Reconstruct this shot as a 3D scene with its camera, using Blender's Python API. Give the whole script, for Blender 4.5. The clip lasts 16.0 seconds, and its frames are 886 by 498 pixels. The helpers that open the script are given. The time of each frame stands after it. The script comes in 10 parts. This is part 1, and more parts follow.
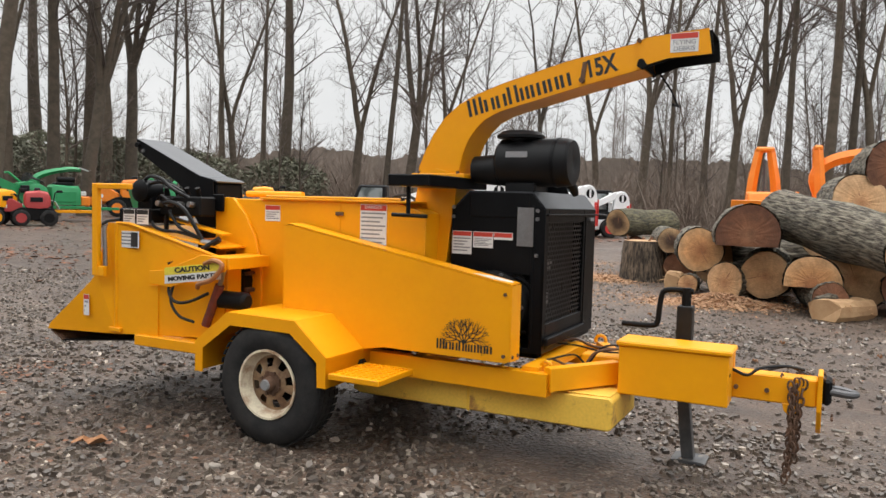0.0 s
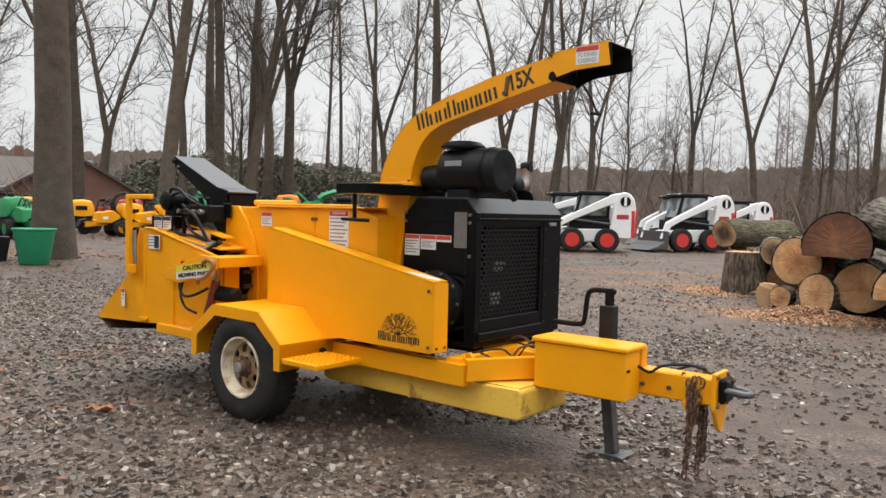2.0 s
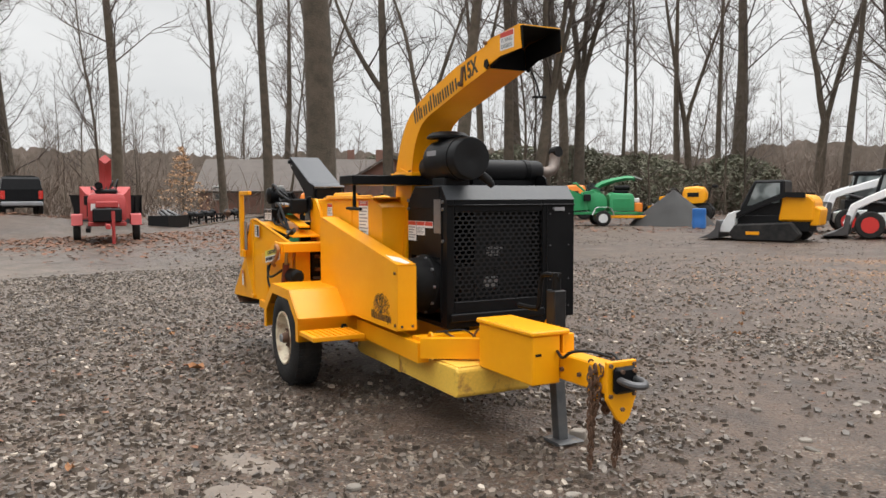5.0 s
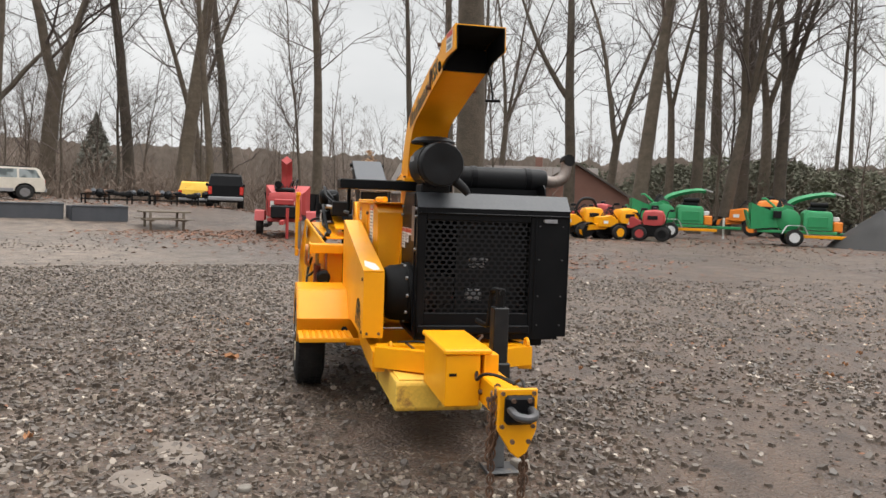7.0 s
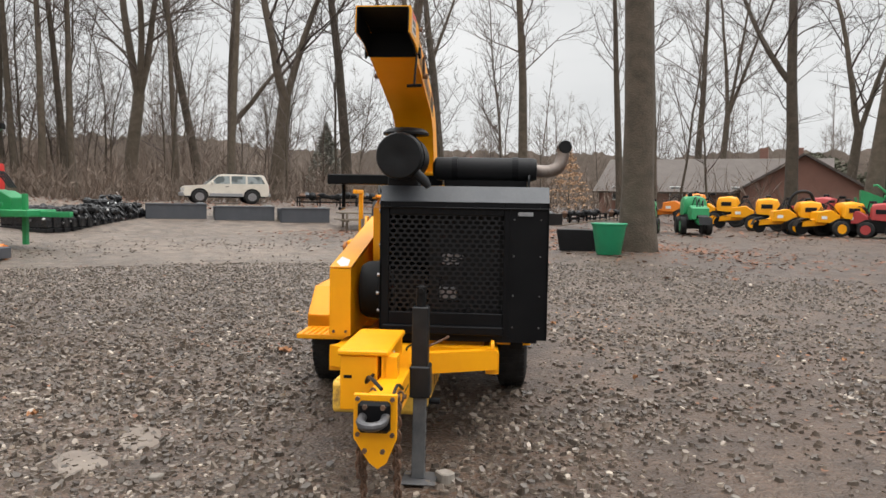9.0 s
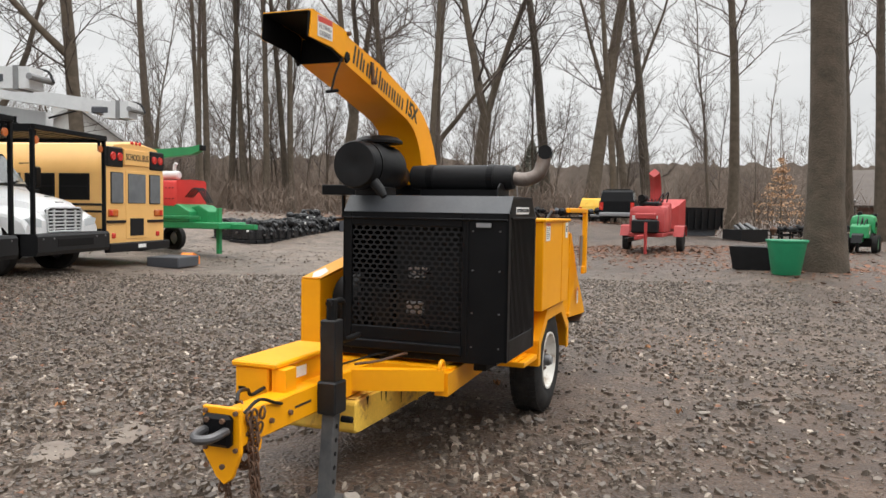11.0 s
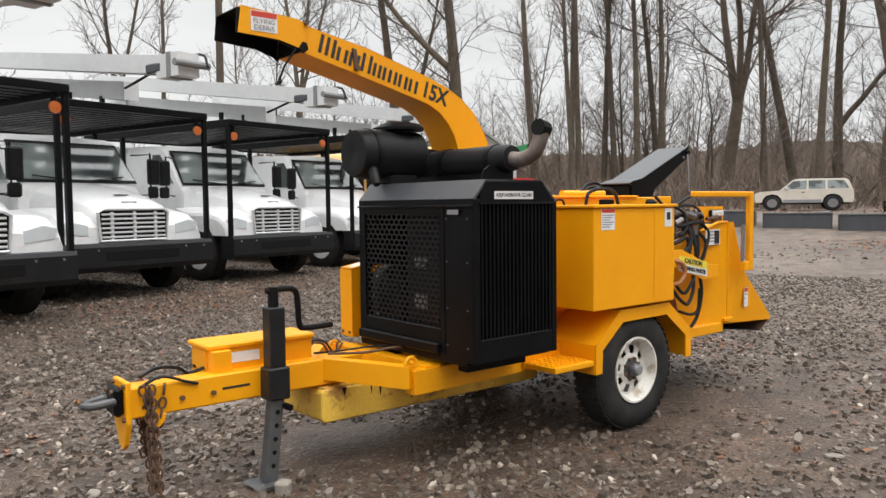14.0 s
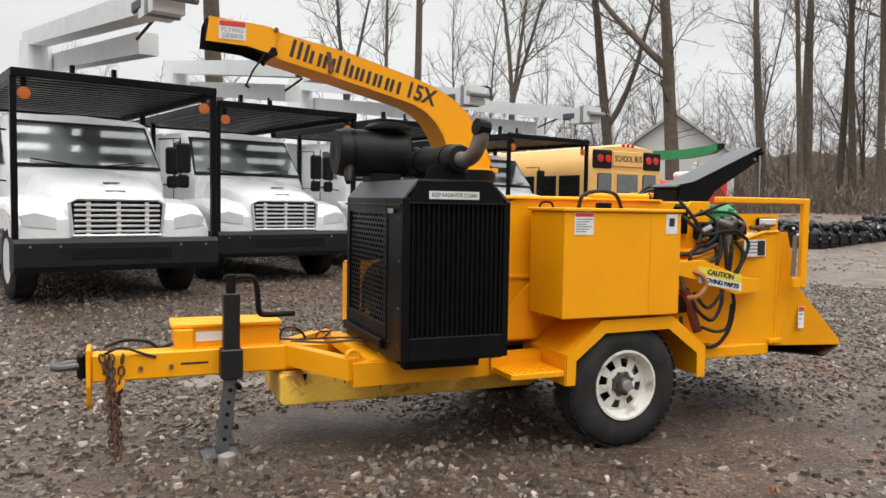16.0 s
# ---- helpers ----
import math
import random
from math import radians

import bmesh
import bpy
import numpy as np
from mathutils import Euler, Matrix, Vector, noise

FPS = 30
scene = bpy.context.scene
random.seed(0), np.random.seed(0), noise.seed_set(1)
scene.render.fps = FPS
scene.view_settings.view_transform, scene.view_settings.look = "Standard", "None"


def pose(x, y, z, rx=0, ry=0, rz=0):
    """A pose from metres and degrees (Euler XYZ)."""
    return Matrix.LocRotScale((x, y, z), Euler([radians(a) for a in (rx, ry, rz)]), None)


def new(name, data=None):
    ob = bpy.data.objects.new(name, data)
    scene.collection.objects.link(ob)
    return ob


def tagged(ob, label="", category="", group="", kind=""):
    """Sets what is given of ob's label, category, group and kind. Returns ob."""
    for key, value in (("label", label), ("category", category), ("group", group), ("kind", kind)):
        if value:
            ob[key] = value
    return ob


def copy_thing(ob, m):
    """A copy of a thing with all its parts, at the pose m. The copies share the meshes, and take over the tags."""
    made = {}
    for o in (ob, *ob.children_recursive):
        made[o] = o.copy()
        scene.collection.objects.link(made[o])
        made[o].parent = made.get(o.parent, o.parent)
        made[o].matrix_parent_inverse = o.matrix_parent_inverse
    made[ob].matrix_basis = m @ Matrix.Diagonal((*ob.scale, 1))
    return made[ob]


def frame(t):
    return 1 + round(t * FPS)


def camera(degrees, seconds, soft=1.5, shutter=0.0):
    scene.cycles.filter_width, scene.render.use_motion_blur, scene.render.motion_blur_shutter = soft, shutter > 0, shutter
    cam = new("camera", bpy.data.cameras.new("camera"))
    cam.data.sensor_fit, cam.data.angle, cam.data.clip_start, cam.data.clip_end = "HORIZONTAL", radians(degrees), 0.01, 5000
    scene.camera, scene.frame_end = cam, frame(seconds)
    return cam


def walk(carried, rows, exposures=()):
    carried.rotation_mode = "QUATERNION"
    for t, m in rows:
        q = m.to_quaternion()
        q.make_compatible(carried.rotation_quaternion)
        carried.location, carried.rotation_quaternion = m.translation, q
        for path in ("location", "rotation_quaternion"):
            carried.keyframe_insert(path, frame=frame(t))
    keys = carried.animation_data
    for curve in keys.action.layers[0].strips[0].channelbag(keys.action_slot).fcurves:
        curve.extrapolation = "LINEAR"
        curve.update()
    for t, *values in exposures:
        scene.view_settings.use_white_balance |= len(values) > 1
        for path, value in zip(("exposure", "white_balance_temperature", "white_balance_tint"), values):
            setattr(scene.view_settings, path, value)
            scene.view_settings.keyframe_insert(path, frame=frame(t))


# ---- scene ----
import itertools

cam = camera(59.7, 16.0, soft=1.5)
METRES, EYE, TILT, LEAN, TURN = 12.712, 1.5, 0.0, 0.0, 0.0
ROWS = [
    (0.0, 0.0, 0.0, 0.0, 0.09, -3.39, -1.56),
    (0.5, 0.0307, -0.0124, -0.0028, 2.98, -3.31, -2.08),
    (1.0, 0.0544, -0.0164, -0.001, 5.16, -3.24, -2.6),
    (1.5, 0.0808, -0.0137, -0.0001, 7.72, -2.87, -2.31),
    (2.0, 0.1127, -0.024, -0.0014, 12.01, -2.7, -1.31),
    (2.5, 0.1401, -0.0233, -0.0009, 14.35, -2.15, -1.59),
    (3.0, 0.17, -0.0146, -0.0006, 16.13, -2.03, -1.86),
    (3.5, 0.2045, -0.0138, -0.0019, 22.59, -2.74, -0.26),
    (4.0, 0.2324, -0.0041, -0.0028, 27.69, -3.12, -0.0),
    (6.5, 0.3555, 0.0936, 0.0022, 47.11, -3.78, -0.68),
    (7.0, 0.3664, 0.1209, 0.0009, 50.86, -3.37, -2.01),
    (7.5, 0.3746, 0.1519, 0.0019, 54.89, -2.5, -2.41),
    (8.0, 0.3921, 0.182, 0.0022, 59.42, -2.92, -1.78),
    (10.5, 0.427, 0.3433, -0.0011, 79.59, -3.41, -0.83),
    (11.0, 0.4282, 0.3721, 0.0004, 83.95, -2.96, -0.87),
    (11.5, 0.4205, 0.4002, 0.0005, 88.69, -3.16, -0.85),
    (12.0, 0.4197, 0.4325, -0.0011, 95.19, -3.41, -0.35),
    (12.5, 0.4121, 0.4619, -0.0015, 100.77, -3.64, -0.37),
    (13.0, 0.398, 0.4908, 0.0003, 105.7, -3.01, 0.17),
    (13.5, 0.3915, 0.5252, -0.0007, 109.83, -2.75, 0.46),
    (14.0, 0.3767, 0.5517, -0.0037, 113.57, -3.26, 0.62),
    (14.5, 0.3628, 0.58, -0.0022, 117.48, -3.44, 1.17),
    (15.0, 0.352, 0.6108, -0.0006, 121.12, -3.55, 0.66),
    (15.5, 0.3333, 0.633, -0.0033, 125.28, -3.73, -0.64),
    (16.0, 0.315, 0.6552, -0.0028, 130.48, -3.46, -0.96),
]
walk(cam, [(t, pose(0, 0, EYE, TILT, LEAN, TURN) @ pose(METRES * x, METRES * y, METRES * z, 90 + pitch, roll, yaw)) for t, x, y, z, yaw, pitch, roll in ROWS])

# ---- sky and sun: an overcast winter day ----
world = bpy.data.worlds.new("overcast_sky")
scene.world = world
world.use_nodes = True
wn, wl = world.node_tree.nodes, world.node_tree.links
wn.clear()
sky = wn.new("ShaderNodeTexSky")
sky.sky_type = "NISHITA"
sky.sun_disc = False
sky.sun_elevation, sky.sun_rotation = radians(66), radians(200)
sky.air_density, sky.dust_density, sky.ozone_density = 1.0, 4.0, 1.0
# thick cloud: the blue is washed out to a pale grey with soft darker banks
coord = wn.new("ShaderNodeTexCoord")
stretch = wn.new("ShaderNodeMapping")
stretch.inputs["Scale"].default_value = (1.0, 1.0, 3.2)
cloud = wn.new("ShaderNodeTexNoise")
cloud.inputs["Scale"].default_value, cloud.inputs["Detail"].default_value = 2.2, 5.0
ramp = wn.new("ShaderNodeValToRGB")
ramp.color_ramp.elements[0].position, ramp.color_ramp.elements[0].color = 0.30, (7.3, 7.42, 7.48, 1)
ramp.color_ramp.elements[1].position, ramp.color_ramp.elements[1].color = 0.68, (9.2, 9.22, 9.2, 1)
blend = wn.new("ShaderNodeMix")
blend.data_type = "RGBA"
blend.inputs["Factor"].default_value = 0.965
back = wn.new("ShaderNodeBackground")
back.inputs["Strength"].default_value = 0.1
out = wn.new("ShaderNodeOutputWorld")
wl.new(coord.outputs["Generated"], stretch.inputs["Vector"])
wl.new(stretch.outputs["Vector"], cloud.inputs["Vector"])
wl.new(cloud.outputs["Fac"], ramp.inputs["Fac"])
wl.new(sky.outputs["Color"], blend.inputs["A"])
# an overcast sky is about three times brighter overhead than at the horizon
split = wn.new("ShaderNodeSeparateXYZ")
wl.new(coord.outputs["Generated"], split.inputs["Vector"])
rise = wn.new("ShaderNodeMapRange")
rise.inputs["From Min"].default_value, rise.inputs["From Max"].default_value = 0.30, 1.0
rise.inputs["To Min"].default_value, rise.inputs["To Max"].default_value = 1.0, 4.1
wl.new(split.outputs["Z"], rise.inputs["Value"])
grade = wn.new("ShaderNodeVectorMath")
grade.operation = "SCALE"
wl.new(ramp.outputs["Color"], grade.inputs[0])
wl.new(rise.outputs["Result"], grade.inputs["Scale"])
wl.new(grade.outputs["Vector"], blend.inputs["B"])
wl.new(blend.outputs["Result"], back.inputs["Color"])
wl.new(back.outputs["Background"], out.inputs["Surface"])
sun = new("sun", bpy.data.lights.new("sun", "SUN"))
sun.data.energy, sun.data.angle, sun.data.color = 1.4, radians(40), (1.0, 0.97, 0.93)
sun.matrix_world = pose(0, 0, 30, 24, 0, 160)

# ---- materials ----
def material(name, color, rough=0.6, metal=0.0, second=None, scale=6.0, amount=0.5, grain=90.0, bump=0.1, depth=0.004,
             coat=0.0, per_object=0.0, sharp=(0.35, 0.7), speck=0.18, shine=0.5, detail=8.0):
    """Procedural surface: a base colour and a second one in stains, fine grain, varying gloss and relief."""
    m = bpy.data.materials.new(name)
    m.use_nodes = True
    n, l = m.node_tree.nodes, m.node_tree.links
    b = n["Principled BSDF"]
    co = n.new("ShaderNodeTexCoord")
    big = n.new("ShaderNodeTexNoise")
    big.inputs["Scale"].default_value, big.inputs["Detail"].default_value, big.inputs["Roughness"].default_value = scale, detail, 0.65
    fine = n.new("ShaderNodeTexNoise")
    fine.inputs["Scale"].default_value, fine.inputs["Detail"].default_value = grain, 4.0
    l.new(co.outputs["Object"], big.inputs["Vector"])
    l.new(co.outputs["Object"], fine.inputs["Vector"])
    rp = n.new("ShaderNodeMapRange")
    rp.inputs["From Min"].default_value, rp.inputs["From Max"].default_value = sharp
    l.new(big.outputs["Fac"], rp.inputs["Value"])
    k = n.new("ShaderNodeMath")
    k.operation = "MULTIPLY"
    k.inputs[1].default_value = amount
    l.new(rp.outputs["Result"], k.inputs[0])
    mix = n.new("ShaderNodeMix")
    mix.data_type = "RGBA"
    second = second or tuple(c * 0.7 for c in color)
    mix.inputs["A"].default_value, mix.inputs["B"].default_value = (*color, 1), (*second, 1)
    l.new(k.outputs["Value"], mix.inputs["Factor"])
    tone = n.new("ShaderNodeMapRange")
    tone.inputs["To Min"].default_value, tone.inputs["To Max"].default_value = 1 - speck, 1 + speck
    l.new(fine.outputs["Fac"], tone.inputs["Value"])
    hsv = n.new("ShaderNodeHueSaturation")
    l.new(mix.outputs["Result"], hsv.inputs["Color"])
    if per_object:
        info = n.new("ShaderNodeObjectInfo")
        rnd = n.new("ShaderNodeMapRange")
        rnd.inputs["To Min"].default_value, rnd.inputs["To Max"].default_value = 1 - per_object, 1 + per_object
        l.new(info.outputs["Random"], rnd.inputs["Value"])
        mul = n.new("ShaderNodeMath")
        mul.operation = "MULTIPLY"
        l.new(rnd.outputs["Result"], mul.inputs[0])
        l.new(tone.outputs["Result"], mul.inputs[1])
        l.new(mul.outputs["Value"], hsv.inputs["Value"])
    else:
        l.new(tone.outputs["Result"], hsv.inputs["Value"])
    l.new(hsv.outputs["Color"], b.inputs["Base Color"])
    rr = n.new("ShaderNodeMapRange")
    rr.inputs["To Min"].default_value, rr.inputs["To Max"].default_value = max(0.03, rough - 0.12), min(1, rough + 0.14)
    l.new(big.outputs["Fac"], rr.inputs["Value"])
    l.new(rr.outputs["Result"], b.inputs["Roughness"])
    b.inputs["Metallic"].default_value = metal
    b.inputs["Specular IOR Level"].default_value = shine
    b.inputs["Coat Weight"].default_value = coat
    if bump:
        bp = n.new("ShaderNodeBump")
        bp.inputs["Strength"].default_value, bp.inputs["Distance"].default_value = bump, depth
        l.new(fine.outputs["Fac"], bp.inputs["Height"])
        l.new(bp.outputs["Normal"], b.inputs["Normal"])
    return m


def plain(name, color, rough=0.5, metal=0.0):
    return material(name, color, rough, metal, amount=0.25, bump=0.05)


YELLOW = material("yellow_machine_paint", (0.86, 0.365, 0.002), 0.40, second=(0.78, 0.295, 0.002), scale=1.6, amount=0.6, grain=30, bump=0.06, depth=0.002, coat=0.06, speck=0.03, shine=0.32)
YELLOW_WORN = material("faded_chipped_yellow_paint", (0.80, 0.50, 0.07), 0.55, second=(0.30, 0.13, 0.04), scale=5.5, amount=0.85, sharp=(0.56, 0.66), grain=60)
YELLOW_PALE = material("pale_faded_yellow_paint", (0.82, 0.53, 0.07), 0.5, second=(0.76, 0.40, 0.02), scale=1.8, amount=0.8)
BLACK = material("black_satin_paint", (0.0042, 0.0044, 0.0052), 0.36, second=(0.008, 0.0082, 0.009), scale=4, amount=0.7, grain=120, shine=0.12)
BLACK_DULL = material("dull_black_plastic", (0.0075, 0.0077, 0.0085), 0.48, second=(0.016, 0.016, 0.017), scale=7, shine=0.18)
GRILLE = material("glossy_black_mesh", (0.009, 0.0093, 0.0105), 0.3, second=(0.006, 0.006, 0.007), scale=6, shine=0.3)
JACK_DARK = material("worn_dark_grey_jack_paint", (0.0085, 0.009, 0.010), 0.42, second=(0.020, 0.020, 0.020), scale=11, amount=0.6, shine=0.3)
JACK_GREY = material("worn_grey_leg", (0.05, 0.052, 0.056), 0.5, second=(0.12, 0.115, 0.11), scale=9, amount=0.8)
DULL_GREY = material("dull_grey_metal", (0.23, 0.235, 0.24), 0.6, second=(0.14, 0.13, 0.12), scale=12)
# the pale second colour paints sky and tree reflections onto the truck panes
TRUCK_GLASS = material("truck_glass_painted_reflections", (0.055, 0.066, 0.066), 0.05, second=(0.24, 0.28, 0.27), scale=1.3, amount=0.95, sharp=(0.42, 0.6), bump=0, grain=3, shine=1.0, coat=0.5, detail=1.0)
HOSE_TAN = material("faded_tan_hose", (0.40, 0.17, 0.06), 0.6, second=(0.22, 0.09, 0.04), scale=14)
RAM_RED = material("rusty_red_ram", (0.17, 0.03, 0.02), 0.6, second=(0.08, 0.03, 0.02), scale=12, amount=0.8)
# black paint turned grey to hold the sky light on upward faces
SKYLIT_GREY = material("black_paint_skylit_grey", (0.045, 0.048, 0.055), 0.4, second=(0.08, 0.083, 0.088), scale=3, amount=0.7)
DARK = material("dark_grimy_metal", (0.006, 0.006, 0.0065), 0.55, second=(0.014, 0.013, 0.012), scale=9, shine=0.12)
RUBBER = material("tyre_rubber", (0.018, 0.018, 0.019), 0.8, second=(0.06, 0.056, 0.051), scale=5, amount=0.6, grain=140, bump=0.3, shine=0.12)
HOSE = material("black_hose_rubber", (0.011, 0.011, 0.012), 0.45, shine=0.22)
RIM = material("white_rim_paint", (0.70, 0.68, 0.63), 0.5, second=(0.30, 0.22, 0.15), scale=9, amount=0.85, sharp=(0.5, 0.66))
RIM_RUSTY = material("cream_rusty_rim", (0.70, 0.62, 0.46), 0.55, second=(0.28, 0.12, 0.05), scale=6, amount=0.85, sharp=(0.46, 0.62))
RIM_BROWN = material("rust_stained_wheel_disc", (0.34, 0.22, 0.12), 0.65, second=(0.13, 0.065, 0.035), scale=9, amount=0.9, sharp=(0.4, 0.62))
STEEL = material("bare_steel", (0.32, 0.32, 0.33), 0.38, 0.9, second=(0.2, 0.17, 0.15), scale=8)
DARK_STEEL = material("dark_worn_steel", (0.12, 0.12, 0.125), 0.45, 0.7, second=(0.07, 0.06, 0.055), scale=9)
RUST = material("rusty_steel", (0.16, 0.085, 0.05), 0.75, 0.25, second=(0.06, 0.04, 0.03), scale=14, amount=0.8, grain=160, bump=0.4)
EXHAUST = material("heat_stained_pipe", (0.22, 0.19, 0.17), 0.5, 0.7, second=(0.10, 0.06, 0.045), scale=9, amount=0.8)
LABEL = material("white_sticker", (0.74, 0.74, 0.73), 0.4, second=(0.62, 0.60, 0.56), scale=9, amount=0.5, bump=0)
LABEL_RED = plain("red_sticker_band", (0.55, 0.05, 0.03), 0.4)
LABEL_BLACK = plain("black_print", (0.02, 0.02, 0.02), 0.5)
LABEL_GREY = plain("grey_print", (0.25, 0.25, 0.26), 0.5)
LABEL_YELLOW = plain("yellow_sticker", (0.75, 0.62, 0.06), 0.4)
AMBER = plain("amber_lens", (0.52, 0.13, 0.025), 0.25)
RED_LENS = plain("red_lens", (0.55, 0.03, 0.02), 0.25)
LAMP_LENS = plain("clear_lamp_lens", (0.62, 0.66, 0.68), 0.15)
ORANGE = material("orange_machine_paint", (0.85, 0.24, 0.015), 0.45, second=(0.7, 0.17, 0.01), scale=3)
RED = material("red_machine_paint", (0.40, 0.04, 0.038), 0.5, second=(0.29, 0.03, 0.028), scale=3)
RED_BRIGHT = material("bright_red_paint", (0.62, 0.035, 0.03), 0.42, second=(0.5, 0.03, 0.025), scale=3)
GLOSS_BLACK = material("oily_black_castings", (0.010, 0.010, 0.011), 0.25, second=(0.02, 0.02, 0.021), scale=6)
PALE_BOARD = material("pale_sawn_boards", (0.50, 0.42, 0.30), 0.85, second=(0.40, 0.32, 0.22), scale=3, per_object=0.15)
GREEN = material("green_machine_paint", (0.02, 0.26, 0.09), 0.45, second=(0.015, 0.18, 0.06), scale=3)
GREEN_BIN = material("green_plastic", (0.015, 0.28, 0.13), 0.4, second=(0.02, 0.2, 0.1), scale=4)
WHITE = material("white_vehicle_paint", (0.86, 0.865, 0.87), 0.3, second=(0.66, 0.66, 0.66), scale=2, amount=0.5, coat=0.3, bump=0.02)
WHITE_DULL = material("white_fibreglass", (0.66, 0.67, 0.67), 0.5, second=(0.5, 0.5, 0.5), scale=3)
BUS_YELLOW = material("school_bus_yellow", (0.80, 0.46, 0.15), 0.4, second=(0.72, 0.40, 0.12), scale=2, coat=0.2, bump=0.02)
BEIGE = material("beige_car_paint", (0.66, 0.61, 0.53), 0.3, second=(0.45, 0.4, 0.32), scale=2, coat=0.4, bump=0.02)
CHROME = material("chrome_grille", (0.66, 0.67, 0.68), 0.3, 0.3, bump=0)
BUMPER = material("black_steel_bumper", (0.008, 0.0085, 0.0095), 0.45, second=(0.016, 0.016, 0.017), scale=4, shine=0.25)
BUS_GLASS = material("grey_bus_glass", (0.13, 0.14, 0.15), 0.1, second=(0.2, 0.21, 0.22), scale=1.5, bump=0, grain=3)
# pale blotches in this dark glass are reflections laid into the base colour
GLASS = material("dark_glass_painted_reflections", (0.09, 0.105, 0.105), 0.08, second=(0.28, 0.31, 0.31), scale=2.2, amount=0.9, sharp=(0.45, 0.6), bump=0, grain=3, detail=1.0)
BARK = material("grey_brown_bark", (0.112, 0.086, 0.062), 0.9, second=(0.047, 0.039, 0.027), scale=3.0, amount=0.8, grain=22, bump=0.8, depth=0.03, per_object=0.3)
TWIG = material("bare_twigs", (0.115, 0.089, 0.074), 0.9, second=(0.07, 0.055, 0.045), scale=2, per_object=0.3, bump=0)
# haze in front of the far conifer is put into this paler green
HAZE_GREEN = material("far_conifer_painted_haze", (0.17, 0.172, 0.145), 0.95, second=(0.12, 0.122, 0.10), scale=1.5, bump=0)
TAN_LEAF = material("withered_beech_leaves", (0.46, 0.29, 0.17), 0.9, second=(0.34, 0.2, 0.11), scale=2, bump=0)
SOIL = material("dark_soil_tarp", (0.022, 0.021, 0.021), 0.8, second=(0.04, 0.037, 0.034), scale=3)
BRUSH = material("winter_brush", (0.165, 0.122, 0.095), 0.95, second=(0.10, 0.078, 0.062), scale=0.6, amount=0.9, per_object=0.35, bump=0)
# needle green is lightened to stand in for haze over the distance
EVERGREEN = material("evergreen_needles", (0.12, 0.118, 0.08), 0.9, second=(0.075, 0.08, 0.058), scale=2, per_object=0.3, bump=0)
LOG_WOOD = material("fresh_cut_wood", (0.52, 0.33, 0.17), 0.8, second=(0.36, 0.19, 0.09), scale=4, amount=0.8, grain=70, bump=0.4, per_object=0.2)
LOG_DARK = material("red_brown_heartwood", (0.26, 0.12, 0.06), 0.85, second=(0.14, 0.07, 0.04), scale=4, amount=0.8, grain=50, bump=0.5)
CHIPS = material("orange_wood_chips", (0.55, 0.345, 0.20), 0.9, second=(0.36, 0.18, 0.10), scale=20, amount=0.8, per_object=0.3)
LEAF = material("fallen_oak_leaf", (0.34, 0.16, 0.07), 0.8, second=(0.2, 0.1, 0.05), scale=30)
ROOF = material("brown_shingle_roof", (0.125, 0.105, 0.094), 0.9, second=(0.09, 0.077, 0.069), scale=1.2, grain=12, bump=0.5)
BRICK_WALL = material("red_brick_wall", (0.24, 0.125, 0.095), 0.9, second=(0.18, 0.095, 0.075), scale=1.2, grain=20, bump=0.4)
SIDING = material("white_siding", (0.62, 0.62, 0.60), 0.7, second=(0.5, 0.5, 0.5), scale=1)
BLOCK = material("dark_grey_trough", (0.05, 0.055, 0.065), 0.6, second=(0.09, 0.09, 0.10), scale=3)
BLUE = plain("blue_plastic", (0.03, 0.15, 0.45), 0.4)
TIMBER = material("weathered_timber", (0.15, 0.125, 0.10), 0.85, second=(0.2, 0.15, 0.1), scale=4, grain=50, bump=0.4)


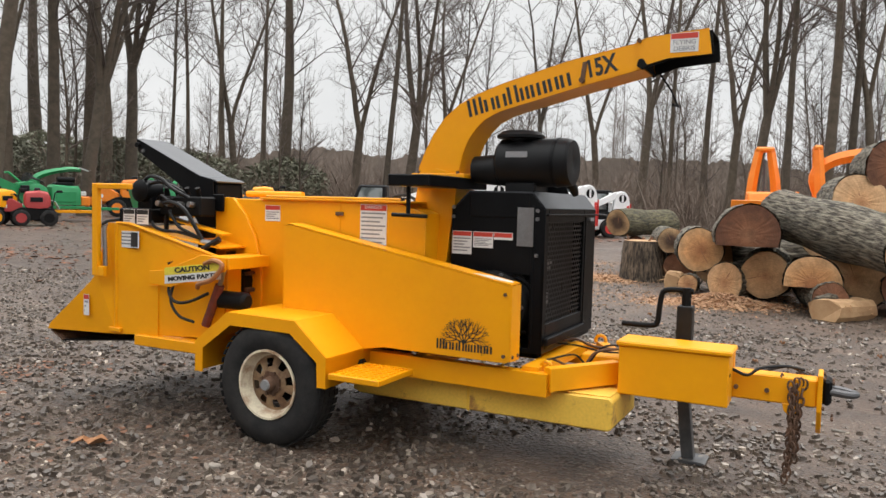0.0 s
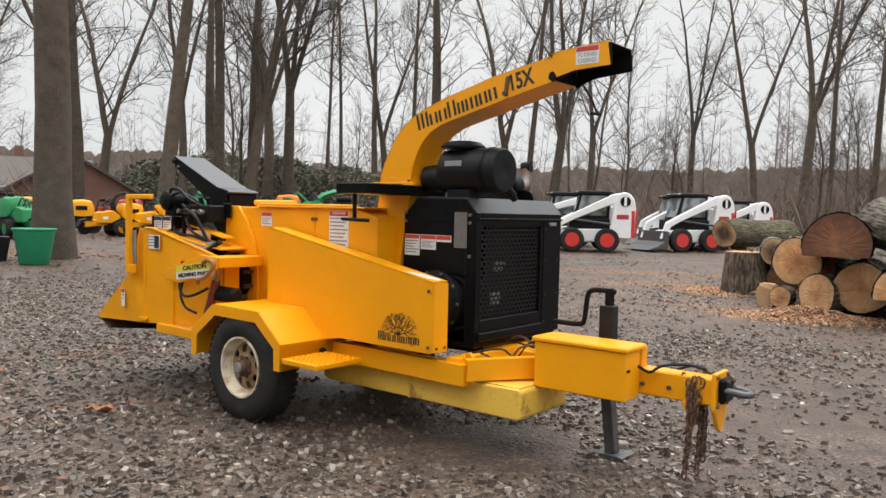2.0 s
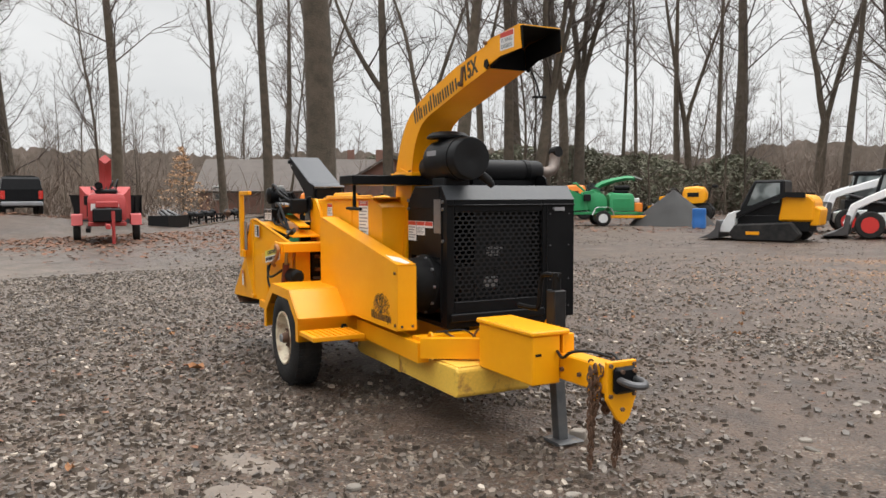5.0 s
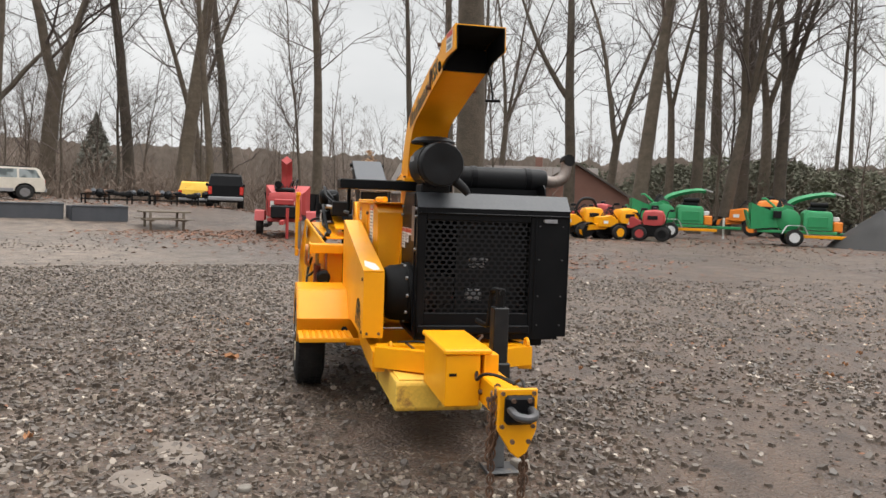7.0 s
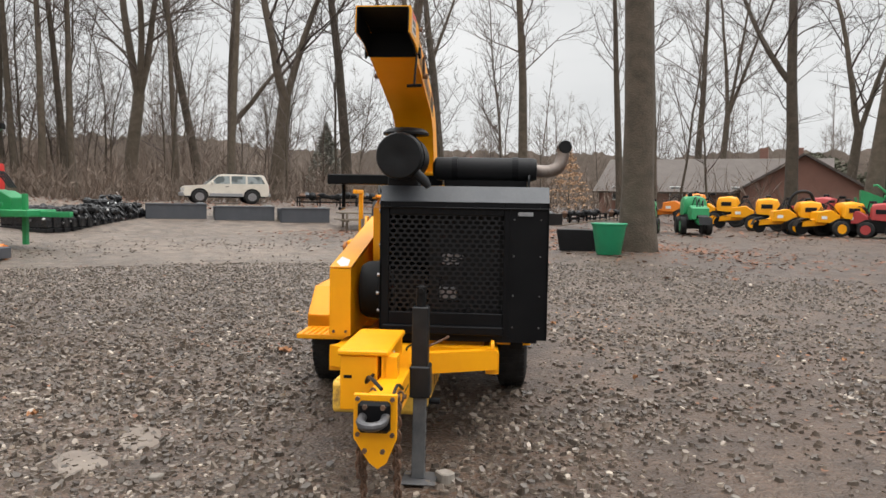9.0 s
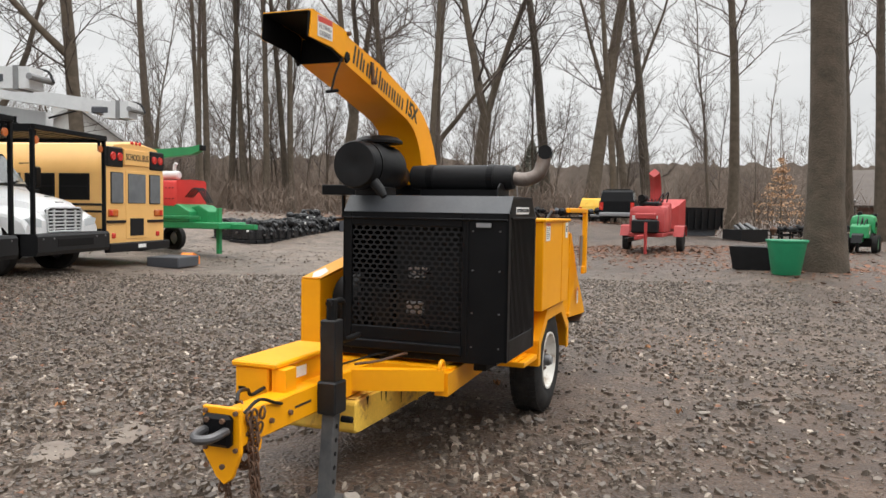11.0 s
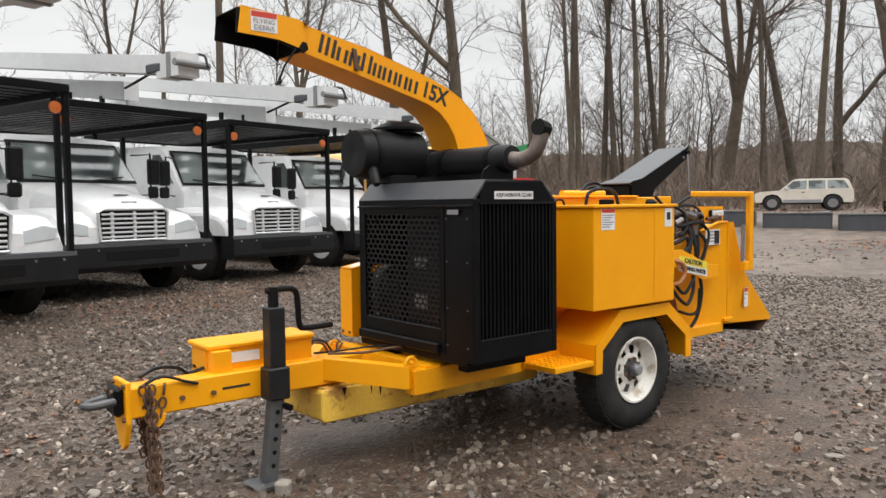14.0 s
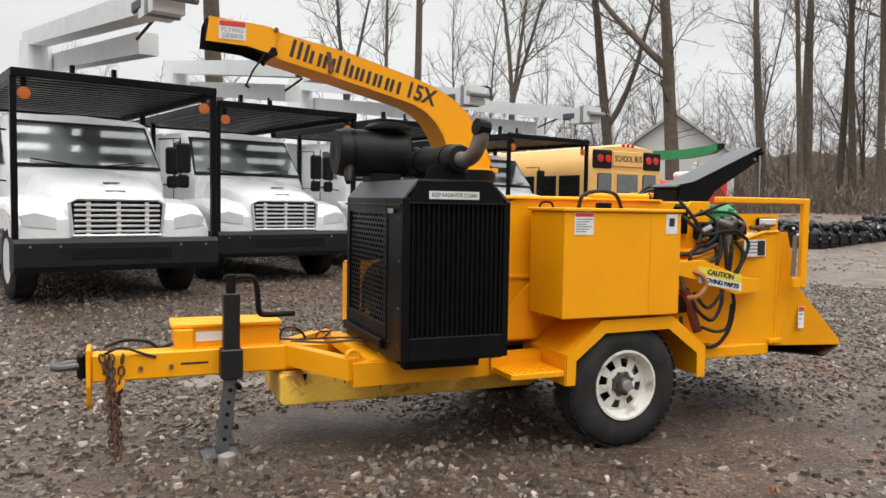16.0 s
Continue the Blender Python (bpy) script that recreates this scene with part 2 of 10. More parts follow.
def ground_material():
    """Crushed grey stone trodden into brown mud, with damp hollows and wood chips strewn in places."""
    m = bpy.data.materials.new("crushed_stone_and_mud")
    m.use_nodes = True
    n, l = m.node_tree.nodes, m.node_tree.links
    b = n["Principled BSDF"]
    co = n.new("ShaderNodeTexCoord")

    def noise_tex(scale, detail=6.0):
        k = n.new("ShaderNodeTexNoise")
        k.inputs["Scale"].default_value, k.inputs["Detail"].default_value = scale, detail
        l.new(co.outputs["Object"], k.inputs["Vector"])
        return k

    def rng(sock, a, c, lo=0.0, hi=1.0):
        k = n.new("ShaderNodeMapRange")
        for key, v in (("From Min", a), ("From Max", c), ("To Min", lo), ("To Max", hi)):
            k.inputs[key].default_value = v
        l.new(sock, k.inputs["Value"])
        return k.outputs["Result"]

    def mixed(fac, a, c):
        k = n.new("ShaderNodeMix")
        k.data_type = "RGBA"
        for key, v in (("Factor", fac), ("A", a), ("B", c)):
            if isinstance(v, (tuple, float)):
                k.inputs[key].default_value = v
            else:
                l.new(v, k.inputs[key])
        return k.outputs["Result"]

    warp = noise_tex(9, 2)
    add = n.new("ShaderNodeVectorMath")
    add.operation = "MULTIPLY_ADD"
    add.inputs[1].default_value = (0.06, 0.06, 0.06)
    l.new(warp.outputs["Color"], add.inputs[0])
    l.new(co.outputs["Object"], add.inputs[2])

    def cells(scale, feature="F1"):
        k = n.new("ShaderNodeTexVoronoi")
        k.feature = feature
        k.inputs["Scale"].default_value = scale
        l.new(add.outputs["Vector"], k.inputs["Vector"])
        return k

    fine, coarse = cells(42), cells(19)
    patch, wide, tiny, drift = noise_tex(0.75, 8), noise_tex(0.16, 6), noise_tex(150, 3), noise_tex(2.3, 6)
    stone = n.new("ShaderNodeValToRGB")
    e = stone.color_ramp.elements
    e[0].position, e[0].color = 0.0, (0.016, 0.012, 0.0095, 1)
    e[1].position, e[1].color = 1.0, (0.29, 0.24, 0.195, 1)
    mid = stone.color_ramp.elements.new(0.6)
    mid.color = (0.066, 0.048, 0.036, 1)
    l.new(fine.outputs["Color"], stone.inputs["Fac"])
    stone2 = n.new("ShaderNodeValToRGB")
    e = stone2.color_ramp.elements
    e[0].position, e[0].color = 0.2, (0.043, 0.034, 0.028, 1)
    e[1].position, e[1].color = 1.0, (0.24, 0.195, 0.156, 1)
    l.new(coarse.outputs["Color"], stone2.inputs["Fac"])
    stones = mixed(rng(coarse.outputs["Distance"], 0.30, 0.42), stone2.outputs["Color"], stone.outputs["Color"])
    mud = mixed(rng(tiny.outputs["Fac"], 0.3, 0.7), (0.036, 0.0215, 0.0138, 1), (0.106, 0.064, 0.040, 1))
    gap = rng(fine.outputs["Distance"], 0.36, 0.58)
    cover = mixed(gap, stones, mud)
    broad = n.new("ShaderNodeMath")
    broad.operation = "ADD"
    l.new(patch.outputs["Fac"], broad.inputs[0])
    l.new(rng(wide.outputs["Fac"], 0.3, 0.7, -0.26, 0.26), broad.inputs[1])
    sep = n.new("ShaderNodeSeparateXYZ")
    l.new(co.outputs["Object"], sep.inputs["Vector"])
    north = n.new("ShaderNodeMath")
    north.operation = "ADD"
    l.new(broad.outputs["Value"], north.inputs[0])
    lean = n.new("ShaderNodeVectorMath")
    lean.operation = "DOT_PRODUCT"
    lean.inputs[1].default_value = (0.6, 0.8, 0.0)
    l.new(co.outputs["Object"], lean.inputs[0])
    l.new(rng(lean.outputs["Value"], 2.0, 10.0, -0.14, 0.14), north.inputs[1])
    # bare mud along the driven track past the machine
    track = n.new("ShaderNodeVectorMath")
    track.operation = "DISTANCE"
    track.inputs[1].default_value = (1.3, 6.6, 0.0)
    l.new(co.outputs["Object"], track.inputs[0])
    bare = n.new("ShaderNodeMath")
    bare.operation = "ADD"
    l.new(north.outputs["Value"], bare.inputs[0])
    l.new(rng(track.outputs["Value"], 1.0, 4.5, 0.10, 0.0), bare.inputs[1])
    soil = rng(bare.outputs["Value"], 0.46, 0.68, 0.0, 0.9)
    col = mixed(soil, cover, mud)
    damp = n.new("ShaderNodeMath")
    damp.operation = "MULTIPLY"
    l.new(rng(wide.outputs["Fac"], 0.32, 0.68, 1.25, 0.8), damp.inputs[0])
    l.new(rng(drift.outputs["Fac"], 0.3, 0.7, 0.55, 1.35), damp.inputs[1])
    tint = damp.outputs["Value"]
    hs = n.new("ShaderNodeHueSaturation")
    # wet sky sheen over the west of the yard, painted as paler stone
    west = n.new("ShaderNodeMath")
    west.operation = "MULTIPLY"
    l.new(rng(sep.outputs["X"], -4.0, -14.0), west.inputs[0])
    l.new(rng(sep.outputs["Y"], 14.0, 7.0), west.inputs[1])
    col = mixed(rng(west.outputs["Value"], 0.0, 1.0, 0.0, 0.62), col, (0.19, 0.152, 0.122, 1))
    l.new(col, hs.inputs["Color"])
    l.new(tint, hs.inputs["Value"])
    l.new(hs.outputs["Color"], b.inputs["Base Color"])
    l.new(rng(broad.outputs["Value"], 0.35, 0.75, 0.60, 0.40), b.inputs["Roughness"])
    b.inputs["Specular IOR Level"].default_value = 0.5
    h1 = rng(fine.outputs["Distance"], 0.0, 0.6, 1.0, 0.0)
    h2 = rng(coarse.outputs["Distance"], 0.0, 0.5, 1.4, 0.0)
    sm = n.new("ShaderNodeMath")
    sm.operation = "ADD"
    l.new(h1, sm.inputs[0])
    l.new(h2, sm.inputs[1])
    bp = n.new("ShaderNodeBump")
    bp.inputs["Strength"].default_value, bp.inputs["Distance"].default_value = 0.75, 0.014
    l.new(sm.outputs["Value"], bp.inputs["Height"])
    l.new(bp.outputs["Normal"], b.inputs["Normal"])
    return m


GROUND = ground_material()
MUD_PALE = material("pale_smooth_mud", (0.20, 0.165, 0.135), 0.75, second=(0.14, 0.11, 0.09), scale=5, amount=0.7)
STONE = material("loose_grey_stones", (0.17, 0.16, 0.152), 0.42, second=(0.09, 0.085, 0.08), scale=12, amount=0.8, grain=120, bump=0.4)


# ---- mesh helpers ----
# parts made of many pieces too small to pick apart
TINY = {"bolts", "lug_nuts", "collar_bolts", "housing_bolts", "panel_bolts", "drawbar_bolts", "pin_holes", "tread_studs", "tread", "small_print", "fan_hub", "oil_drips", "splinters", "front_grille", "safety_chain", "tree_emblem", "roller_bars", "leaf_springs", "emblem_word", "chute_word"}


def part(name, bm, mat, parent=None, label="", smooth=False):
    me = bpy.data.meshes.new(name)
    bmesh.ops.recalc_face_normals(bm, faces=bm.faces)
    bm.to_mesh(me)
    bm.free()
    for mt in (mat if isinstance(mat, (list, tuple)) else (mat,)):
        me.materials.append(mt)
    if smooth:
        for p in me.polygons:
            p.use_smooth = True
        try:
            me.set_sharp_from_angle(angle=radians(40))
        except AttributeError:
            pass
    ob = new(name, me)
    if name in TINY:
        tagged(ob, kind="stuff")
    if parent is not None:
        ob.parent = parent
    if label:
        tagged(ob, label)
    return ob


def thing(name, m, label, category, group="", kind=""):
    ob = new(name)
    ob.empty_display_size = 0.3
    ob.matrix_basis = m
    return tagged(ob, label, category, group, kind)


def box(x0, x1, y0, y1, z0, z1, bev=0.006, bm=None):
    bm = bm or bmesh.new()
    vs = [bm.verts.new((x, y, z)) for x in (x0, x1) for y in (y0, y1) for z in (z0, z1)]
    fs = [bm.faces.new([vs[i] for i in q]) for q in ((0, 1, 3, 2), (4, 6, 7, 5), (0, 4, 5, 1), (2, 3, 7, 6), (0, 2, 6, 4), (1, 5, 7, 3))]
    if bev:
        es = {e for f in fs for e in f.edges}
        bmesh.ops.bevel(bm, geom=list(es), offset=min(bev, 0.4 * min(x1 - x0, y1 - y0, z1 - z0)), segments=1, affect="EDGES")
    return bm


def prism(pts, a, b, axis="y", bev=0.0, bm=None):
    """A polygon drawn in the two other axes, extruded along axis from a to b."""
    bm = bm or bmesh.new()

    def at3(p, k):
        return {"y": (p[0], k, p[1]), "x": (k, p[0], p[1]), "z": (p[0], p[1], k)}[axis]

    lo, hi = [bm.verts.new(at3(p, a)) for p in pts], [bm.verts.new(at3(p, b)) for p in pts]
    n = len(pts)
    fs = [bm.faces.new(lo), bm.faces.new(hi[::-1])]
    fs += [bm.faces.new((lo[i], hi[i], hi[(i + 1) % n], lo[(i + 1) % n])) for i in range(n)]
    if bev:
        bmesh.ops.recalc_face_normals(bm, faces=fs)
        bmesh.ops.bevel(bm, geom=list({e for f in fs for e in f.edges}), offset=bev, segments=1, affect="EDGES")
    return bm


def slab(quad, thick, bm=None):
    """A plate: the polygon quad (3D points) thickened along its normal."""
    bm = bm or bmesh.new()
    q = [Vector(p) for p in quad]
    nrm = sum(((q[i] - q[0]).cross(q[i + 1] - q[0]) for i in range(1, len(q) - 1)), Vector()).normalized() * thick
    lo, hi = [bm.verts.new(p) for p in q], [bm.verts.new(p + nrm) for p in q]
    n = len(q)
    bm.faces.new(lo[::-1])
    bm.faces.new(hi)
    for i in range(n):
        bm.faces.new((lo[i], lo[(i + 1) % n], hi[(i + 1) % n], hi[i]))
    return bm


def strip(path, a, b, thick, axis="y", bm=None):
    """A folded sheet that follows an open path in (x, z), from a to b along y."""
    bm = bm or bmesh.new()
    n = len(path)
    off = []
    for i, p in enumerate(path):
        d0 = Vector(path[i]) - Vector(path[i - 1]) if i else Vector(path[1]) - Vector(path[0])
        d1 = Vector(path[i + 1]) - Vector(path[i]) if i < n - 1 else d0
        d = (d0.normalized() + d1.normalized()).normalized()
        off.append((p[0] + d.y * thick, p[1] - d.x * thick))
    return prism(list(path) + off[::-1], a, b, axis, 0.0, bm)


def rings(centres, radii, axes, sides, bm, cap=True, mat=0):
    """A skin over circles; axes gives each circle's two half-axes."""
    loops = []
    for c, r, (u, v) in zip(centres, radii, axes):
        loops.append([bm.verts.new(c + u * (r * math.cos(2 * math.pi * k / sides)) + v * (r * math.sin(2 * math.pi * k / sides))) for k in range(sides)])
    for a, b in zip(loops, loops[1:]):
        for k in range(sides):
            f = bm.faces.new((a[k], a[(k + 1) % sides], b[(k + 1) % sides], b[k]))
            f.material_index = mat
    if cap:
        bm.faces.new(loops[0][::-1]).material_index = mat
        bm.faces.new(loops[-1]).material_index = mat
    return bm


def tube(points, radius, sides=8, bm=None, cap=True):
    """A round bar or hose through the points; radius: one number or one a point."""
    bm = bm or bmesh.new()
    ps = [Vector(p) for p in points]
    rs = radius if isinstance(radius, (list, tuple)) else [radius] * len(ps)
    axes, side = [], None
    for i in range(len(ps)):
        d = (ps[min(i + 1, len(ps) - 1)] - ps[max(i - 1, 0)]).normalized()
        if side is None:
            side = d.cross(Vector((0, 0, 1)) if abs(d.z) < 0.9 else Vector((1, 0, 0))).normalized()
        side = (side - d * side.dot(d)).normalized()
        axes.append((side, d.cross(side)))
    return rings(ps, rs, axes, sides, bm, cap)


def bent(points, steps=6):
    """A smooth line through the points (Catmull-Rom)."""
    ps = [Vector(p) for p in points]
    ps = [ps[0] * 2 - ps[1], *ps, ps[-1] * 2 - ps[-2]]
    res = []
    for i in range(1, len(ps) - 2):
        a, b, c, d = ps[i - 1:i + 3]
        for k in range(steps):
            t = k / steps
            res.append(0.5 * (2 * b + (c - a) * t + (2 * a - 5 * b + 4 * c - d) * t * t + (3 * b - a - 3 * c + d) * t ** 3))
    return res + [ps[-2]]


def rod(p, q, r, sides=12, bm=None):
    return tube([p, q], r, sides, bm)


def turned(profile, centre, axis="y", sides=32, bm=None, closed=False):
    """A body of revolution: profile of (along, radius) about an axis through centre."""
    bm = bm or bmesh.new()
    c = Vector(centre)
    ex = {"x": Vector((1, 0, 0)), "y": Vector((0, 1, 0)), "z": Vector((0, 0, 1))}[axis]
    eu = Vector((0, 0, 1)) if axis != "z" else Vector((1, 0, 0))
    ev = ex.cross(eu)
    loops = [[bm.verts.new(c + ex * a + (eu * math.cos(2 * math.pi * k / sides) + ev * math.sin(2 * math.pi * k / sides)) * max(r, 1e-4)) for k in range(sides)] for a, r in profile]
    pairs = list(zip(loops, loops[1:]))
    if closed:
        pairs.append((loops[-1], loops[0]))
    for a, b in pairs:
        for k in range(sides):
            bm.faces.new((a[k], a[(k + 1) % sides], b[(k + 1) % sides], b[k]))
    if not closed:
        bm.faces.new(loops[0][::-1])
        bm.faces.new(loops[-1])
    return bm


def lettering(text, size, mat, parent, m, name="lettering", label="", width=None, squash=1.0, bold=0.0):
    """Raised lettering in the built-in font, as a mesh under parent; m places its middle, x along the line."""
    cu = bpy.data.curves.new(name, "FONT")
    cu.body, cu.size, cu.align_x, cu.align_y, cu.extrude, cu.offset = text, size, "CENTER", "CENTER", 0.0015, bold
    tmp = bpy.data.objects.new("tmp", cu)
    me = bpy.data.meshes.new_from_object(tmp)
    bpy.data.objects.remove(tmp)
    bpy.data.curves.remove(cu)
    xs = [v.co.x for v in me.vertices]
    k = width / (max(xs) - min(xs)) if width else squash
    me.transform(m @ Matrix.Diagonal((k, 1, 1, 1)))
    me.materials.clear()
    me.materials.append(mat)
    me.name = name
    ob = new(name, me)
    ob.parent = parent
    return tagged(ob, label) if label else ob


def name_marks(size, mat, parent, m, name, label, width):
    """The maker's name as a row of plain upright bars of the letters' sizes, not lettered; m as for lettering()."""
    shapes = ((1.0, 1.0), (0.68, 0.74), (0.68, 0.74), (0.68, 1.02), (0.56, 0.74), (1.0, 0.74), (0.64, 0.74), (0.64, 0.74))
    gap = 0.12
    total = sum(w for w, _ in shapes) + gap * (len(shapes) - 1)
    k, cap = width / total, size * 0.7
    bm = bmesh.new()
    x = -width / 2
    for w, h in shapes:
        w, h, t = w * k, h * cap, 0.20 * cap
        n = 3 if w > 0.9 * k else 2
        for q in range(n):
            x0 = x + (w - t) * q / (n - 1)
            vs = [bm.verts.new((px, py, 0.0015)) for px, py in ((x0, -cap / 2), (x0 + t, -cap / 2), (x0 + t, -cap / 2 + h), (x0, -cap / 2 + h))]
            bm.faces.new(vs)
        x += w + gap * k
    bm.transform(m)
    return part(name, bm, mat, parent, label)


def facing(x, y, z, side):
    """The pose of writing on an upright face: side 'left' looks to -y, 'right' to +y, 'front' to +x, 'back' to -x."""
    return pose(x, y, z, 90, 0, {"left": 0, "right": 180, "front": 90, "back": -90}[side])


def sticker(parent, side, x, y, z, w, h, rows=(), band=None, mat=None, name="sticker", label="", band_mat=None):
    """A thin label on an upright face, with a coloured head band and bars for small print."""
    m = facing(x, y, z, side)
    bm = box(-w / 2, w / 2, -h / 2, h / 2, 0.0, 0.002, 0)
    bm.transform(m)
    ob = part(name, bm, mat or LABEL, parent, label)
    if band:
        b2 = box(-w / 2 + 0.003, w / 2 - 0.003, h / 2 - band, h / 2 - 0.003, 0.002, 0.003, 0)
        b2.transform(m)
        part("head_band", b2, band_mat or LABEL_RED, ob)
    if rows:
        b3 = bmesh.new()
        for k in range(rows):
            top = h / 2 - (band or 0.0) - 0.012 - (h - (band or 0) - 0.02) * k / rows
            box(-w / 2 + 0.01, w / 2 - 0.01 - 0.02 * (k % 3), top - 0.35 * (h - (band or 0)) / rows, top, 0.002, 0.003, 0, b3)
        b3.transform(m)
        part("small_print", b3, LABEL_GREY, ob)
    return ob

# ---- the yard ----
def ground_z(x, y):
    """Height of the yard: level round the machine, rising gently away, with a bank on the far west side."""
    r = math.hypot(x - 1.0, y - 5.0)
    z = 0.011 * max(0.0, min(r, 90.0) - 14.0) - 0.012
    k = max(0.0, min(1.0, (-x - 26.5) / 4.0)) * max(0.0, min(1.0, (24.0 - y) / 8.0)) * max(0.0, min(1.0, (y + 12.0) / 8.0))
    w = max(0.0, min(1.0, (0.8 - y) / 2.2)) * max(0.0, min(1.0, (2.0 - x) / 2.5))
    return z + 0.75 * k * k * (3 - 2 * k) + 0.15 * w + 0.22 * math.exp(-((x + 10.8) ** 2 + (y - 15.0) ** 2) / 9.0)


def rough_z(x, y):
    return ground_z(x, y) + 0.018 * noise.noise(Vector((x * 0.7, y * 0.7, 0.3))) + 0.007 * noise.noise(Vector((x * 3.1, y * 3.1, 5.0)))


def build_ground():
    bm = bmesh.new()
    # a grid that is fine in the yard and coarse towards the horizon
    def ticks(mid):
        near = [mid + 0.35 * k for k in range(-40, 41)]
        far = [16, 20, 25, 31, 38, 46, 56, 70, 90, 120, 180, 300, 700, 1800]
        return [mid - f for f in far[::-1]] + near + [mid + f for f in far]
    xs, ys = ticks(1.0), ticks(6.0)
    grid = [[bm.verts.new((x, y, rough_z(x, y) if abs(x - 1) < 95 and abs(y - 6) < 95 else ground_z(x, y))) for y in ys] for x in xs]
    for i in range(len(xs) - 1):
        for j in range(len(ys) - 1):
            bm.faces.new((grid[i][j], grid[i + 1][j], grid[i + 1][j + 1], grid[i][j + 1]))
    ob = part("ground", bm, GROUND, smooth=True)
    return tagged(ob, "crushed grey stone and brown mud yard, damp in places", "ground", kind="structure")


build_ground()


def chunks(rnd, count, place, size, mesh_sides=5, flat=0.55):
    """Many angular pieces as plain lists: place() gives x, y; size() the width."""
    verts, faces = [], []
    n = mesh_sides
    for _ in range(count):
        x, y = place()
        s = size()
        z = rough_z(x, y)
        a, b = rnd.random() * 6.283, rnd.random() * 6.283
        base = len(verts)
        rr = [s * (0.38 + 0.22 * rnd.random()) for _ in range(n)]
        el = 0.42 + 0.5 * rnd.random()
        ca, sa = math.cos(b), math.sin(b)
        h = s * flat * (0.5 + 0.5 * rnd.random())
        tx, ty = rnd.gauss(0, 0.3), rnd.gauss(0, 0.3)
        for f, low in ((1.0, True), (0.74, False)):
            for k in range(n):
                t = a + 6.283 * (k + (0.0 if low else 0.15)) / n
                u, w = f * rr[k] * math.cos(t), f * rr[k] * el * math.sin(t)
                px, py = u * ca - w * sa, u * sa + w * ca
                verts.append((x + px, y + py, z - 0.12 * s if low else z + h + tx * px + ty * py))
        for k in range(n):
            k2 = (k + 1) % n
            faces.append((base + k, base + k2, base + n + k2, base + n + k))
        faces.append(tuple(base + n + k for k in range(n)))
    return verts, faces


def stuff(name, verts, faces, mat, label, category):
    me = bpy.data.meshes.new(name)
    me.from_pydata(verts, [], faces)
    me.materials.append(mat)
    return tagged(new(name, me), label, category, kind="stuff")


def stone_material():
    m = STONE
    n, l = m.node_tree.nodes, m.node_tree.links
    geo = n.new("ShaderNodeNewGeometry")
    rp = n.new("ShaderNodeValToRGB")
    e = rp.color_ramp.elements
    e[0].position, e[0].color = 0.0, (0.045, 0.034, 0.026, 1)
    e[1].position, e[1].color = 1.0, (0.42, 0.355, 0.288, 1)
    for at_, tone in ((0.4, (0.085, 0.066, 0.051, 1)), (0.78, (0.145, 0.115, 0.090, 1)), (0.93, (0.22, 0.18, 0.145, 1))):
        rp.color_ramp.elements.new(at_).color = tone
    l.new(geo.outputs["Random Per Island"], rp.inputs["Fac"])
    for node in n:
        if node.bl_idname == "ShaderNodeHueSaturation":
            l.new(rp.outputs["Color"], node.inputs["Color"])


stone_material()


def scatter_stones():
    rnd = random.Random(4)

    def spot():
        while True:
            # densest in a belt around the machine, thinning out where the mud takes over
            a, r = rnd.random() * 6.283, 0.5 + 12.5 * rnd.random() ** 0.68
            x, y = 0.8 + r * math.cos(a), 4.6 + r * math.sin(a)
            m = 0.5 * noise.noise(Vector((x * 0.2, y * 0.2, 3.0))) + 0.7 * noise.noise(Vector((x * 0.5, y * 0.5, 9.0))) + 0.4 * noise.noise(Vector((x * 1.9, y * 1.9, 4.0))) - 0.10 * (0.6 * (x - 1.0) + 0.8 * (y - 5.0))
            # a driven track of bare mud runs past the machine's far side
            m -= 0.45 * math.exp(-((x - 1.3) ** 2 + (y - 6.6) ** 2) / 5.0)
            if m > -0.62 + 0.75 * rnd.random():
                return x, y

    v, f = chunks(rnd, 104000, spot, lambda: 0.017 + 0.055 * rnd.random() ** 1.8, 5, 0.36)
    # larger pieces scattered over the rest of the yard
    def far_spot():
        while True:
            a, r = rnd.random() * 6.283, 8.5 + 24.0 * rnd.random()
            x, y = 0.6 + r * math.cos(a), 5.2 + r * math.sin(a)
            if noise.noise(Vector((x * 0.25, y * 0.25, 2.0))) > -0.3 + 0.5 * rnd.random():
                return x, y

    # coarser pieces across the middle of the yard
    def mid_spot():
        while True:
            a, r = rnd.random() * 6.283, 0.8 + 12.0 * rnd.random() ** 0.75
            x, y = 0.6 + r * math.cos(a), 5.2 + r * math.sin(a)
            if noise.noise(Vector((x * 0.3, y * 0.3, 7.0))) + 0.5 * noise.noise(Vector((x * 1.1, y * 1.1, 1.0))) > -0.4 + 0.7 * rnd.random():
                return x, y

    v3, f3 = chunks(rnd, 24000, mid_spot, lambda: 0.026 + 0.06 * rnd.random() ** 2.2, 5, 0.34)
    f += [tuple(i + len(v) for i in q) for q in f3]
    v += v3
    v2, f2 = chunks(rnd, 20000, far_spot, lambda: 0.035 + 0.07 * rnd.random() ** 2, 4, 0.3)
    f += [tuple(i + len(v) for i in q) for q in f2]
    v += v2
    stuff("gravel", v, f, STONE, "loose angular grey crushed stones strewn over mud", "gravel")


scatter_stones()


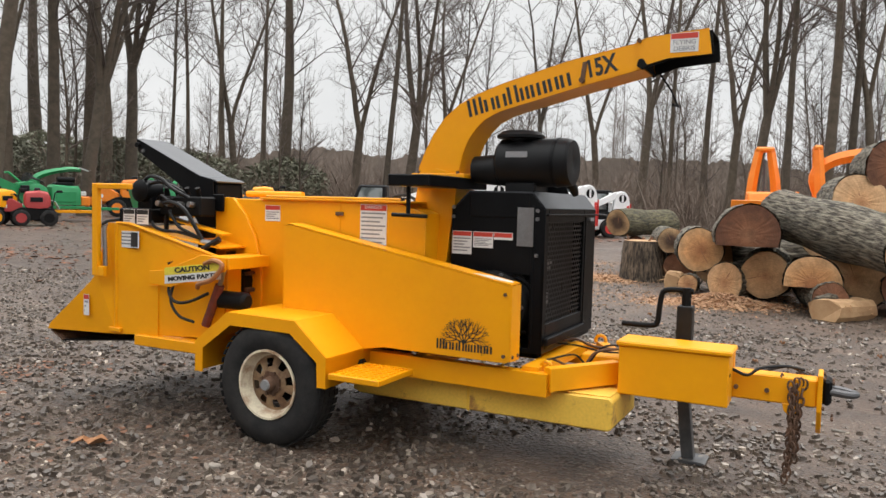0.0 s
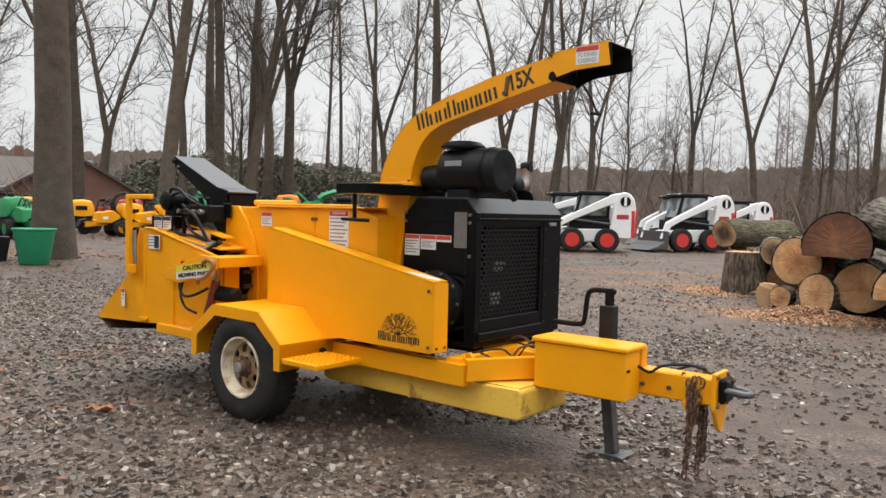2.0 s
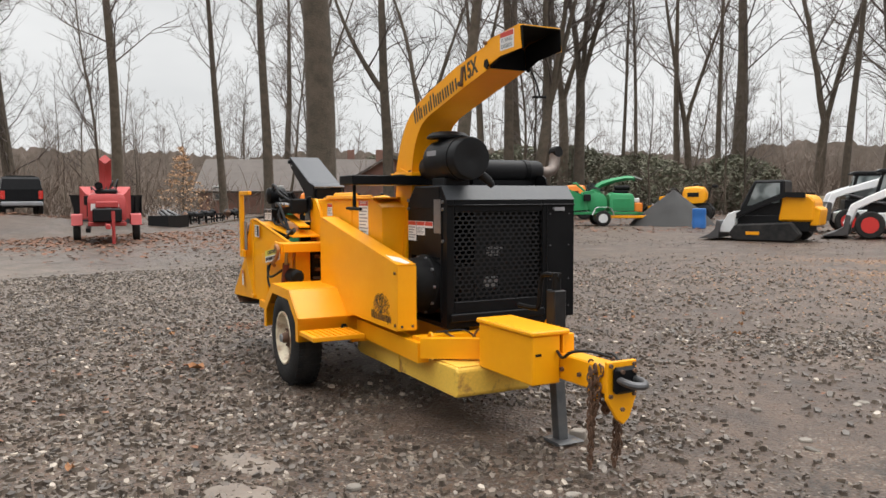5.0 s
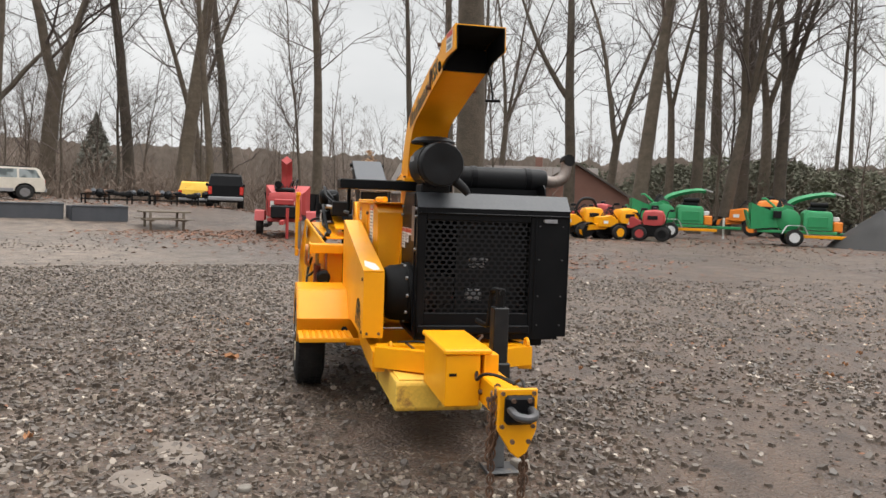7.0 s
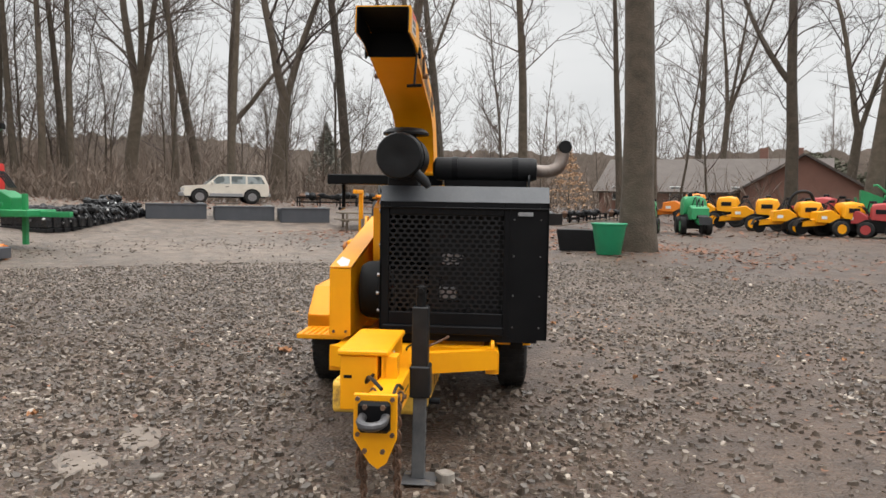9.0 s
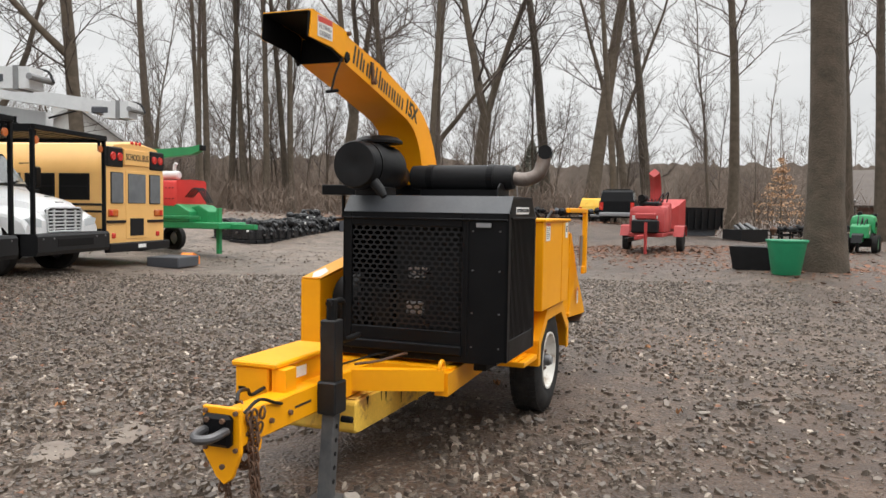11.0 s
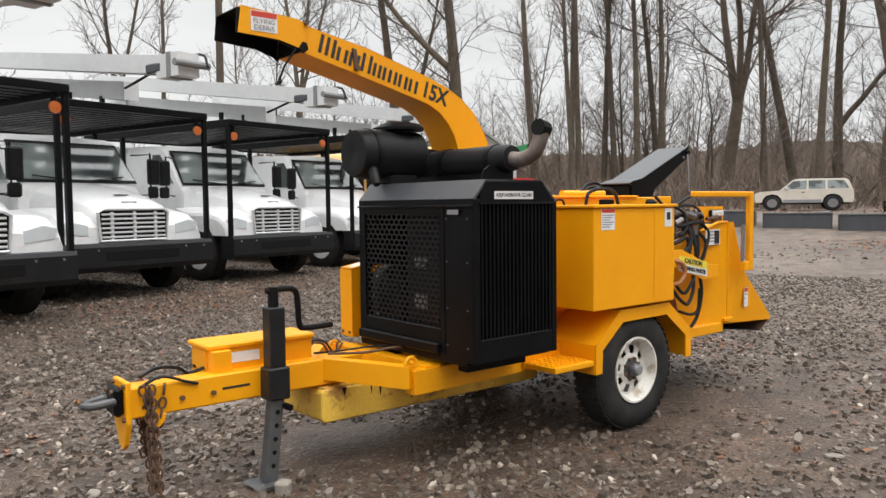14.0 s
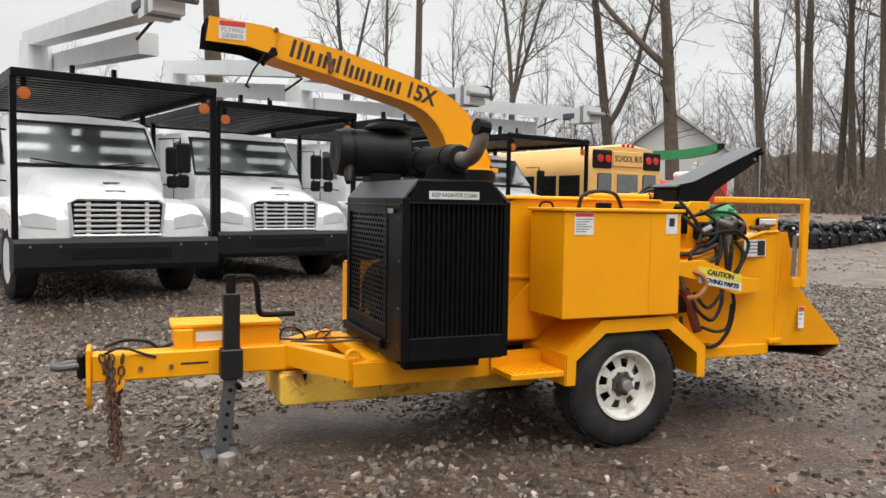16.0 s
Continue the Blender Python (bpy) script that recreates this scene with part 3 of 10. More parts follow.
def mud_patch(x, y, sx, sy, seed):
    """A pale smooth patch of settled mud, slightly raised, with a wandering edge."""
    bm = bmesh.new()
    n = 28
    pts = []
    for k in range(n):
        a = 6.2832 * k / n
        f = 1 + 0.35 * noise.noise(Vector((math.cos(a) * 1.3, math.sin(a) * 1.3, seed)))
        px, py = x + sx * f * math.cos(a), y + sy * f * math.sin(a)
        pts.append((px, py))
    lo = [bm.verts.new((px, py, rough_z(px, py) - 0.01)) for px, py in pts]
    hi = [bm.verts.new((x + 0.8 * (px - x), y + 0.8 * (py - y), rough_z(px, py) + 0.012)) for px, py in pts]
    for k in range(n):
        bm.faces.new((lo[k], lo[(k + 1) % n], hi[(k + 1) % n], hi[k]))
    bm.faces.new(hi)
    ob = part("mud_patch", bm, MUD_PALE, smooth=True)
    tagged(ob, "pale smooth patch of settled mud", "mud", kind="structure")


mud_patch(0.22, 3.2, 0.30, 0.14, 1.0)
mud_patch(0.56, 2.86, 0.22, 0.16, 4.0)

# ---- the wood chipper: x towards its drawbar, y to its far side, z up ----
CHIPPER = thing("wood_chipper", pose(-0.69, 5.431, 0, 0, 0, -27.0), "yellow towed wood chipper with black engine and long chute", "wood chipper")


def wheel(parent, side, rim_mat):
    c = (0.03, (0.752 if side < 0 else 0.735) * side, 0.366)
    s = side
    prof = [(-0.10, 0.215), (-0.115, 0.25), (-0.118, 0.305), (-0.10, 0.366), (-0.075, 0.384), (0.075, 0.384), (0.10, 0.366), (0.118, 0.305), (0.115, 0.25), (0.10, 0.215)]
    ty = part("wheel", turned(prof, c, "y", 56, closed=True), RUBBER, parent, "black rubber trailer tyre on a painted spoked rim", True)
    # tread blocks
    bm = bmesh.new()
    for k in range(44):
        a = 2 * math.pi * k / 44
        for row in (-0.075, -0.025, 0.025, 0.075):
            a2 = a + (0.07 if row > 0 else 0.0)
            e = Vector((math.cos(a2), 0, math.sin(a2)))
            t = Vector((-math.sin(a2), 0, math.cos(a2)))
            o = Vector(c) + Vector((0, row, 0)) + e * 0.384
            q = [o + t * i * 0.019 + Vector((0, j * 0.019, 0)) for i, j in ((-1, -1), (1, -1), (1, 1), (-1, 1))]
            slab(q, 0.006 if (q[1] - q[0]).cross(q[3] - q[0]).dot(e) > 0 else -0.006, bm)
    part("tread", bm, RUBBER, ty)
    rim = [(s * 0.098, 0.216), (s * 0.112, 0.216), (s * 0.112, 0.203), (s * 0.085, 0.195), (s * 0.05, 0.185), (s * 0.035, 0.17), (s * 0.03, 0.17), (s * 0.045, 0.19), (s * 0.0, 0.195), (s * -0.09, 0.21)]
    part("rim", turned(rim, c, "y", 40, closed=True), rim_mat, ty, "", True)
    # spoked disc: eight windows between two rings
    bm = bmesh.new()
    N = 48

    def pt(k, r, y):
        return bm.verts.new((c[0] + r * math.cos(2 * math.pi * k / N), c[1] + s * y, c[2] + r * math.sin(2 * math.pi * k / N)))

    rr = [(0.045, 0.062), (0.085, 0.062), (0.103, 0.056), (0.155, 0.042), (0.175, 0.036)]
    lo = [[pt(k, r, y) for r, y in rr] for k in range(N)]
    hi = [[pt(k, r, y - 0.006) for r, y in rr] for k in range(N)]
    for k in range(N):
        k2 = (k + 1) % N
        for j in range(len(rr) - 1):
            if j == 2 and k % 6 in (0, 1, 2):
                continue
            bm.faces.new((lo[k][j], lo[k2][j], lo[k2][j + 1], lo[k][j + 1]))
            bm.faces.new((hi[k][j], hi[k][j + 1], hi[k2][j + 1], hi[k2][j]))
    part("wheel_disc", bm, RIM_BROWN if side < 0 else rim_mat, ty)
    hub = part("hub", turned([(s * 0.0, 0.075), (s * 0.066, 0.072), (s * 0.072, 0.06), (s * 0.072, 0.045), (s * 0.11, 0.043), (s * 0.12, 0.034), (s * 0.122, 0.001)], c, "y", 24), RUST if s < 0 else DARK_STEEL, ty, "grimy hub with a grey grease cap", True)
    part("grease_cap", turned([(s * 0.118, 0.035), (s * 0.132, 0.03), (s * 0.134, 0.001)], c, "y", 20), DULL_GREY, ty)
    bm = bmesh.new()
    for k in range(8):
        a = 2 * math.pi * (k + 0.5) / 8
        p = Vector((c[0] + 0.07 * math.cos(a), c[1] + s * 0.055, c[2] + 0.07 * math.sin(a)))
        rod(p, p + Vector((0, s * 0.025, 0)), 0.011, 6, bm)
    part("lug_nuts", bm, RUST, ty)
    part("brake_drum", turned([(s * -0.09, 0.13), (s * 0.0, 0.13), (s * 0.0, 0.02)], c, "y", 24), DARK, ty)


wheel(CHIPPER, -1, RIM_RUSTY)
wheel(CHIPPER, 1, RIM)
part("axle", box(-0.05, 0.05, -0.62, 0.62, 0.31, 0.41, 0.01), DARK, CHIPPER)
bm = bmesh.new()
for s in (-1, 1):
    tube(bent([(-0.5, 0.5 * s, 0.50), (-0.25, 0.5 * s, 0.43), (0, 0.5 * s, 0.41), (0.25, 0.5 * s, 0.43), (0.5, 0.5 * s, 0.50)], 4), 0.025, 6, bm)
part("leaf_springs", bm, DARK, CHIPPER)


def fender(side):
    s = side
    arch = [(-0.55, 0.385), (-0.55, 0.58), (-0.285, 0.785), (0.235, 0.778), (0.47, 0.58), (0.47, 0.40)]
    bm = strip(arch, 0.34 * s, 0.865 * s, 0.008)
    fd = part("fender", bm, YELLOW, CHIPPER, "folded yellow steel mudguard over the tyre")
    inner = [(-0.49, 0.385), (-0.485, 0.54), (-0.26, 0.705), (0.205, 0.70), (0.405, 0.545), (0.41, 0.40)]
    bm = prism(arch + inner[::-1], 0.855 * s, 0.868 * s)
    part("fender_lip", bm, YELLOW, fd)
    part("fender_skirt", slab([(0.47, 0.34 * s, 0.40), (0.47, 0.86 * s, 0.40), (0.47, 0.86 * s, 0.57), (0.47, 0.34 * s, 0.57)], 0.006), YELLOW, fd)
    # step plate on two brackets
    st = part("step", box(0.48, 0.83, min(0.46 * s, 0.86 * s), max(0.46 * s, 0.86 * s), 0.455, 0.49, 0.004), YELLOW, CHIPPER, "yellow steel step plate")
    bm = bmesh.new()
    for i in range(8):
        for j in range(8):
            x, y = 0.51 + 0.042 * i, s * (0.50 + 0.045 * j)
            rod((x, y, 0.489), (x, y, 0.496), 0.012, 6, bm)
    part("tread_studs", bm, YELLOW, st)
    part("step_bracket", box(0.6, 0.66, min(0.3 * s, 0.5 * s), max(0.3 * s, 0.5 * s), 0.40, 0.45), YELLOW, st)


fender(-1)
fender(1)

# chassis
def beam(pts, h, w, mat=YELLOW, name="frame_rail", label=""):
    """A box beam through points given at its middle."""
    bm = bmesh.new()
    for p, q in zip(pts, pts[1:]):
        p, q = Vector(p), Vector(q)
        d = (q - p).normalized()
        sd = Vector((-d.y, d.x, 0)).normalized() * (w / 2)
        up = Vector((0, 0, h / 2))
        loop = [[bm.verts.new(c + sd * i + up * j) for i, j in ((-1, -1), (1, -1), (1, 1), (-1, 1))] for c in (p - d * w * 0.2, q + d * w * 0.2)]
        bm.faces.new(loop[0][::-1])
        bm.faces.new(loop[1])
        for k in range(4):
            bm.faces.new((loop[0][k], loop[0][(k + 1) % 4], loop[1][(k + 1) % 4], loop[1][k]))
    return part(name, bm, mat, CHIPPER, label)


beam([(-0.95, -0.31, 0.485), (1.65, -0.38, 0.485)], 0.13, 0.08)
beam([(1.67, -0.38, 0.52), (1.95, -0.02, 0.53)], 0.13, 0.07, name="frame_brace")
beam([(-0.95, 0.46, 0.485), (1.68, 0.60, 0.50)], 0.13, 0.08)
beam([(1.70, 0.60, 0.53), (1.95, 0.16, 0.545)], 0.12, 0.07, name="frame_brace")
beam([(1.55, -0.36, 0.545), (1.55, 0.60, 0.545)], 0.06, 0.10, name="cross_member")
beam([(0.8, -0.36, 0.50), (0.8, 0.60, 0.50)], 0.10, 0.08, name="cross_member")
beam([(0.0, -0.33, 0.50), (0.0, 0.50, 0.50)], 0.12, 0.08, name="cross_member")
beam([(-0.9, -0.31, 0.50), (-0.9, 0.46, 0.50)], 0.12, 0.08, name="cross_member")
part("lifting_eye", tube([(1.69 + 0.035 * math.cos(a), 0.6, 0.60 + 0.035 * math.sin(a)) for a in [math.pi * (k / 8 * 1.3 - 0.15) for k in range(9)]], 0.012, 8), YELLOW, CHIPPER)
part("lifting_eye", tube([(1.62 + 0.03 * math.cos(a), -0.30, 0.57 + 0.03 * math.sin(a)) for a in [math.pi * (k / 8 * 1.3 - 0.15) for k in range(9)]], 0.012, 8), YELLOW, CHIPPER)
# long fuel tank slung below the frame
bm = prism([(0.30, 0.27), (0.36, 0.25), (2.0, 0.25), (2.02, 0.27), (2.02, 0.42), (2.0, 0.44), (0.30, 0.41)], -0.318, 0.22, "y", 0.008)
tank = part("fuel_tank", bm, YELLOW_WORN, CHIPPER, "pale yellow chipped steel box beam tank")
part("tank_seam", box(1.13, 1.145, -0.322, 0.224, 0.247, 0.44, 0), YELLOW_PALE, tank)
part("tank_cap_plate", box(1.55, 2.0, -0.30, 0.21, 0.438, 0.447, 0.003), YELLOW_WORN, tank)
bm = bmesh.new()
rnd = random.Random(3)
for k in range(9):
    x, d, w = 1.22 + 0.78 * rnd.random(), 0.02 + 0.12 * rnd.random() ** 2.2, 0.003 + 0.006 * rnd.random()
    prism([(x - 2 * w, 0.435), (x + 2.5 * w, 0.435), (x + w, 0.42 - 0.3 * d), (x + 0.6 * w, 0.43 - 0.8 * d), (x, 0.43 - d), (x - 0.8 * w, 0.43 - 0.6 * d), (x - w, 0.42 - 0.2 * d)], 0.221, 0.223, "y", 0, bm)
part("oil_drips", bm, DARK, tank, "black oil runs")

# drawbar, coupler and chains
part("drawbar", box(1.72, 3.03, 0.045, 0.175, 0.455, 0.605, 0.008), YELLOW, CHIPPER, "yellow square steel drawbar")
bm = prism([(0.01, 0.64), (0.205, 0.64), (0.205, 0.44), (0.16, 0.33), (0.12, 0.30), (0.08, 0.33), (0.01, 0.44)], 3.03, 3.055, "x", 0.004)
hitch = part("hitch_plate", bm, YELLOW, CHIPPER, "pointed yellow coupler plate with bolts")
part("coupler_block", box(3.055, 3.10, 0.035, 0.18, 0.475, 0.615, 0.015), BLACK, hitch, "black coupler bolt-on plate")
bm = tube(bent([(3.09, 0.06, 0.55), (3.15, 0.06, 0.545), (3.19, 0.075, 0.54), (3.215, 0.11, 0.54), (3.19, 0.145, 0.54), (3.15, 0.16, 0.545), (3.09, 0.16, 0.55)], 5), 0.02, 10)
part("pintle_ring", bm, DARK_STEEL, hitch, "worn steel lunette ring")
bm = bmesh.new()
for y in (0.03, 0.185):
    for z in (0.62, 0.46):
        rod((3.055, y, z), (3.068, y, z), 0.011, 6, bm)
for y in (0.07, 0.15):
    for z in (0.40, 0.595):
        rod((3.1, y, z), (3.112, y, z), 0.012, 6, bm)
part("bolts", bm, RUST, hitch)
for y in (0.04, 0.178):
    part("safety_hook_tab", prism([(2.86, 0.46), (2.93, 0.46), (2.94, 0.42), (2.90, 0.395), (2.87, 0.42)], y - 0.008, y + 0.008, "y", 0.003), YELLOW, hitch)


def chain(p0, p1, sag, links, name="safety_chain"):
    bm = bmesh.new()
    p0, p1 = Vector(p0), Vector(p1)
    for k in range(links):
        t = (k + 0.5) / links
        c = p0.lerp(p1, t) + Vector((0, 0, -sag * 4 * t * (1 - t)))
        t2 = min(1, t + 0.02)
        d = (p0.lerp(p1, t2) + Vector((0, 0, -sag * 4 * t2 * (1 - t2))) - c).normalized()
        sd = d.cross(Vector((0.3, 1, 0.1))).normalized()
        if k % 2:
            sd = d.cross(sd)
        L, w = 0.028, 0.016
        tube([c + d * (L * math.cos(a)) + sd * (w * math.sin(a)) for a in [2 * math.pi * i / 10 for i in range(11)]], 0.006, 5, bm, False)
    return part(name, bm, RUST, CHIPPER, "rusty steel safety chain")


chain((2.93, 0.19, 0.60), (2.90, 0.19, 0.02), 0.0, 17)
chain((2.93, 0.03, 0.60), (2.89, 0.03, 0.03), 0.0, 17)
chain((2.95, 0.17, 0.60), (2.93, 0.20, 0.10), 0.0, 15)
chain((2.90, 0.02, 0.58), (2.92, 0.01, 0.22), 0.0, 11)
chain((2.97, 0.05, 0.60), (2.90, 0.02, 0.30), 0.06, 10)
chain((2.95, 0.045, 0.62), (2.87, 0.2, 0.62), 0.28, 14)
chain((2.98, 0.20, 0.62), (2.85, 0.06, 0.62), 0.20, 12)
part("wiring_loop", tube(bent([(2.60, 0.02, 0.62), (2.68, 0.0, 0.60), (2.74, 0.02, 0.64), (2.86, 0.06, 0.66), (2.96, 0.12, 0.64)], 5), 0.009, 6), HOSE, CHIPPER)
part("wiring_loop", tube(bent([(2.70, 0.182, 0.58), (2.76, 0.185, 0.60), (2.88, 0.18, 0.64), (2.98, 0.17, 0.60)], 5), 0.008, 6), HOSE, CHIPPER)
bm = bmesh.new()
for x in (2.62, 2.78):
    rod((x, 0.03, 0.52), (x, 0.19, 0.52), 0.013, 8, bm)
part("drawbar_bolts", bm, RUST, CHIPPER)

# toolbox beside the drawbar
tb = part("toolbox", box(2.0, 2.6, -0.15, 0.04, 0.435, 0.715, 0.006), YELLOW, CHIPPER, "yellow steel toolbox with hinged lid")
part("lid", box(1.985, 2.615, -0.165, 0.10, 0.715, 0.745, 0.008), YELLOW, tb, "slightly bent lid")
part("back_plate", box(2.0, 2.6, 0.07, 0.085, 0.60, 0.715, 0.002), YELLOW, tb)
part("corner_post", box(2.50, 2.60, 0.06, 0.14, 0.60, 0.715, 0.003), YELLOW, tb)
part("latch_slot", box(2.598, 2.603, -0.13, -0.09, 0.60, 0.615, 0), DARK, tb)
sticker(CHIPPER, "right", 2.40, 0.086, 0.665, 0.16, 0.055, label="blank white name plate")
part("drawbar_print", box(2.42, 2.57, 0.175, 0.1765, 0.525, 0.537, 0), LABEL_BLACK, CHIPPER)

# jockey stand
jk = part("jack_stand", box(2.255, 2.345, 0.180, 0.268, 0.45, 0.93, 0.006), JACK_DARK, CHIPPER, "black crank-down jack stand")
part("jack_bracket", box(2.24, 2.362, 0.172, 0.282, 0.445, 0.615, 0.008), JACK_DARK, jk)
bm = box(-0.035, 0.035, -0.035, 0.035, 0, 0.46, 0.004)
bm.transform(pose(2.352, 0.226, 0.015, 0, -6.5, 0))
part("jack_leg", bm, JACK_GREY, jk, "worn grey drop leg with pin holes")
bm = bmesh.new()
for k in range(5):
    z = 0.10 + 0.07 * k
    x = 2.352 - math.sin(radians(6.5)) * z
    rod((x, 0.262, z), (x, 0.2635, z), 0.013, 10, bm)
part("pin_holes", bm, DARK, jk)
bm = prism([(2.26, 0.012), (2.285, 0.0), (2.435, 0.0), (2.46, 0.012), (2.435, 0.018), (2.285, 0.018)], 0.145, 0.325, "y", 0)
part("foot_plate", bm, JACK_GREY, jk)
part("locking_pin", rod((2.27, 0.27, 0.41), (2.27, 0.33, 0.41), 0.018, 8), BLACK, jk)
part("crank_head", tube([(2.302, 0.225, 0.93), (2.302, 0.225, 1.035)], 0.028, 10), DARK, jk)
bm = tube(bent([(2.34, 0.225, 1.015), (2.22, 0.22, 1.02), (2.165, 0.215, 1.0), (2.15, 0.21, 0.92), (2.14, 0.205, 0.82), (2.10, 0.20, 0.795), (1.93, 0.19, 0.795)], 5), 0.0165, 8)
part("crank_handle", bm, DARK, jk, "bent dark crank handle")

# engine enclosure
def engine():
    x0, x1, y0, y1, z0, z1 = 0.90, 1.525, -0.13, 0.935, 0.62, 1.585
    prof = [(x0, z0), (x0, 1.47), (1.02, z1), (1.44, z1), (x1, 1.485), (x1, z0)]
    eng = part("engine_enclosure", prism([(x0 + .03, z0), (x0 + .03, 1.45), (1.03, z1 - .02), (1.43, z1 - .02), (1.38, 1.47), (1.38, z0)], y0 + 0.30, y1 - 0.06), BLACK_DULL, CHIPPER, "black sheet-steel engine enclosure with mesh grille")
    # roof of folded sheet, sky light on its top painted in as grey
    part("roof_panel", strip([(x0, 1.47), (1.02, z1), (1.44, z1), (x1, 1.485)], y0, y1, 0.012), SKYLIT_GREY, eng, "black sloping roof panel, sky light painted in as grey")
    # front: frame, perforated grille, hinge panel
    gx0, gx1, gz0, gz1 = -0.07, 0.655, 0.78, 1.40
    bm = box(x1 - 0.02, x1, y0, gx0, z0, 1.485, 0.004)
    box(x1 - 0.02, x1, gx0, gx1, gz1, 1.485, 0.004, bm)
    box(x1 - 0.02, x1, gx0, gx1, z0, gz0, 0.004, bm)
    box(x1 - 0.02, x1, gx1, y1, z0, 1.485, 0.004, bm)
    part("front_frame", bm, BLACK, eng)
    part("front_ledge", box(x1, x1 + 0.018, y0 + 0.005, y1 - 0.005, 1.44, 1.452, 0.003), BLACK, eng)
    part("bottom_ledge", box(x1, x1 + 0.03, y0 + 0.02, 0.66, 0.645, 0.70, 0.006), BLACK, eng)
    part("front_seam", box(x1, x1 + 0.006, gx1 + 0.03, gx1 + 0.042, 0.64, 1.44, 0.002), BLACK, eng)
    # honeycomb: rows of elongated hexagon holes made from joined strips
    bm = bmesh.new()
    ny, nz = 15, 21
    dy, dz = (gx1 - gx0) / ny, (gz1 - gz0) / nz
    for j in range(nz):
        for i in range(ny + 1):
            yc, zc = gx0 + dy * (i + 0.5 * (j % 2)), gz0 + dz * (j + 0.5)
            hw, hh = dy * 0.41, dz * 0.37
            if yc > gx1 - 0.005:
                continue
            hexa = [(yc - hw, zc), (yc - hw * .55, zc + hh), (yc + hw * .55, zc + hh), (yc + hw, zc), (yc + hw * .55, zc - hh), (yc - hw * .55, zc - hh)]
            cell = [(yc - dy / 2, zc), (yc - dy / 2, zc + dz / 2), (yc + dy / 2, zc + dz / 2), (yc + dy / 2, zc), (yc + dy / 2, zc - dz / 2), (yc - dy / 2, zc - dz / 2)]
            a = [bm.verts.new((x1 - 0.012, *p)) for p in hexa]
            b = [bm.verts.new((x1 - 0.012, *p)) for p in cell]
            for k in range(6):
                bm.faces.new((a[k], a[(k + 1) % 6], b[(k + 1) % 6], b[k]))
    part("front_grille", bm, GRILLE, eng, "black perforated metal grille")
    # engine bits glinting behind the grille
    bm = bmesh.new()
    rnd = random.Random(8)
    for k in range(9):
        y, z = 0.27 + 0.028 * (k % 5), 1.13 - 0.035 * (k // 5)
        rod((1.37, y, z), (1.395, y, z), 0.013 + 0.006 * rnd.random(), 8, bm)
    box(1.37, 1.39, 0.24, 0.36, 0.84, 0.93, 0.01, bm)
    part("fan_hub", bm, STEEL, eng, "shiny fan hub behind the grille")
    part("hinge", box(x1, x1 + 0.012, 0.74, 0.80, 1.41, 1.425, 0.002), STEEL, eng)
    bm = bmesh.new()
    for z in (0.70, 0.9, 1.15, 1.38):
        for y in (0.72, 0.885):
            rod((x1, y, z), (x1 + 0.006, y, z), 0.006, 6, bm)
    part("panel_bolts", bm, DARK_STEEL, eng)
    # far side: radiator screen of upright slats in a frame
    bm = box(x0, x0 + 0.035, y1 - 0.02, y1, z0, 1.47, 0.004)
    box(x1 - 0.045, x1, y1 - 0.02, y1 + 0.001, z0, 1.485, 0.004, bm)
    box(x0 + 0.035, x1 - 0.045, y1 - 0.02, y1, z0, 0.745, 0.004, bm)
    prism([(x0 + 0.035, 1.455), (x0 + 0.04, 1.49), (1.02, z1 - 0.003), (1.44, z1 - 0.003), (x1 - 0.045, 1.50), (x1 - 0.045, 1.455)], y1 - 0.02, y1, "y", 0, bm)
    part("side_frame", bm, BLACK, eng)
    for k in range(19):
        x = 0.945 + 0.0285 * k
        part("slat", box(x, x + 0.012, y1 - 0.018, y1 - 0.002, 0.745, 1.455, 0), BLACK, eng)
    part("radiator_core", box(x0 + 0.04, x1 - 0.05, y1 - 0.06, y1 - 0.045, 0.74, 1.46, 0), DARK, eng)
    part("side_ledge", box(0.93, 1.49, y1, y1 + 0.012, 1.452, 1.462, 0.002), BLACK, eng)
    sg = sticker(eng, "right", 1.235, y1 + 0.001, 1.502, 0.29, 0.042, label="white notice strip with black capitals")
    lettering("KEEP RADIATOR CLEAN", 0.03, LABEL_BLACK, sg, facing(1.235, y1 + 0.0035, 1.502, "right"), "notice_text", width=0.26)
    part("lamp_bracket", prism([(1.12, 1.585), (1.12, 1.64), (1.17, 1.665), (1.30, 1.665), (1.34, 1.64), (1.36, 1.585)], y1 - 0.13, y1 - 0.12, "y"), BLACK, eng)
    # near side: panel over an open lower bay
    bm = prism([(x0, 1.08), (x0, 1.47), (1.02, z1 - 0.002), (1.44, z1 - 0.002), (x1, 1.483), (x1, 1.08)], y0, y0 + 0.012)
    prism([(x0, z0), (x0, 1.08), (0.95, 1.08), (0.95, z0)], y0, y0 + 0.012, "y", 0, bm)
    prism([(1.44, z0), (1.44, 1.08), (x1, 1.08), (x1, z0)], y0, y0 + 0.012, "y", 0, bm)
    part("side_panel", bm, BLACK, eng)
    part("panel_rib", box(1.03, 1.42, y0 - 0.006, y0, 1.425, 1.575, 0.004), BLACK, eng)
    part("corner_strip", box(1.44, 1.46, y0 - 0.008, y0, 0.66, 1.5, 0.003), BLACK, eng)
    part("bay_floor", box(x0, x1, y0, y1 - 0.06, 0.60, 0.63, 0.004), BLACK, eng)
    # engine block seen through the open bay
    bm = box(1.0, 1.42, 0.02, 0.16, 0.68, 1.02, 0.02)
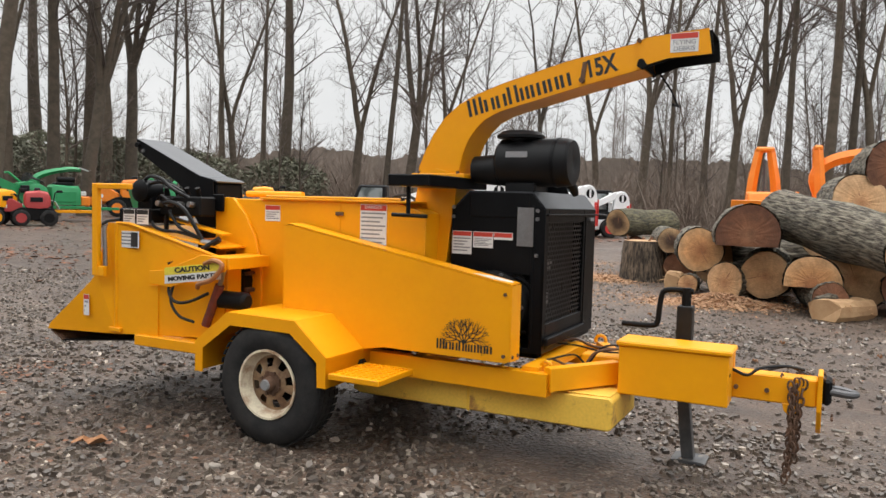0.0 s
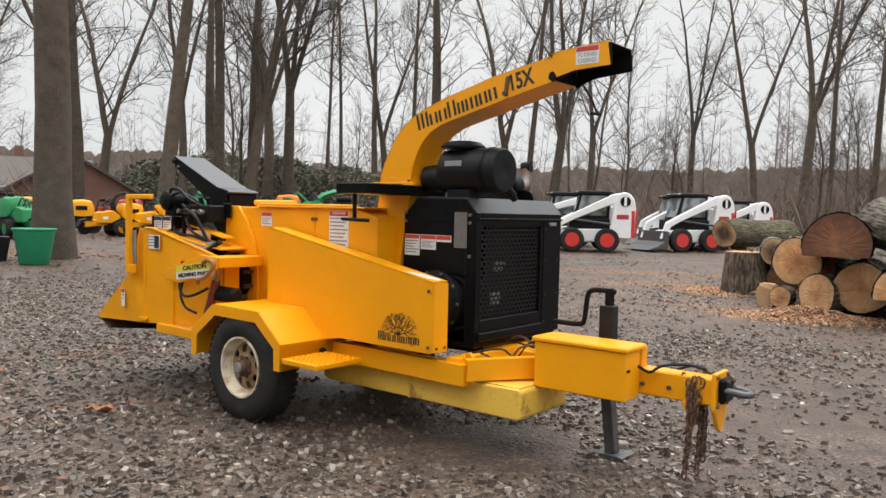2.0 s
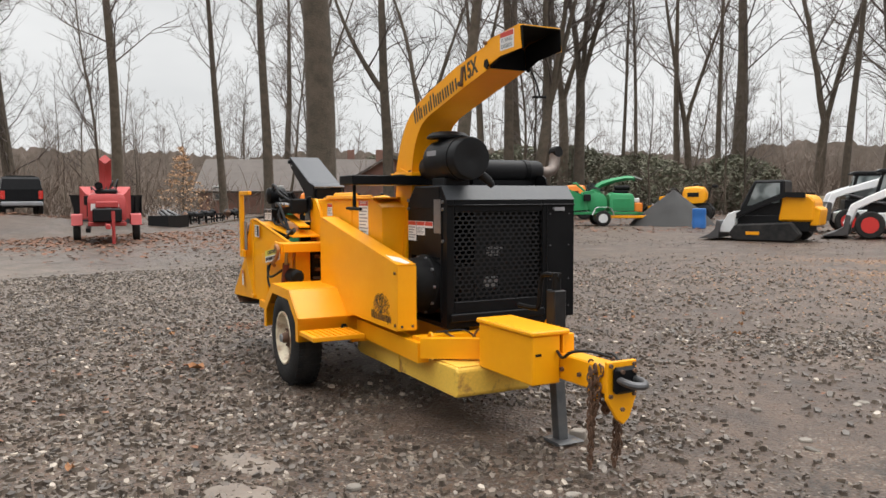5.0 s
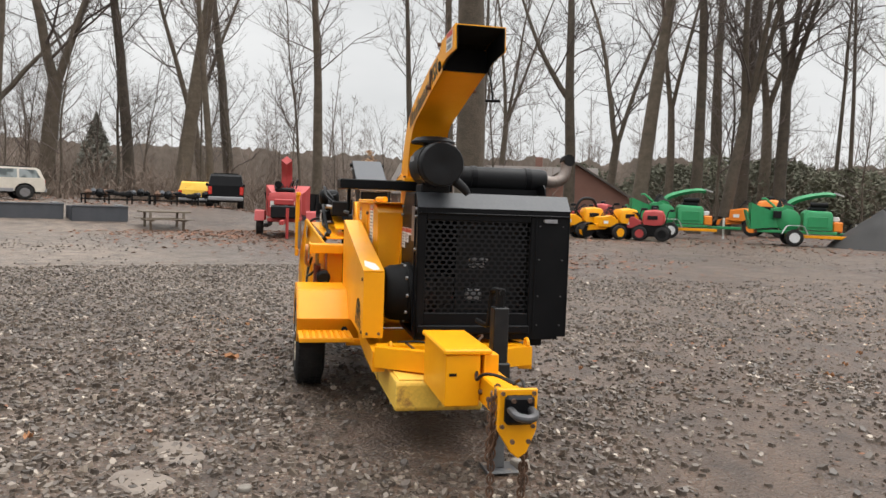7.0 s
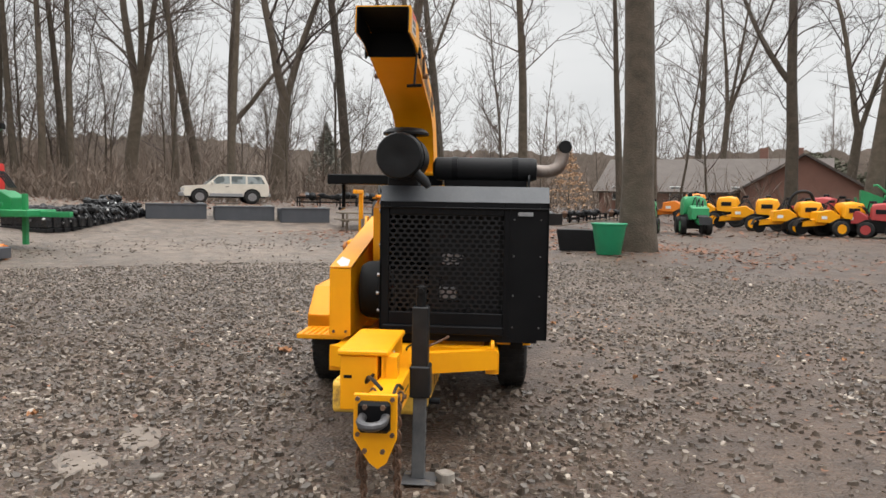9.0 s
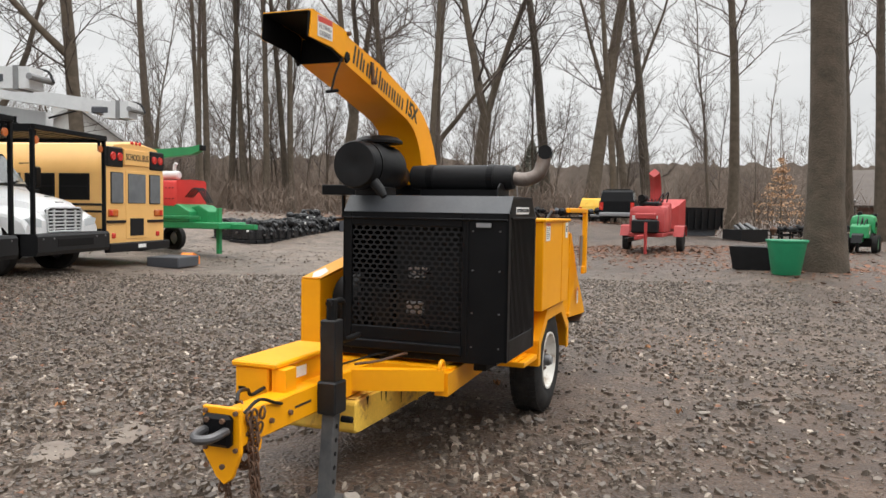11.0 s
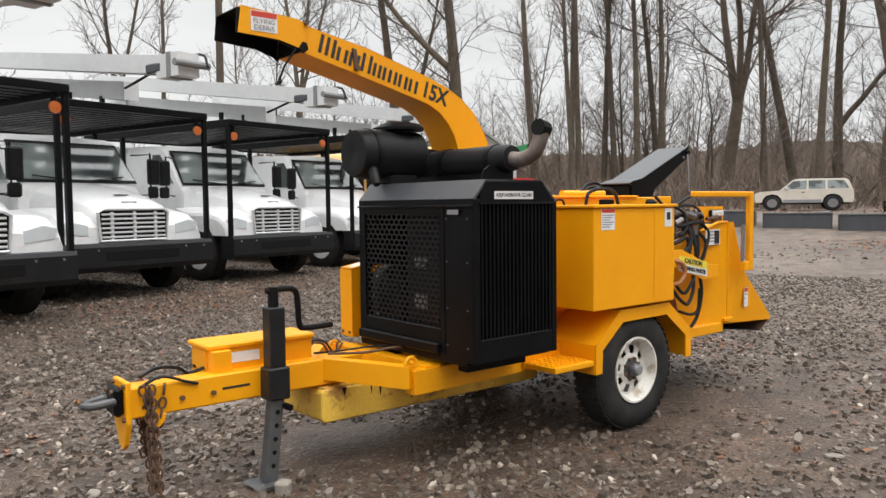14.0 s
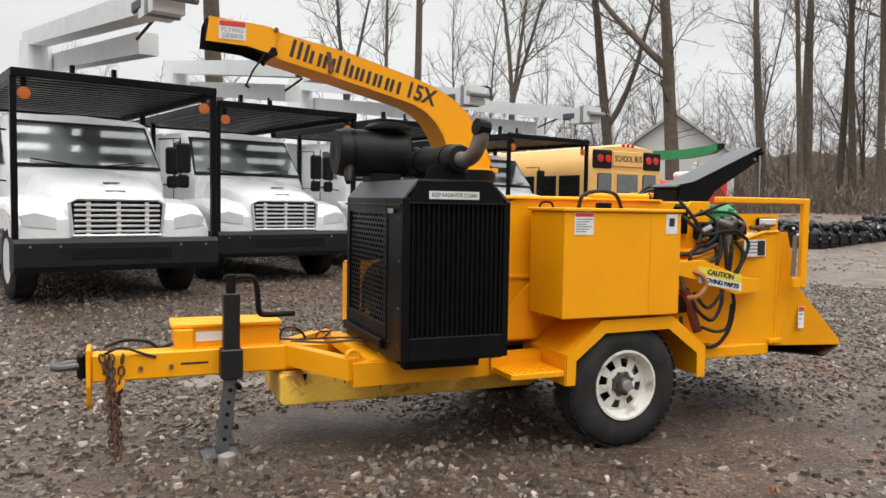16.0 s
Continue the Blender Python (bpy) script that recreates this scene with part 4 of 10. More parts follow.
    box(1.05, 1.2, -0.04, 0.1, 0.92, 1.06, 0.02, bm)
    blk = part("engine_block", bm, DARK, eng, "dark grimy diesel engine block")
    part("flywheel_housing", turned([(-0.30, 0.10), (-0.295, 0.17), (-0.26, 0.19), (-0.16, 0.20), (-0.15, 0.215), (0.04, 0.215)], (1.20, 0.0, 0.88), "y", 32), DARK, blk, "", True)
    bm = bmesh.new()
    for k in range(10):
        a = 2 * math.pi * k / 10
        rod((1.20 + 0.20 * math.cos(a), -0.155, 0.88 + 0.20 * math.sin(a)), (1.20 + 0.20 * math.cos(a), -0.172, 0.88 + 0.20 * math.sin(a)), 0.012, 6, bm)
    part("housing_bolts", bm, STEEL, blk)
    part("hose", tube(bent([(1.0, -0.05, 1.05), (1.08, -0.1, 1.0), (1.3, -0.1, 1.06), (1.42, -0.06, 0.98), (1.44, -0.04, 0.75)], 5), 0.014, 6), HOSE, blk)
    part("hose", tube(bent([(0.98, -0.08, 0.7), (1.1, -0.12, 0.78), (1.25, -0.11, 0.70), (1.4, -0.08, 0.72)], 5), 0.012, 6), HOSE, blk)
    part("gauge_plate", box(1.09, 1.20, -0.09, -0.07, 0.99, 1.06, 0.004), STEEL, blk)
    # stickers on the near side
    for x, w, h in ((0.975, 0.135, 0.145), (1.12, 0.135, 0.10), (1.255, 0.125, 0.045)):
        sticker(eng, "left", x, y0 - 0.001, 1.33 - h / 2, w, h, 5 if h > 0.06 else 0, 0.03, label="white warning sticker with red heading")
    sticker(eng, "left", 1.40, y0 - 0.008, 1.37, 0.105, 0.235, 0, label="dull silver data plate", mat=STEEL)
    bm = bmesh.new()
    for x, z in ((0.915, 1.42), (0.915, 1.48), (1.475, 1.42), (1.475, 1.20), (1.475, 1.47)):
        rod((x, y0, z), (x, y0 - 0.012, z), 0.012, 8, bm)
    part("panel_bolts", bm, STEEL, eng)
    # end panel towards the drum
    part("rear_panel", box(x0 - 0.002, x0 + 0.012, y0, y1, z0, 1.47, 0.002), BLACK, eng)
    for sy in (0.05, 0.75):
        part("engine_mount", box(1.0, 1.45, sy - 0.04, sy + 0.04, 0.545, 0.602, 0.005), DARK, eng)


engine()
sticker(CHIPPER, "front", 1.543, 0.79, 1.415, 0.09, 0.025, 2, label="small grey plate", mat=LABEL_GREY)

# air cleaner and silencer on the roof
ac = part("air_cleaner", turned([(1.17, 0.05), (1.17, 0.125), (1.19, 0.145), (1.27, 0.148), (1.60, 0.148), (1.63, 0.14), (1.635, 0.10)], (0, 0.0, 1.765), "x", 36), BLACK_DULL, CHIPPER, "black cylindrical air cleaner with rain cap", True)
part("neck", turned([(0.99, 0.07), (0.995, 0.085), (1.05, 0.09), (1.17, 0.10)], (0, 0.0, 1.72), "x", 28), BLACK_DULL, ac, "", True)
part("end_cap", turned([(1.632, 0.142), (1.645, 0.135), (1.65, 0.06), (1.642, 0.03), (1.642, 0.001)], (0, 0.0, 1.765), "x", 32), BLACK_DULL, ac, "", True)
part("clamp_band", turned([(1.54, 0.149), (1.54, 0.153), (1.56, 0.153), (1.56, 0.149)], (0, 0.0, 1.765), "x", 36, closed=True), BLACK, ac)
part("inlet_neck", turned([(1.86, 0.07), (1.92, 0.07)], (1.30, 0.0, 0.0), "z", 20), BLACK_DULL, ac, "", True)
part("rain_cap", turned([(1.915, 0.15), (1.93, 0.152), (1.955, 0.12), (1.963, 0.08), (1.963, 0.001)], (1.30, 0.0, 0.0), "z", 24), BLACK_DULL, ac, "", True)
part("dust_valve", tube([(1.57, 0.08, 1.68), (1.60, 0.16, 1.61), (1.605, 0.185, 1.575)], [0.035, 0.03, 0.02], 12), BLACK_DULL, ac, "", True)
part("cradle", box(1.24, 1.44, -0.10, 0.10, 1.58, 1.64, 0.01), BLACK_DULL, ac)
part("sticker_plate", box(1.26, 1.40, -0.149, -0.146, 1.79, 1.825, 0), LABEL_GREY, ac)
mf = part("silencer", turned([(0.17, 0.04), (0.19, 0.075), (0.22, 0.078), (0.83, 0.078), (0.86, 0.07), (0.865, 0.04)], (1.17, 0.0, 1.705), "y", 28), BLACK_DULL, CHIPPER, "black exhaust silencer lying across the roof", True)
part("strap", turned([(0.30, 0.079), (0.30, 0.083), (0.34, 0.083), (0.34, 0.079)], (1.17, 0, 1.705), "y", 28, closed=True), BLACK, mf)
part("strap", turned([(0.70, 0.079), (0.70, 0.083), (0.74, 0.083), (0.74, 0.079)], (1.17, 0, 1.705), "y", 28, closed=True), BLACK, mf)
part("tail_pipe", tube(bent([(1.17, 0.86, 1.70), (1.165, 0.93, 1.695), (1.155, 1.0, 1.72), (1.14, 1.03, 1.78), (1.13, 1.04, 1.84)], 5), [0.042] * 21, 16, None, False), EXHAUST, mf, "heat-browned curved exhaust outlet", True)
part("rain_flap", tube([(1.10, 1.04, 1.85), (1.17, 1.05, 1.86)], 0.045, 10), DARK, mf)
part("silencer_bracket", box(1.13, 1.21, 0.25, 0.8, 1.585, 1.635, 0.006), BLACK, mf)

# belt guard beside the engine
GY0, GY1 = -0.468, -0.33
gx = [(-0.17, 0.57), (-0.17, 1.322), (-0.12, 1.332), (1.455, 1.04), (1.455, 0.605), (1.43, 0.595), (0.62, 0.60), (0.45, 0.57)]
gd = part("belt_guard", prism(gx, GY0, GY0 + 0.012, "y", 0.003), YELLOW, CHIPPER, "large sloping yellow belt guard")
part("guard_top", strip([(1.452, 1.043), (-0.12, 1.335), (-0.17, 1.325)], GY0 - 0.002, GY1, 0.008), YELLOW, gd)
part("guard_front", slab([(1.455, GY0, 0.605), (1.455, GY1, 0.60), (1.455, GY1, 1.04), (1.455, GY0, 1.04)], 0.006), YELLOW, gd)
part("guard_back", slab([(-0.17, GY0, 0.57), (-0.17, -0.30, 0.57), (-0.17, -0.30, 1.32), (-0.17, GY0, 1.32)], 0.006), YELLOW, gd)
part("guard_inner", prism([(0.82, 0.60), (0.82, 1.14), (1.45, 1.035), (1.45, 0.60)], GY1 - 0.008, GY1, "y"), YELLOW, gd)
part("chipped_paint", slab([(1.20, -0.44, 1.0965), (1.34, -0.45, 1.0705), (1.44, -0.40, 1.052), (1.42, -0.355, 1.0557), (1.28, -0.37, 1.0817)], 0.003), LABEL, gd, "bare patch where the paint has chipped")
for z in (0.635, 0.99):
    part("front_bolt", rod((1.42, GY0, z), (1.42, GY0 - 0.01, z), 0.011, 8), RUST, gd)
for y in (-0.44, -0.36):
    part("front_bolt", rod((1.46, y, 0.63), (1.468, y, 0.63), 0.010, 8), RUST, gd)
# printed tree emblem: branching black lines, and the maker's word as plain strokes
bm = bmesh.new()
rnd = random.Random(12)


def sprig(x, z, a, L, w, n):
    x2, z2 = x + L * math.cos(a), z + L * math.sin(a)
    px, pz = -math.sin(a) * w, math.cos(a) * w
    prism([(x - px, z - pz), (x2 - px * .7, z2 - pz * .7), (x2 + px * .7, z2 + pz * .7), (x + px, z + pz)], GY0 - 0.0015, GY0 - 0.0002, "y", 0, bm)
    if n:
        for k in range(2 + (n > 3)):
            sprig(x2, z2, a + (k - 0.5 - 0.5 * (n > 3)) * 0.75 + 0.3 * (rnd.random() - 0.5), L * (0.72 + 0.15 * rnd.random()), w * 0.68, n - 1)


for ang in (0.35, 0.85, 1.3, 1.8, 2.3, 2.8):
    sprig(1.168, 0.685, ang, 0.055 - 0.012 * abs(math.sin(ang)), 0.0045, 4)
emblem = part("tree_emblem", bm, LABEL_BLACK, gd, "black printed tree emblem over lettering")
name_marks(0.085, LABEL_BLACK, emblem, facing(1.168, GY0 - 0.001, 0.668, "left"), "emblem_word", "row of small black bars", 0.36)

# chipping drum housing
body = part("drum_housing", prism([(-0.90, 0.60), (-0.90, 1.495), (0.60, 1.495), (0.80, 1.43), (0.80, 0.60)], -0.30, 0.44, "y", 0.006), YELLOW, CHIPPER, "yellow welded steel drum housing")
part("curved_rib", prism([(-0.90, 1.50), (-0.74, 1.50), (-0.62, 1.38), (-0.53, 1.22), (-0.485, 1.04), (-0.475, 0.85), (-0.48, 0.62), (-0.90, 0.62)], -0.325, -0.30, "y", 0.004), YELLOW, body)
part("curved_rib", prism([(-0.90, 1.50), (-0.74, 1.50), (-0.62, 1.38), (-0.53, 1.22), (-0.485, 1.04), (-0.475, 0.85), (-0.48, 0.62), (-0.90, 0.62)], 0.44, 0.465, "y", 0.004), YELLOW, body)
part("top_flange", box(-0.50, 0.70, -0.325, 0.46, 1.493, 1.507, 0.003), YELLOW, body)
part("hinge_rod", rod((-0.45, -0.31, 1.515), (0.62, -0.31, 1.515), 0.009, 8), YELLOW, body)
part("cover_tube", rod((-0.80, -0.1, 1.53), (-0.30, -0.1, 1.53), 0.025, 10), YELLOW, body)
part("door_seam", box(0.15, 0.165, -0.306, -0.30, 1.0, 1.49, 0.002), YELLOW, body)
part("door_latch", box(0.13, 0.19, -0.315, -0.30, 1.40, 1.425, 0.003), RUST, body)
sticker(body, "left", -0.40, -0.301, 1.40, 0.13, 0.11, 4, 0.032, label="white danger sticker with red heading")
dg = sticker(body, "left", 0.42, -0.301, 1.33, 0.20, 0.30, 9, 0.04, label="tall white danger sticker with red heading")
lettering("DANGER", 0.032, LABEL, dg, facing(0.42, -0.304, 1.462, "left"), "heading", width=0.13)
part("far_rib", box(0.30, 0.88, 0.44, 0.455, 1.0, 1.02, 0.002), YELLOW, body)
part("far_gusset", prism([(0.45, 0.62), (0.88, 0.62), (0.50, 0.98), (0.45, 0.98)], 0.46, 0.475, "y"), YELLOW, body)

# discharge: scroll neck, turntable plate and chute
bm = bmesh.new()
steps = [((0.30, 0.86), 1.02, 0.17), ((0.45, 0.87), 1.20, 0.155), ((0.55, 0.88), 1.35, 0.14), ((0.61, 0.90), 1.48, 0.135), ((0.63, 0.91), 1.60, 0.135)]
loops = [[bm.verts.new(p) for p in ((a, 0.03 - w, z), (b, 0.03 - w, z), (b, 0.03 + w, z), (a, 0.03 + w, z))] for (a, b), z, w in steps]
for a, b in zip(loops, loops[1:]):
    for k in range(4):
        bm.faces.new((a[k], a[(k + 1) % 4], b[(k + 1) % 4], b[k]))
bm.faces.new(loops[-1])
neck = part("discharge_neck", bm, YELLOW, CHIPPER, "curved yellow duct from drum to chute", True)
pl = part("turntable_plate", box(0.70, 0.98, -0.60, 0.22, 1.595, 1.665, 0.006), BLACK, CHIPPER, "black chute turntable plate")
part("ring", turned([(1.60, 0.20), (1.675, 0.20)], (0.77, 0.03, 0), "z", 28), BLACK, pl)
part("lock_rod", rod((0.80, -0.52, 1.60), (0.80, -0.52, 1.43), 0.014, 8), BLACK, pl)
part("lock_handle", tube([(0.70, -0.54, 1.425), (0.93, -0.52, 1.42)], 0.012, 8), BLACK, pl)

top = [(0.635, 1.665), (0.64, 1.73), (0.68, 1.83), (0.74, 1.94), (0.82, 2.045), (0.92, 2.125), (1.04, 2.185), (1.20, 2.24), (1.62, 2.355), (2.04, 2.435), (2.40, 2.475)]
bot = [(0.93, 1.665), (0.935, 1.73), (0.95, 1.80), (0.985, 1.89), (1.035, 1.965), (1.10, 2.025), (1.19, 2.07), (1.30, 2.10), (1.72, 2.205), (2.06, 2.285)]
cy0, cy1, th = -0.11, 0.15, 0.006


def chute_side(y0, y1, end_top, end_bot):
    bm = bmesh.new()
    n = len(bot)
    a = [[bm.verts.new((p[0], y, p[1])) for p in top[:n]] for y in (y0, y1)]
    b = [[bm.verts.new((p[0], y, p[1])) for p in bot] for y in (y0, y1)]
    for k in range(n - 1):
        for s in (0, 1):
            bm.faces.new((a[s][k], a[s][k + 1], b[s][k + 1], b[s][k]))
        bm.faces.new((a[0][k], a[0][k + 1], a[1][k + 1], a[1][k]))
        bm.faces.new((b[0][k], b[0][k + 1], b[1][k + 1], b[1][k]))
    for e in (0, n - 1):
        bm.faces.new((a[0][e], b[0][e], b[1][e], a[1][e]))
    return bm


ch = part("chute", chute_side(cy0, cy0 + th, 0, 0), YELLOW, CHIPPER, "long curved yellow discharge chute with black lettering", True)
part("chute_wall", chute_side(cy1 - th, cy1, 0, 0), YELLOW, ch, "", True)
part("chute_roof", strip(top[:-1], cy0, cy1, th), YELLOW, ch, "", True)
part("chute_floor", strip(bot, cy0, cy1, -th), YELLOW, ch, "", True)
part("base_collar", box(0.60, 0.98, -0.14, 0.18, 1.663, 1.69, 0.004), YELLOW, ch)
part("lock_tab", prism([(0.64, 1.69), (0.90, 1.69), (0.77, 1.725)], -0.135, -0.125, "y"), YELLOW, ch)
bm = bmesh.new()
for x in (0.65, 0.93):
    for y in (-0.13, 0.17):
        rod((x, y, 1.685), (x, y, 1.705), 0.01, 6, bm)
part("collar_bolts", bm, RUST, ch)
# hinged deflector at the mouth, dark inside
df = part("deflector", prism([(2.02, 2.435), (2.09, 2.455), (2.41, 2.482), (2.43, 2.345), (2.20, 2.335), (2.06, 2.30)], cy0 - 0.012, cy0 - 0.004), YELLOW, ch, "hinged yellow deflector with dark sooty inside")
part("deflector_wall", prism([(2.02, 2.435), (2.09, 2.455), (2.41, 2.482), (2.43, 2.345), (2.20, 2.335), (2.06, 2.30)], cy1 + 0.004, cy1 + 0.012), YELLOW, df)
part("deflector_top", strip([(2.02, 2.437), (2.09, 2.457), (2.41, 2.484)], cy0 - 0.012, cy1 + 0.012, 0.008), YELLOW, df)
bm = prism([(2.06, 2.425), (2.10, 2.44), (2.428, 2.472), (2.44, 2.345), (2.20, 2.325), (2.075, 2.285)], cy0 - 0.003, cy0 + 0.001)
prism([(2.06, 2.425), (2.10, 2.44), (2.428, 2.472), (2.44, 2.345), (2.20, 2.325), (2.075, 2.285)], cy1 - 0.001, cy1 + 0.003, "y", 0, bm)
strip([(2.03, 2.428), (2.09, 2.447), (2.428, 2.474)], cy0, cy1, 0.004, "y", bm)
part("rubber_lining", bm, DARK, df, "black sooty lining")
part("mouth_flap", slab([(2.07, cy0, 2.285), (2.07, cy1, 2.285), (2.05, cy1, 2.42), (2.05, cy0, 2.42)], 0.004), DARK, df)
part("hinge_pin", rod((2.04, cy0 - 0.03, 2.44), (2.04, cy1 + 0.03, 2.44), 0.012, 8), RUST, df)
for y in (cy0 - 0.02, cy1 + 0.02):
    part("adjuster_bracket", prism([(2.03, 2.30), (2.04, 2.335), (2.065, 2.34), (2.09, 2.30), (2.065, 2.275)], y - 0.006, y + 0.006, "y", 0.003), DARK, df)
part("pull_rod", tube([(2.10, cy1 + 0.01, 2.30), (2.17, cy1 + 0.01, 2.2), (2.21, cy1 + 0.01, 2.11)], 0.006, 6), DARK, df, "hanging rusty pull rod")
part("pull_handle", rod((2.19, cy1 - 0.03, 2.11), (2.215, cy1 + 0.05, 2.11), 0.009, 6), DARK, df)
sf = sticker(df, "left", 2.285, cy0 - 0.013, 2.415, 0.15, 0.105, 0, 0.032, label="white sticker reading flying debris")
lettering("FLYING\nDEBRIS", 0.034, LABEL_GREY, sf, facing(2.285, cy0 - 0.0155, 2.398, "left"), "sticker_text", width=0.12)
sf = sticker(df, "right", 2.285, cy1 + 0.013, 2.415, 0.15, 0.105, 0, 0.032, label="white sticker reading flying debris")
lettering("FLYING\nDEBRIS", 0.034, LABEL_GREY, sf, facing(2.285, cy1 + 0.0155, 2.398, "right"), "sticker_text", width=0.12)
# chute lettering and the clamp across it
name_marks(0.15, LABEL_BLACK, ch, facing(1.31, cy0 - 0.001, 2.178, "left") @ pose(0, 0, 0, 0, 0, 14.6), "chute_word", "bold row of black bars", 0.68)
lettering("15X", 0.14, LABEL_BLACK, ch, facing(1.82, cy0 - 0.001, 2.31, "left") @ pose(0, 0, 0, 0, 0, 12), "model_word", "bold black lettering", 0.17, bold=0.004)
name_marks(0.15, LABEL_BLACK, ch, facing(1.61, cy1 + 0.001, 2.262, "right") @ pose(0, 0, 0, 0, 0, -14.6), "chute_word", "bold row of black bars", 0.70)
lettering("15X", 0.135, LABEL_BLACK, ch, facing(1.14, cy1 + 0.001, 2.135, "right") @ pose(0, 0, 0, 0, 0, -14.6), "model_word", "bold black lettering", 0.19, bold=0.004)
for y in (cy0, cy1):
    s = -1 if y < 0 else 1
    part("clamp_strap", prism([(1.70, 2.23), (1.715, 2.34), (1.74, 2.345), (1.725, 2.225)], y, y + 0.012 * s, "y", 0), RUST, ch, "rusty clamp")
    part("clamp_knob", rod((1.715, y, 2.235), (1.715, y + 0.03 * s, 2.235), 0.016, 8), RUST, ch)

# oil tank on the far side
ot = part("oil_tank", box(-0.30, 0.53, 0.50, 0.90, 0.80, 1.425, 0.006), YELLOW, CHIPPER, "large yellow square oil tank with filler cap")
part("tank_lid", box(-0.32, 0.545, 0.48, 0.915, 1.425, 1.445, 0.004), YELLOW, ot)
part("tank_joint", box(-0.08, -0.07, 0.90, 0.904, 0.81, 1.42, 0.001), YELLOW, ot)
part("filler_cap", turned([(1.445, 0.05), (1.475, 0.05), (1.48, 0.04)], (0.1, 0.65, 0), "z", 18), BLACK, ot)
part("pipe_loop", tube(bent([(0.25, 0.6, 1.44), (0.22, 0.6, 1.52), (0.12, 0.62, 1.55), (0.0, 0.63, 1.53), (-0.05, 0.63, 1.44)], 5), 0.012, 6), HOSE, ot)
part("grab_handle", tube(bent([(0.50, 0.55, 1.445), (0.48, 0.55, 1.475), (0.42, 0.55, 1.475), (0.40, 0.55, 1.445)], 4), 0.007, 6), BLACK, ot)
sticker(ot, "right", 0.40, 0.901, 1.355, 0.13, 0.13, 6, 0.025, label="white warning sticker with red heading")
sticker(ot, "right", -0.225, 0.901, 1.355, 0.085, 0.12, 0, label="white pictogram sticker")
part("pictogram", box(-0.245, -0.205, 0.9031, 0.904, 1.34, 1.39, 0), LABEL_BLACK, ot)
part("tank_bracket", box(-0.25, 0.45, 0.44, 0.52, 0.76, 0.80, 0.004), YELLOW, ot)

# black lift arm over the feed rollers
bm = bmesh.new()
arm_top = [(-1.765, 1.935), (-1.12, 1.655), (-0.99, 1.63), (-0.95, 1.615)]
# top sheet gets the grey with sky light in it, sides stay black
strip(arm_top, -0.26, 0.04, 0.01, "y", bm)
la = part("lift_arm", bm, SKYLIT_GREY, CHIPPER, "black folded-steel lift arm over the feed rollers")
for y in (-0.265, 0.035):
    part("arm_side", prism([(-1.77, 1.935), (-1.12, 1.652), (-0.99, 1.627), (-0.96, 1.24), (-1.04, 1.20), (-1.17, 1.36), (-1.29, 1.57), (-1.755, 1.84)], y, y + 0.01, "y"), BLACK, la)
part("arm_end", rod((-1.745, -0.29, 1.885), (-1.745, 0.07, 1.885), 0.02, 8), BLACK, la)
part("arm_bolts", rod((-1.69, -0.28, 1.84), (-1.69, 0.06, 1.84), 0.012, 8), STEEL, la)
part("tie_rod", tube([(-1.735, 0.06, 1.87), (-1.70, 0.10, 1.55)], 0.007, 6), STEEL, la)
bm = box(-1.04, -0.97, -0.24, 0.02, 1.20, 1.60, 0.01)
part("arm_pivot", bm, BLACK, la)

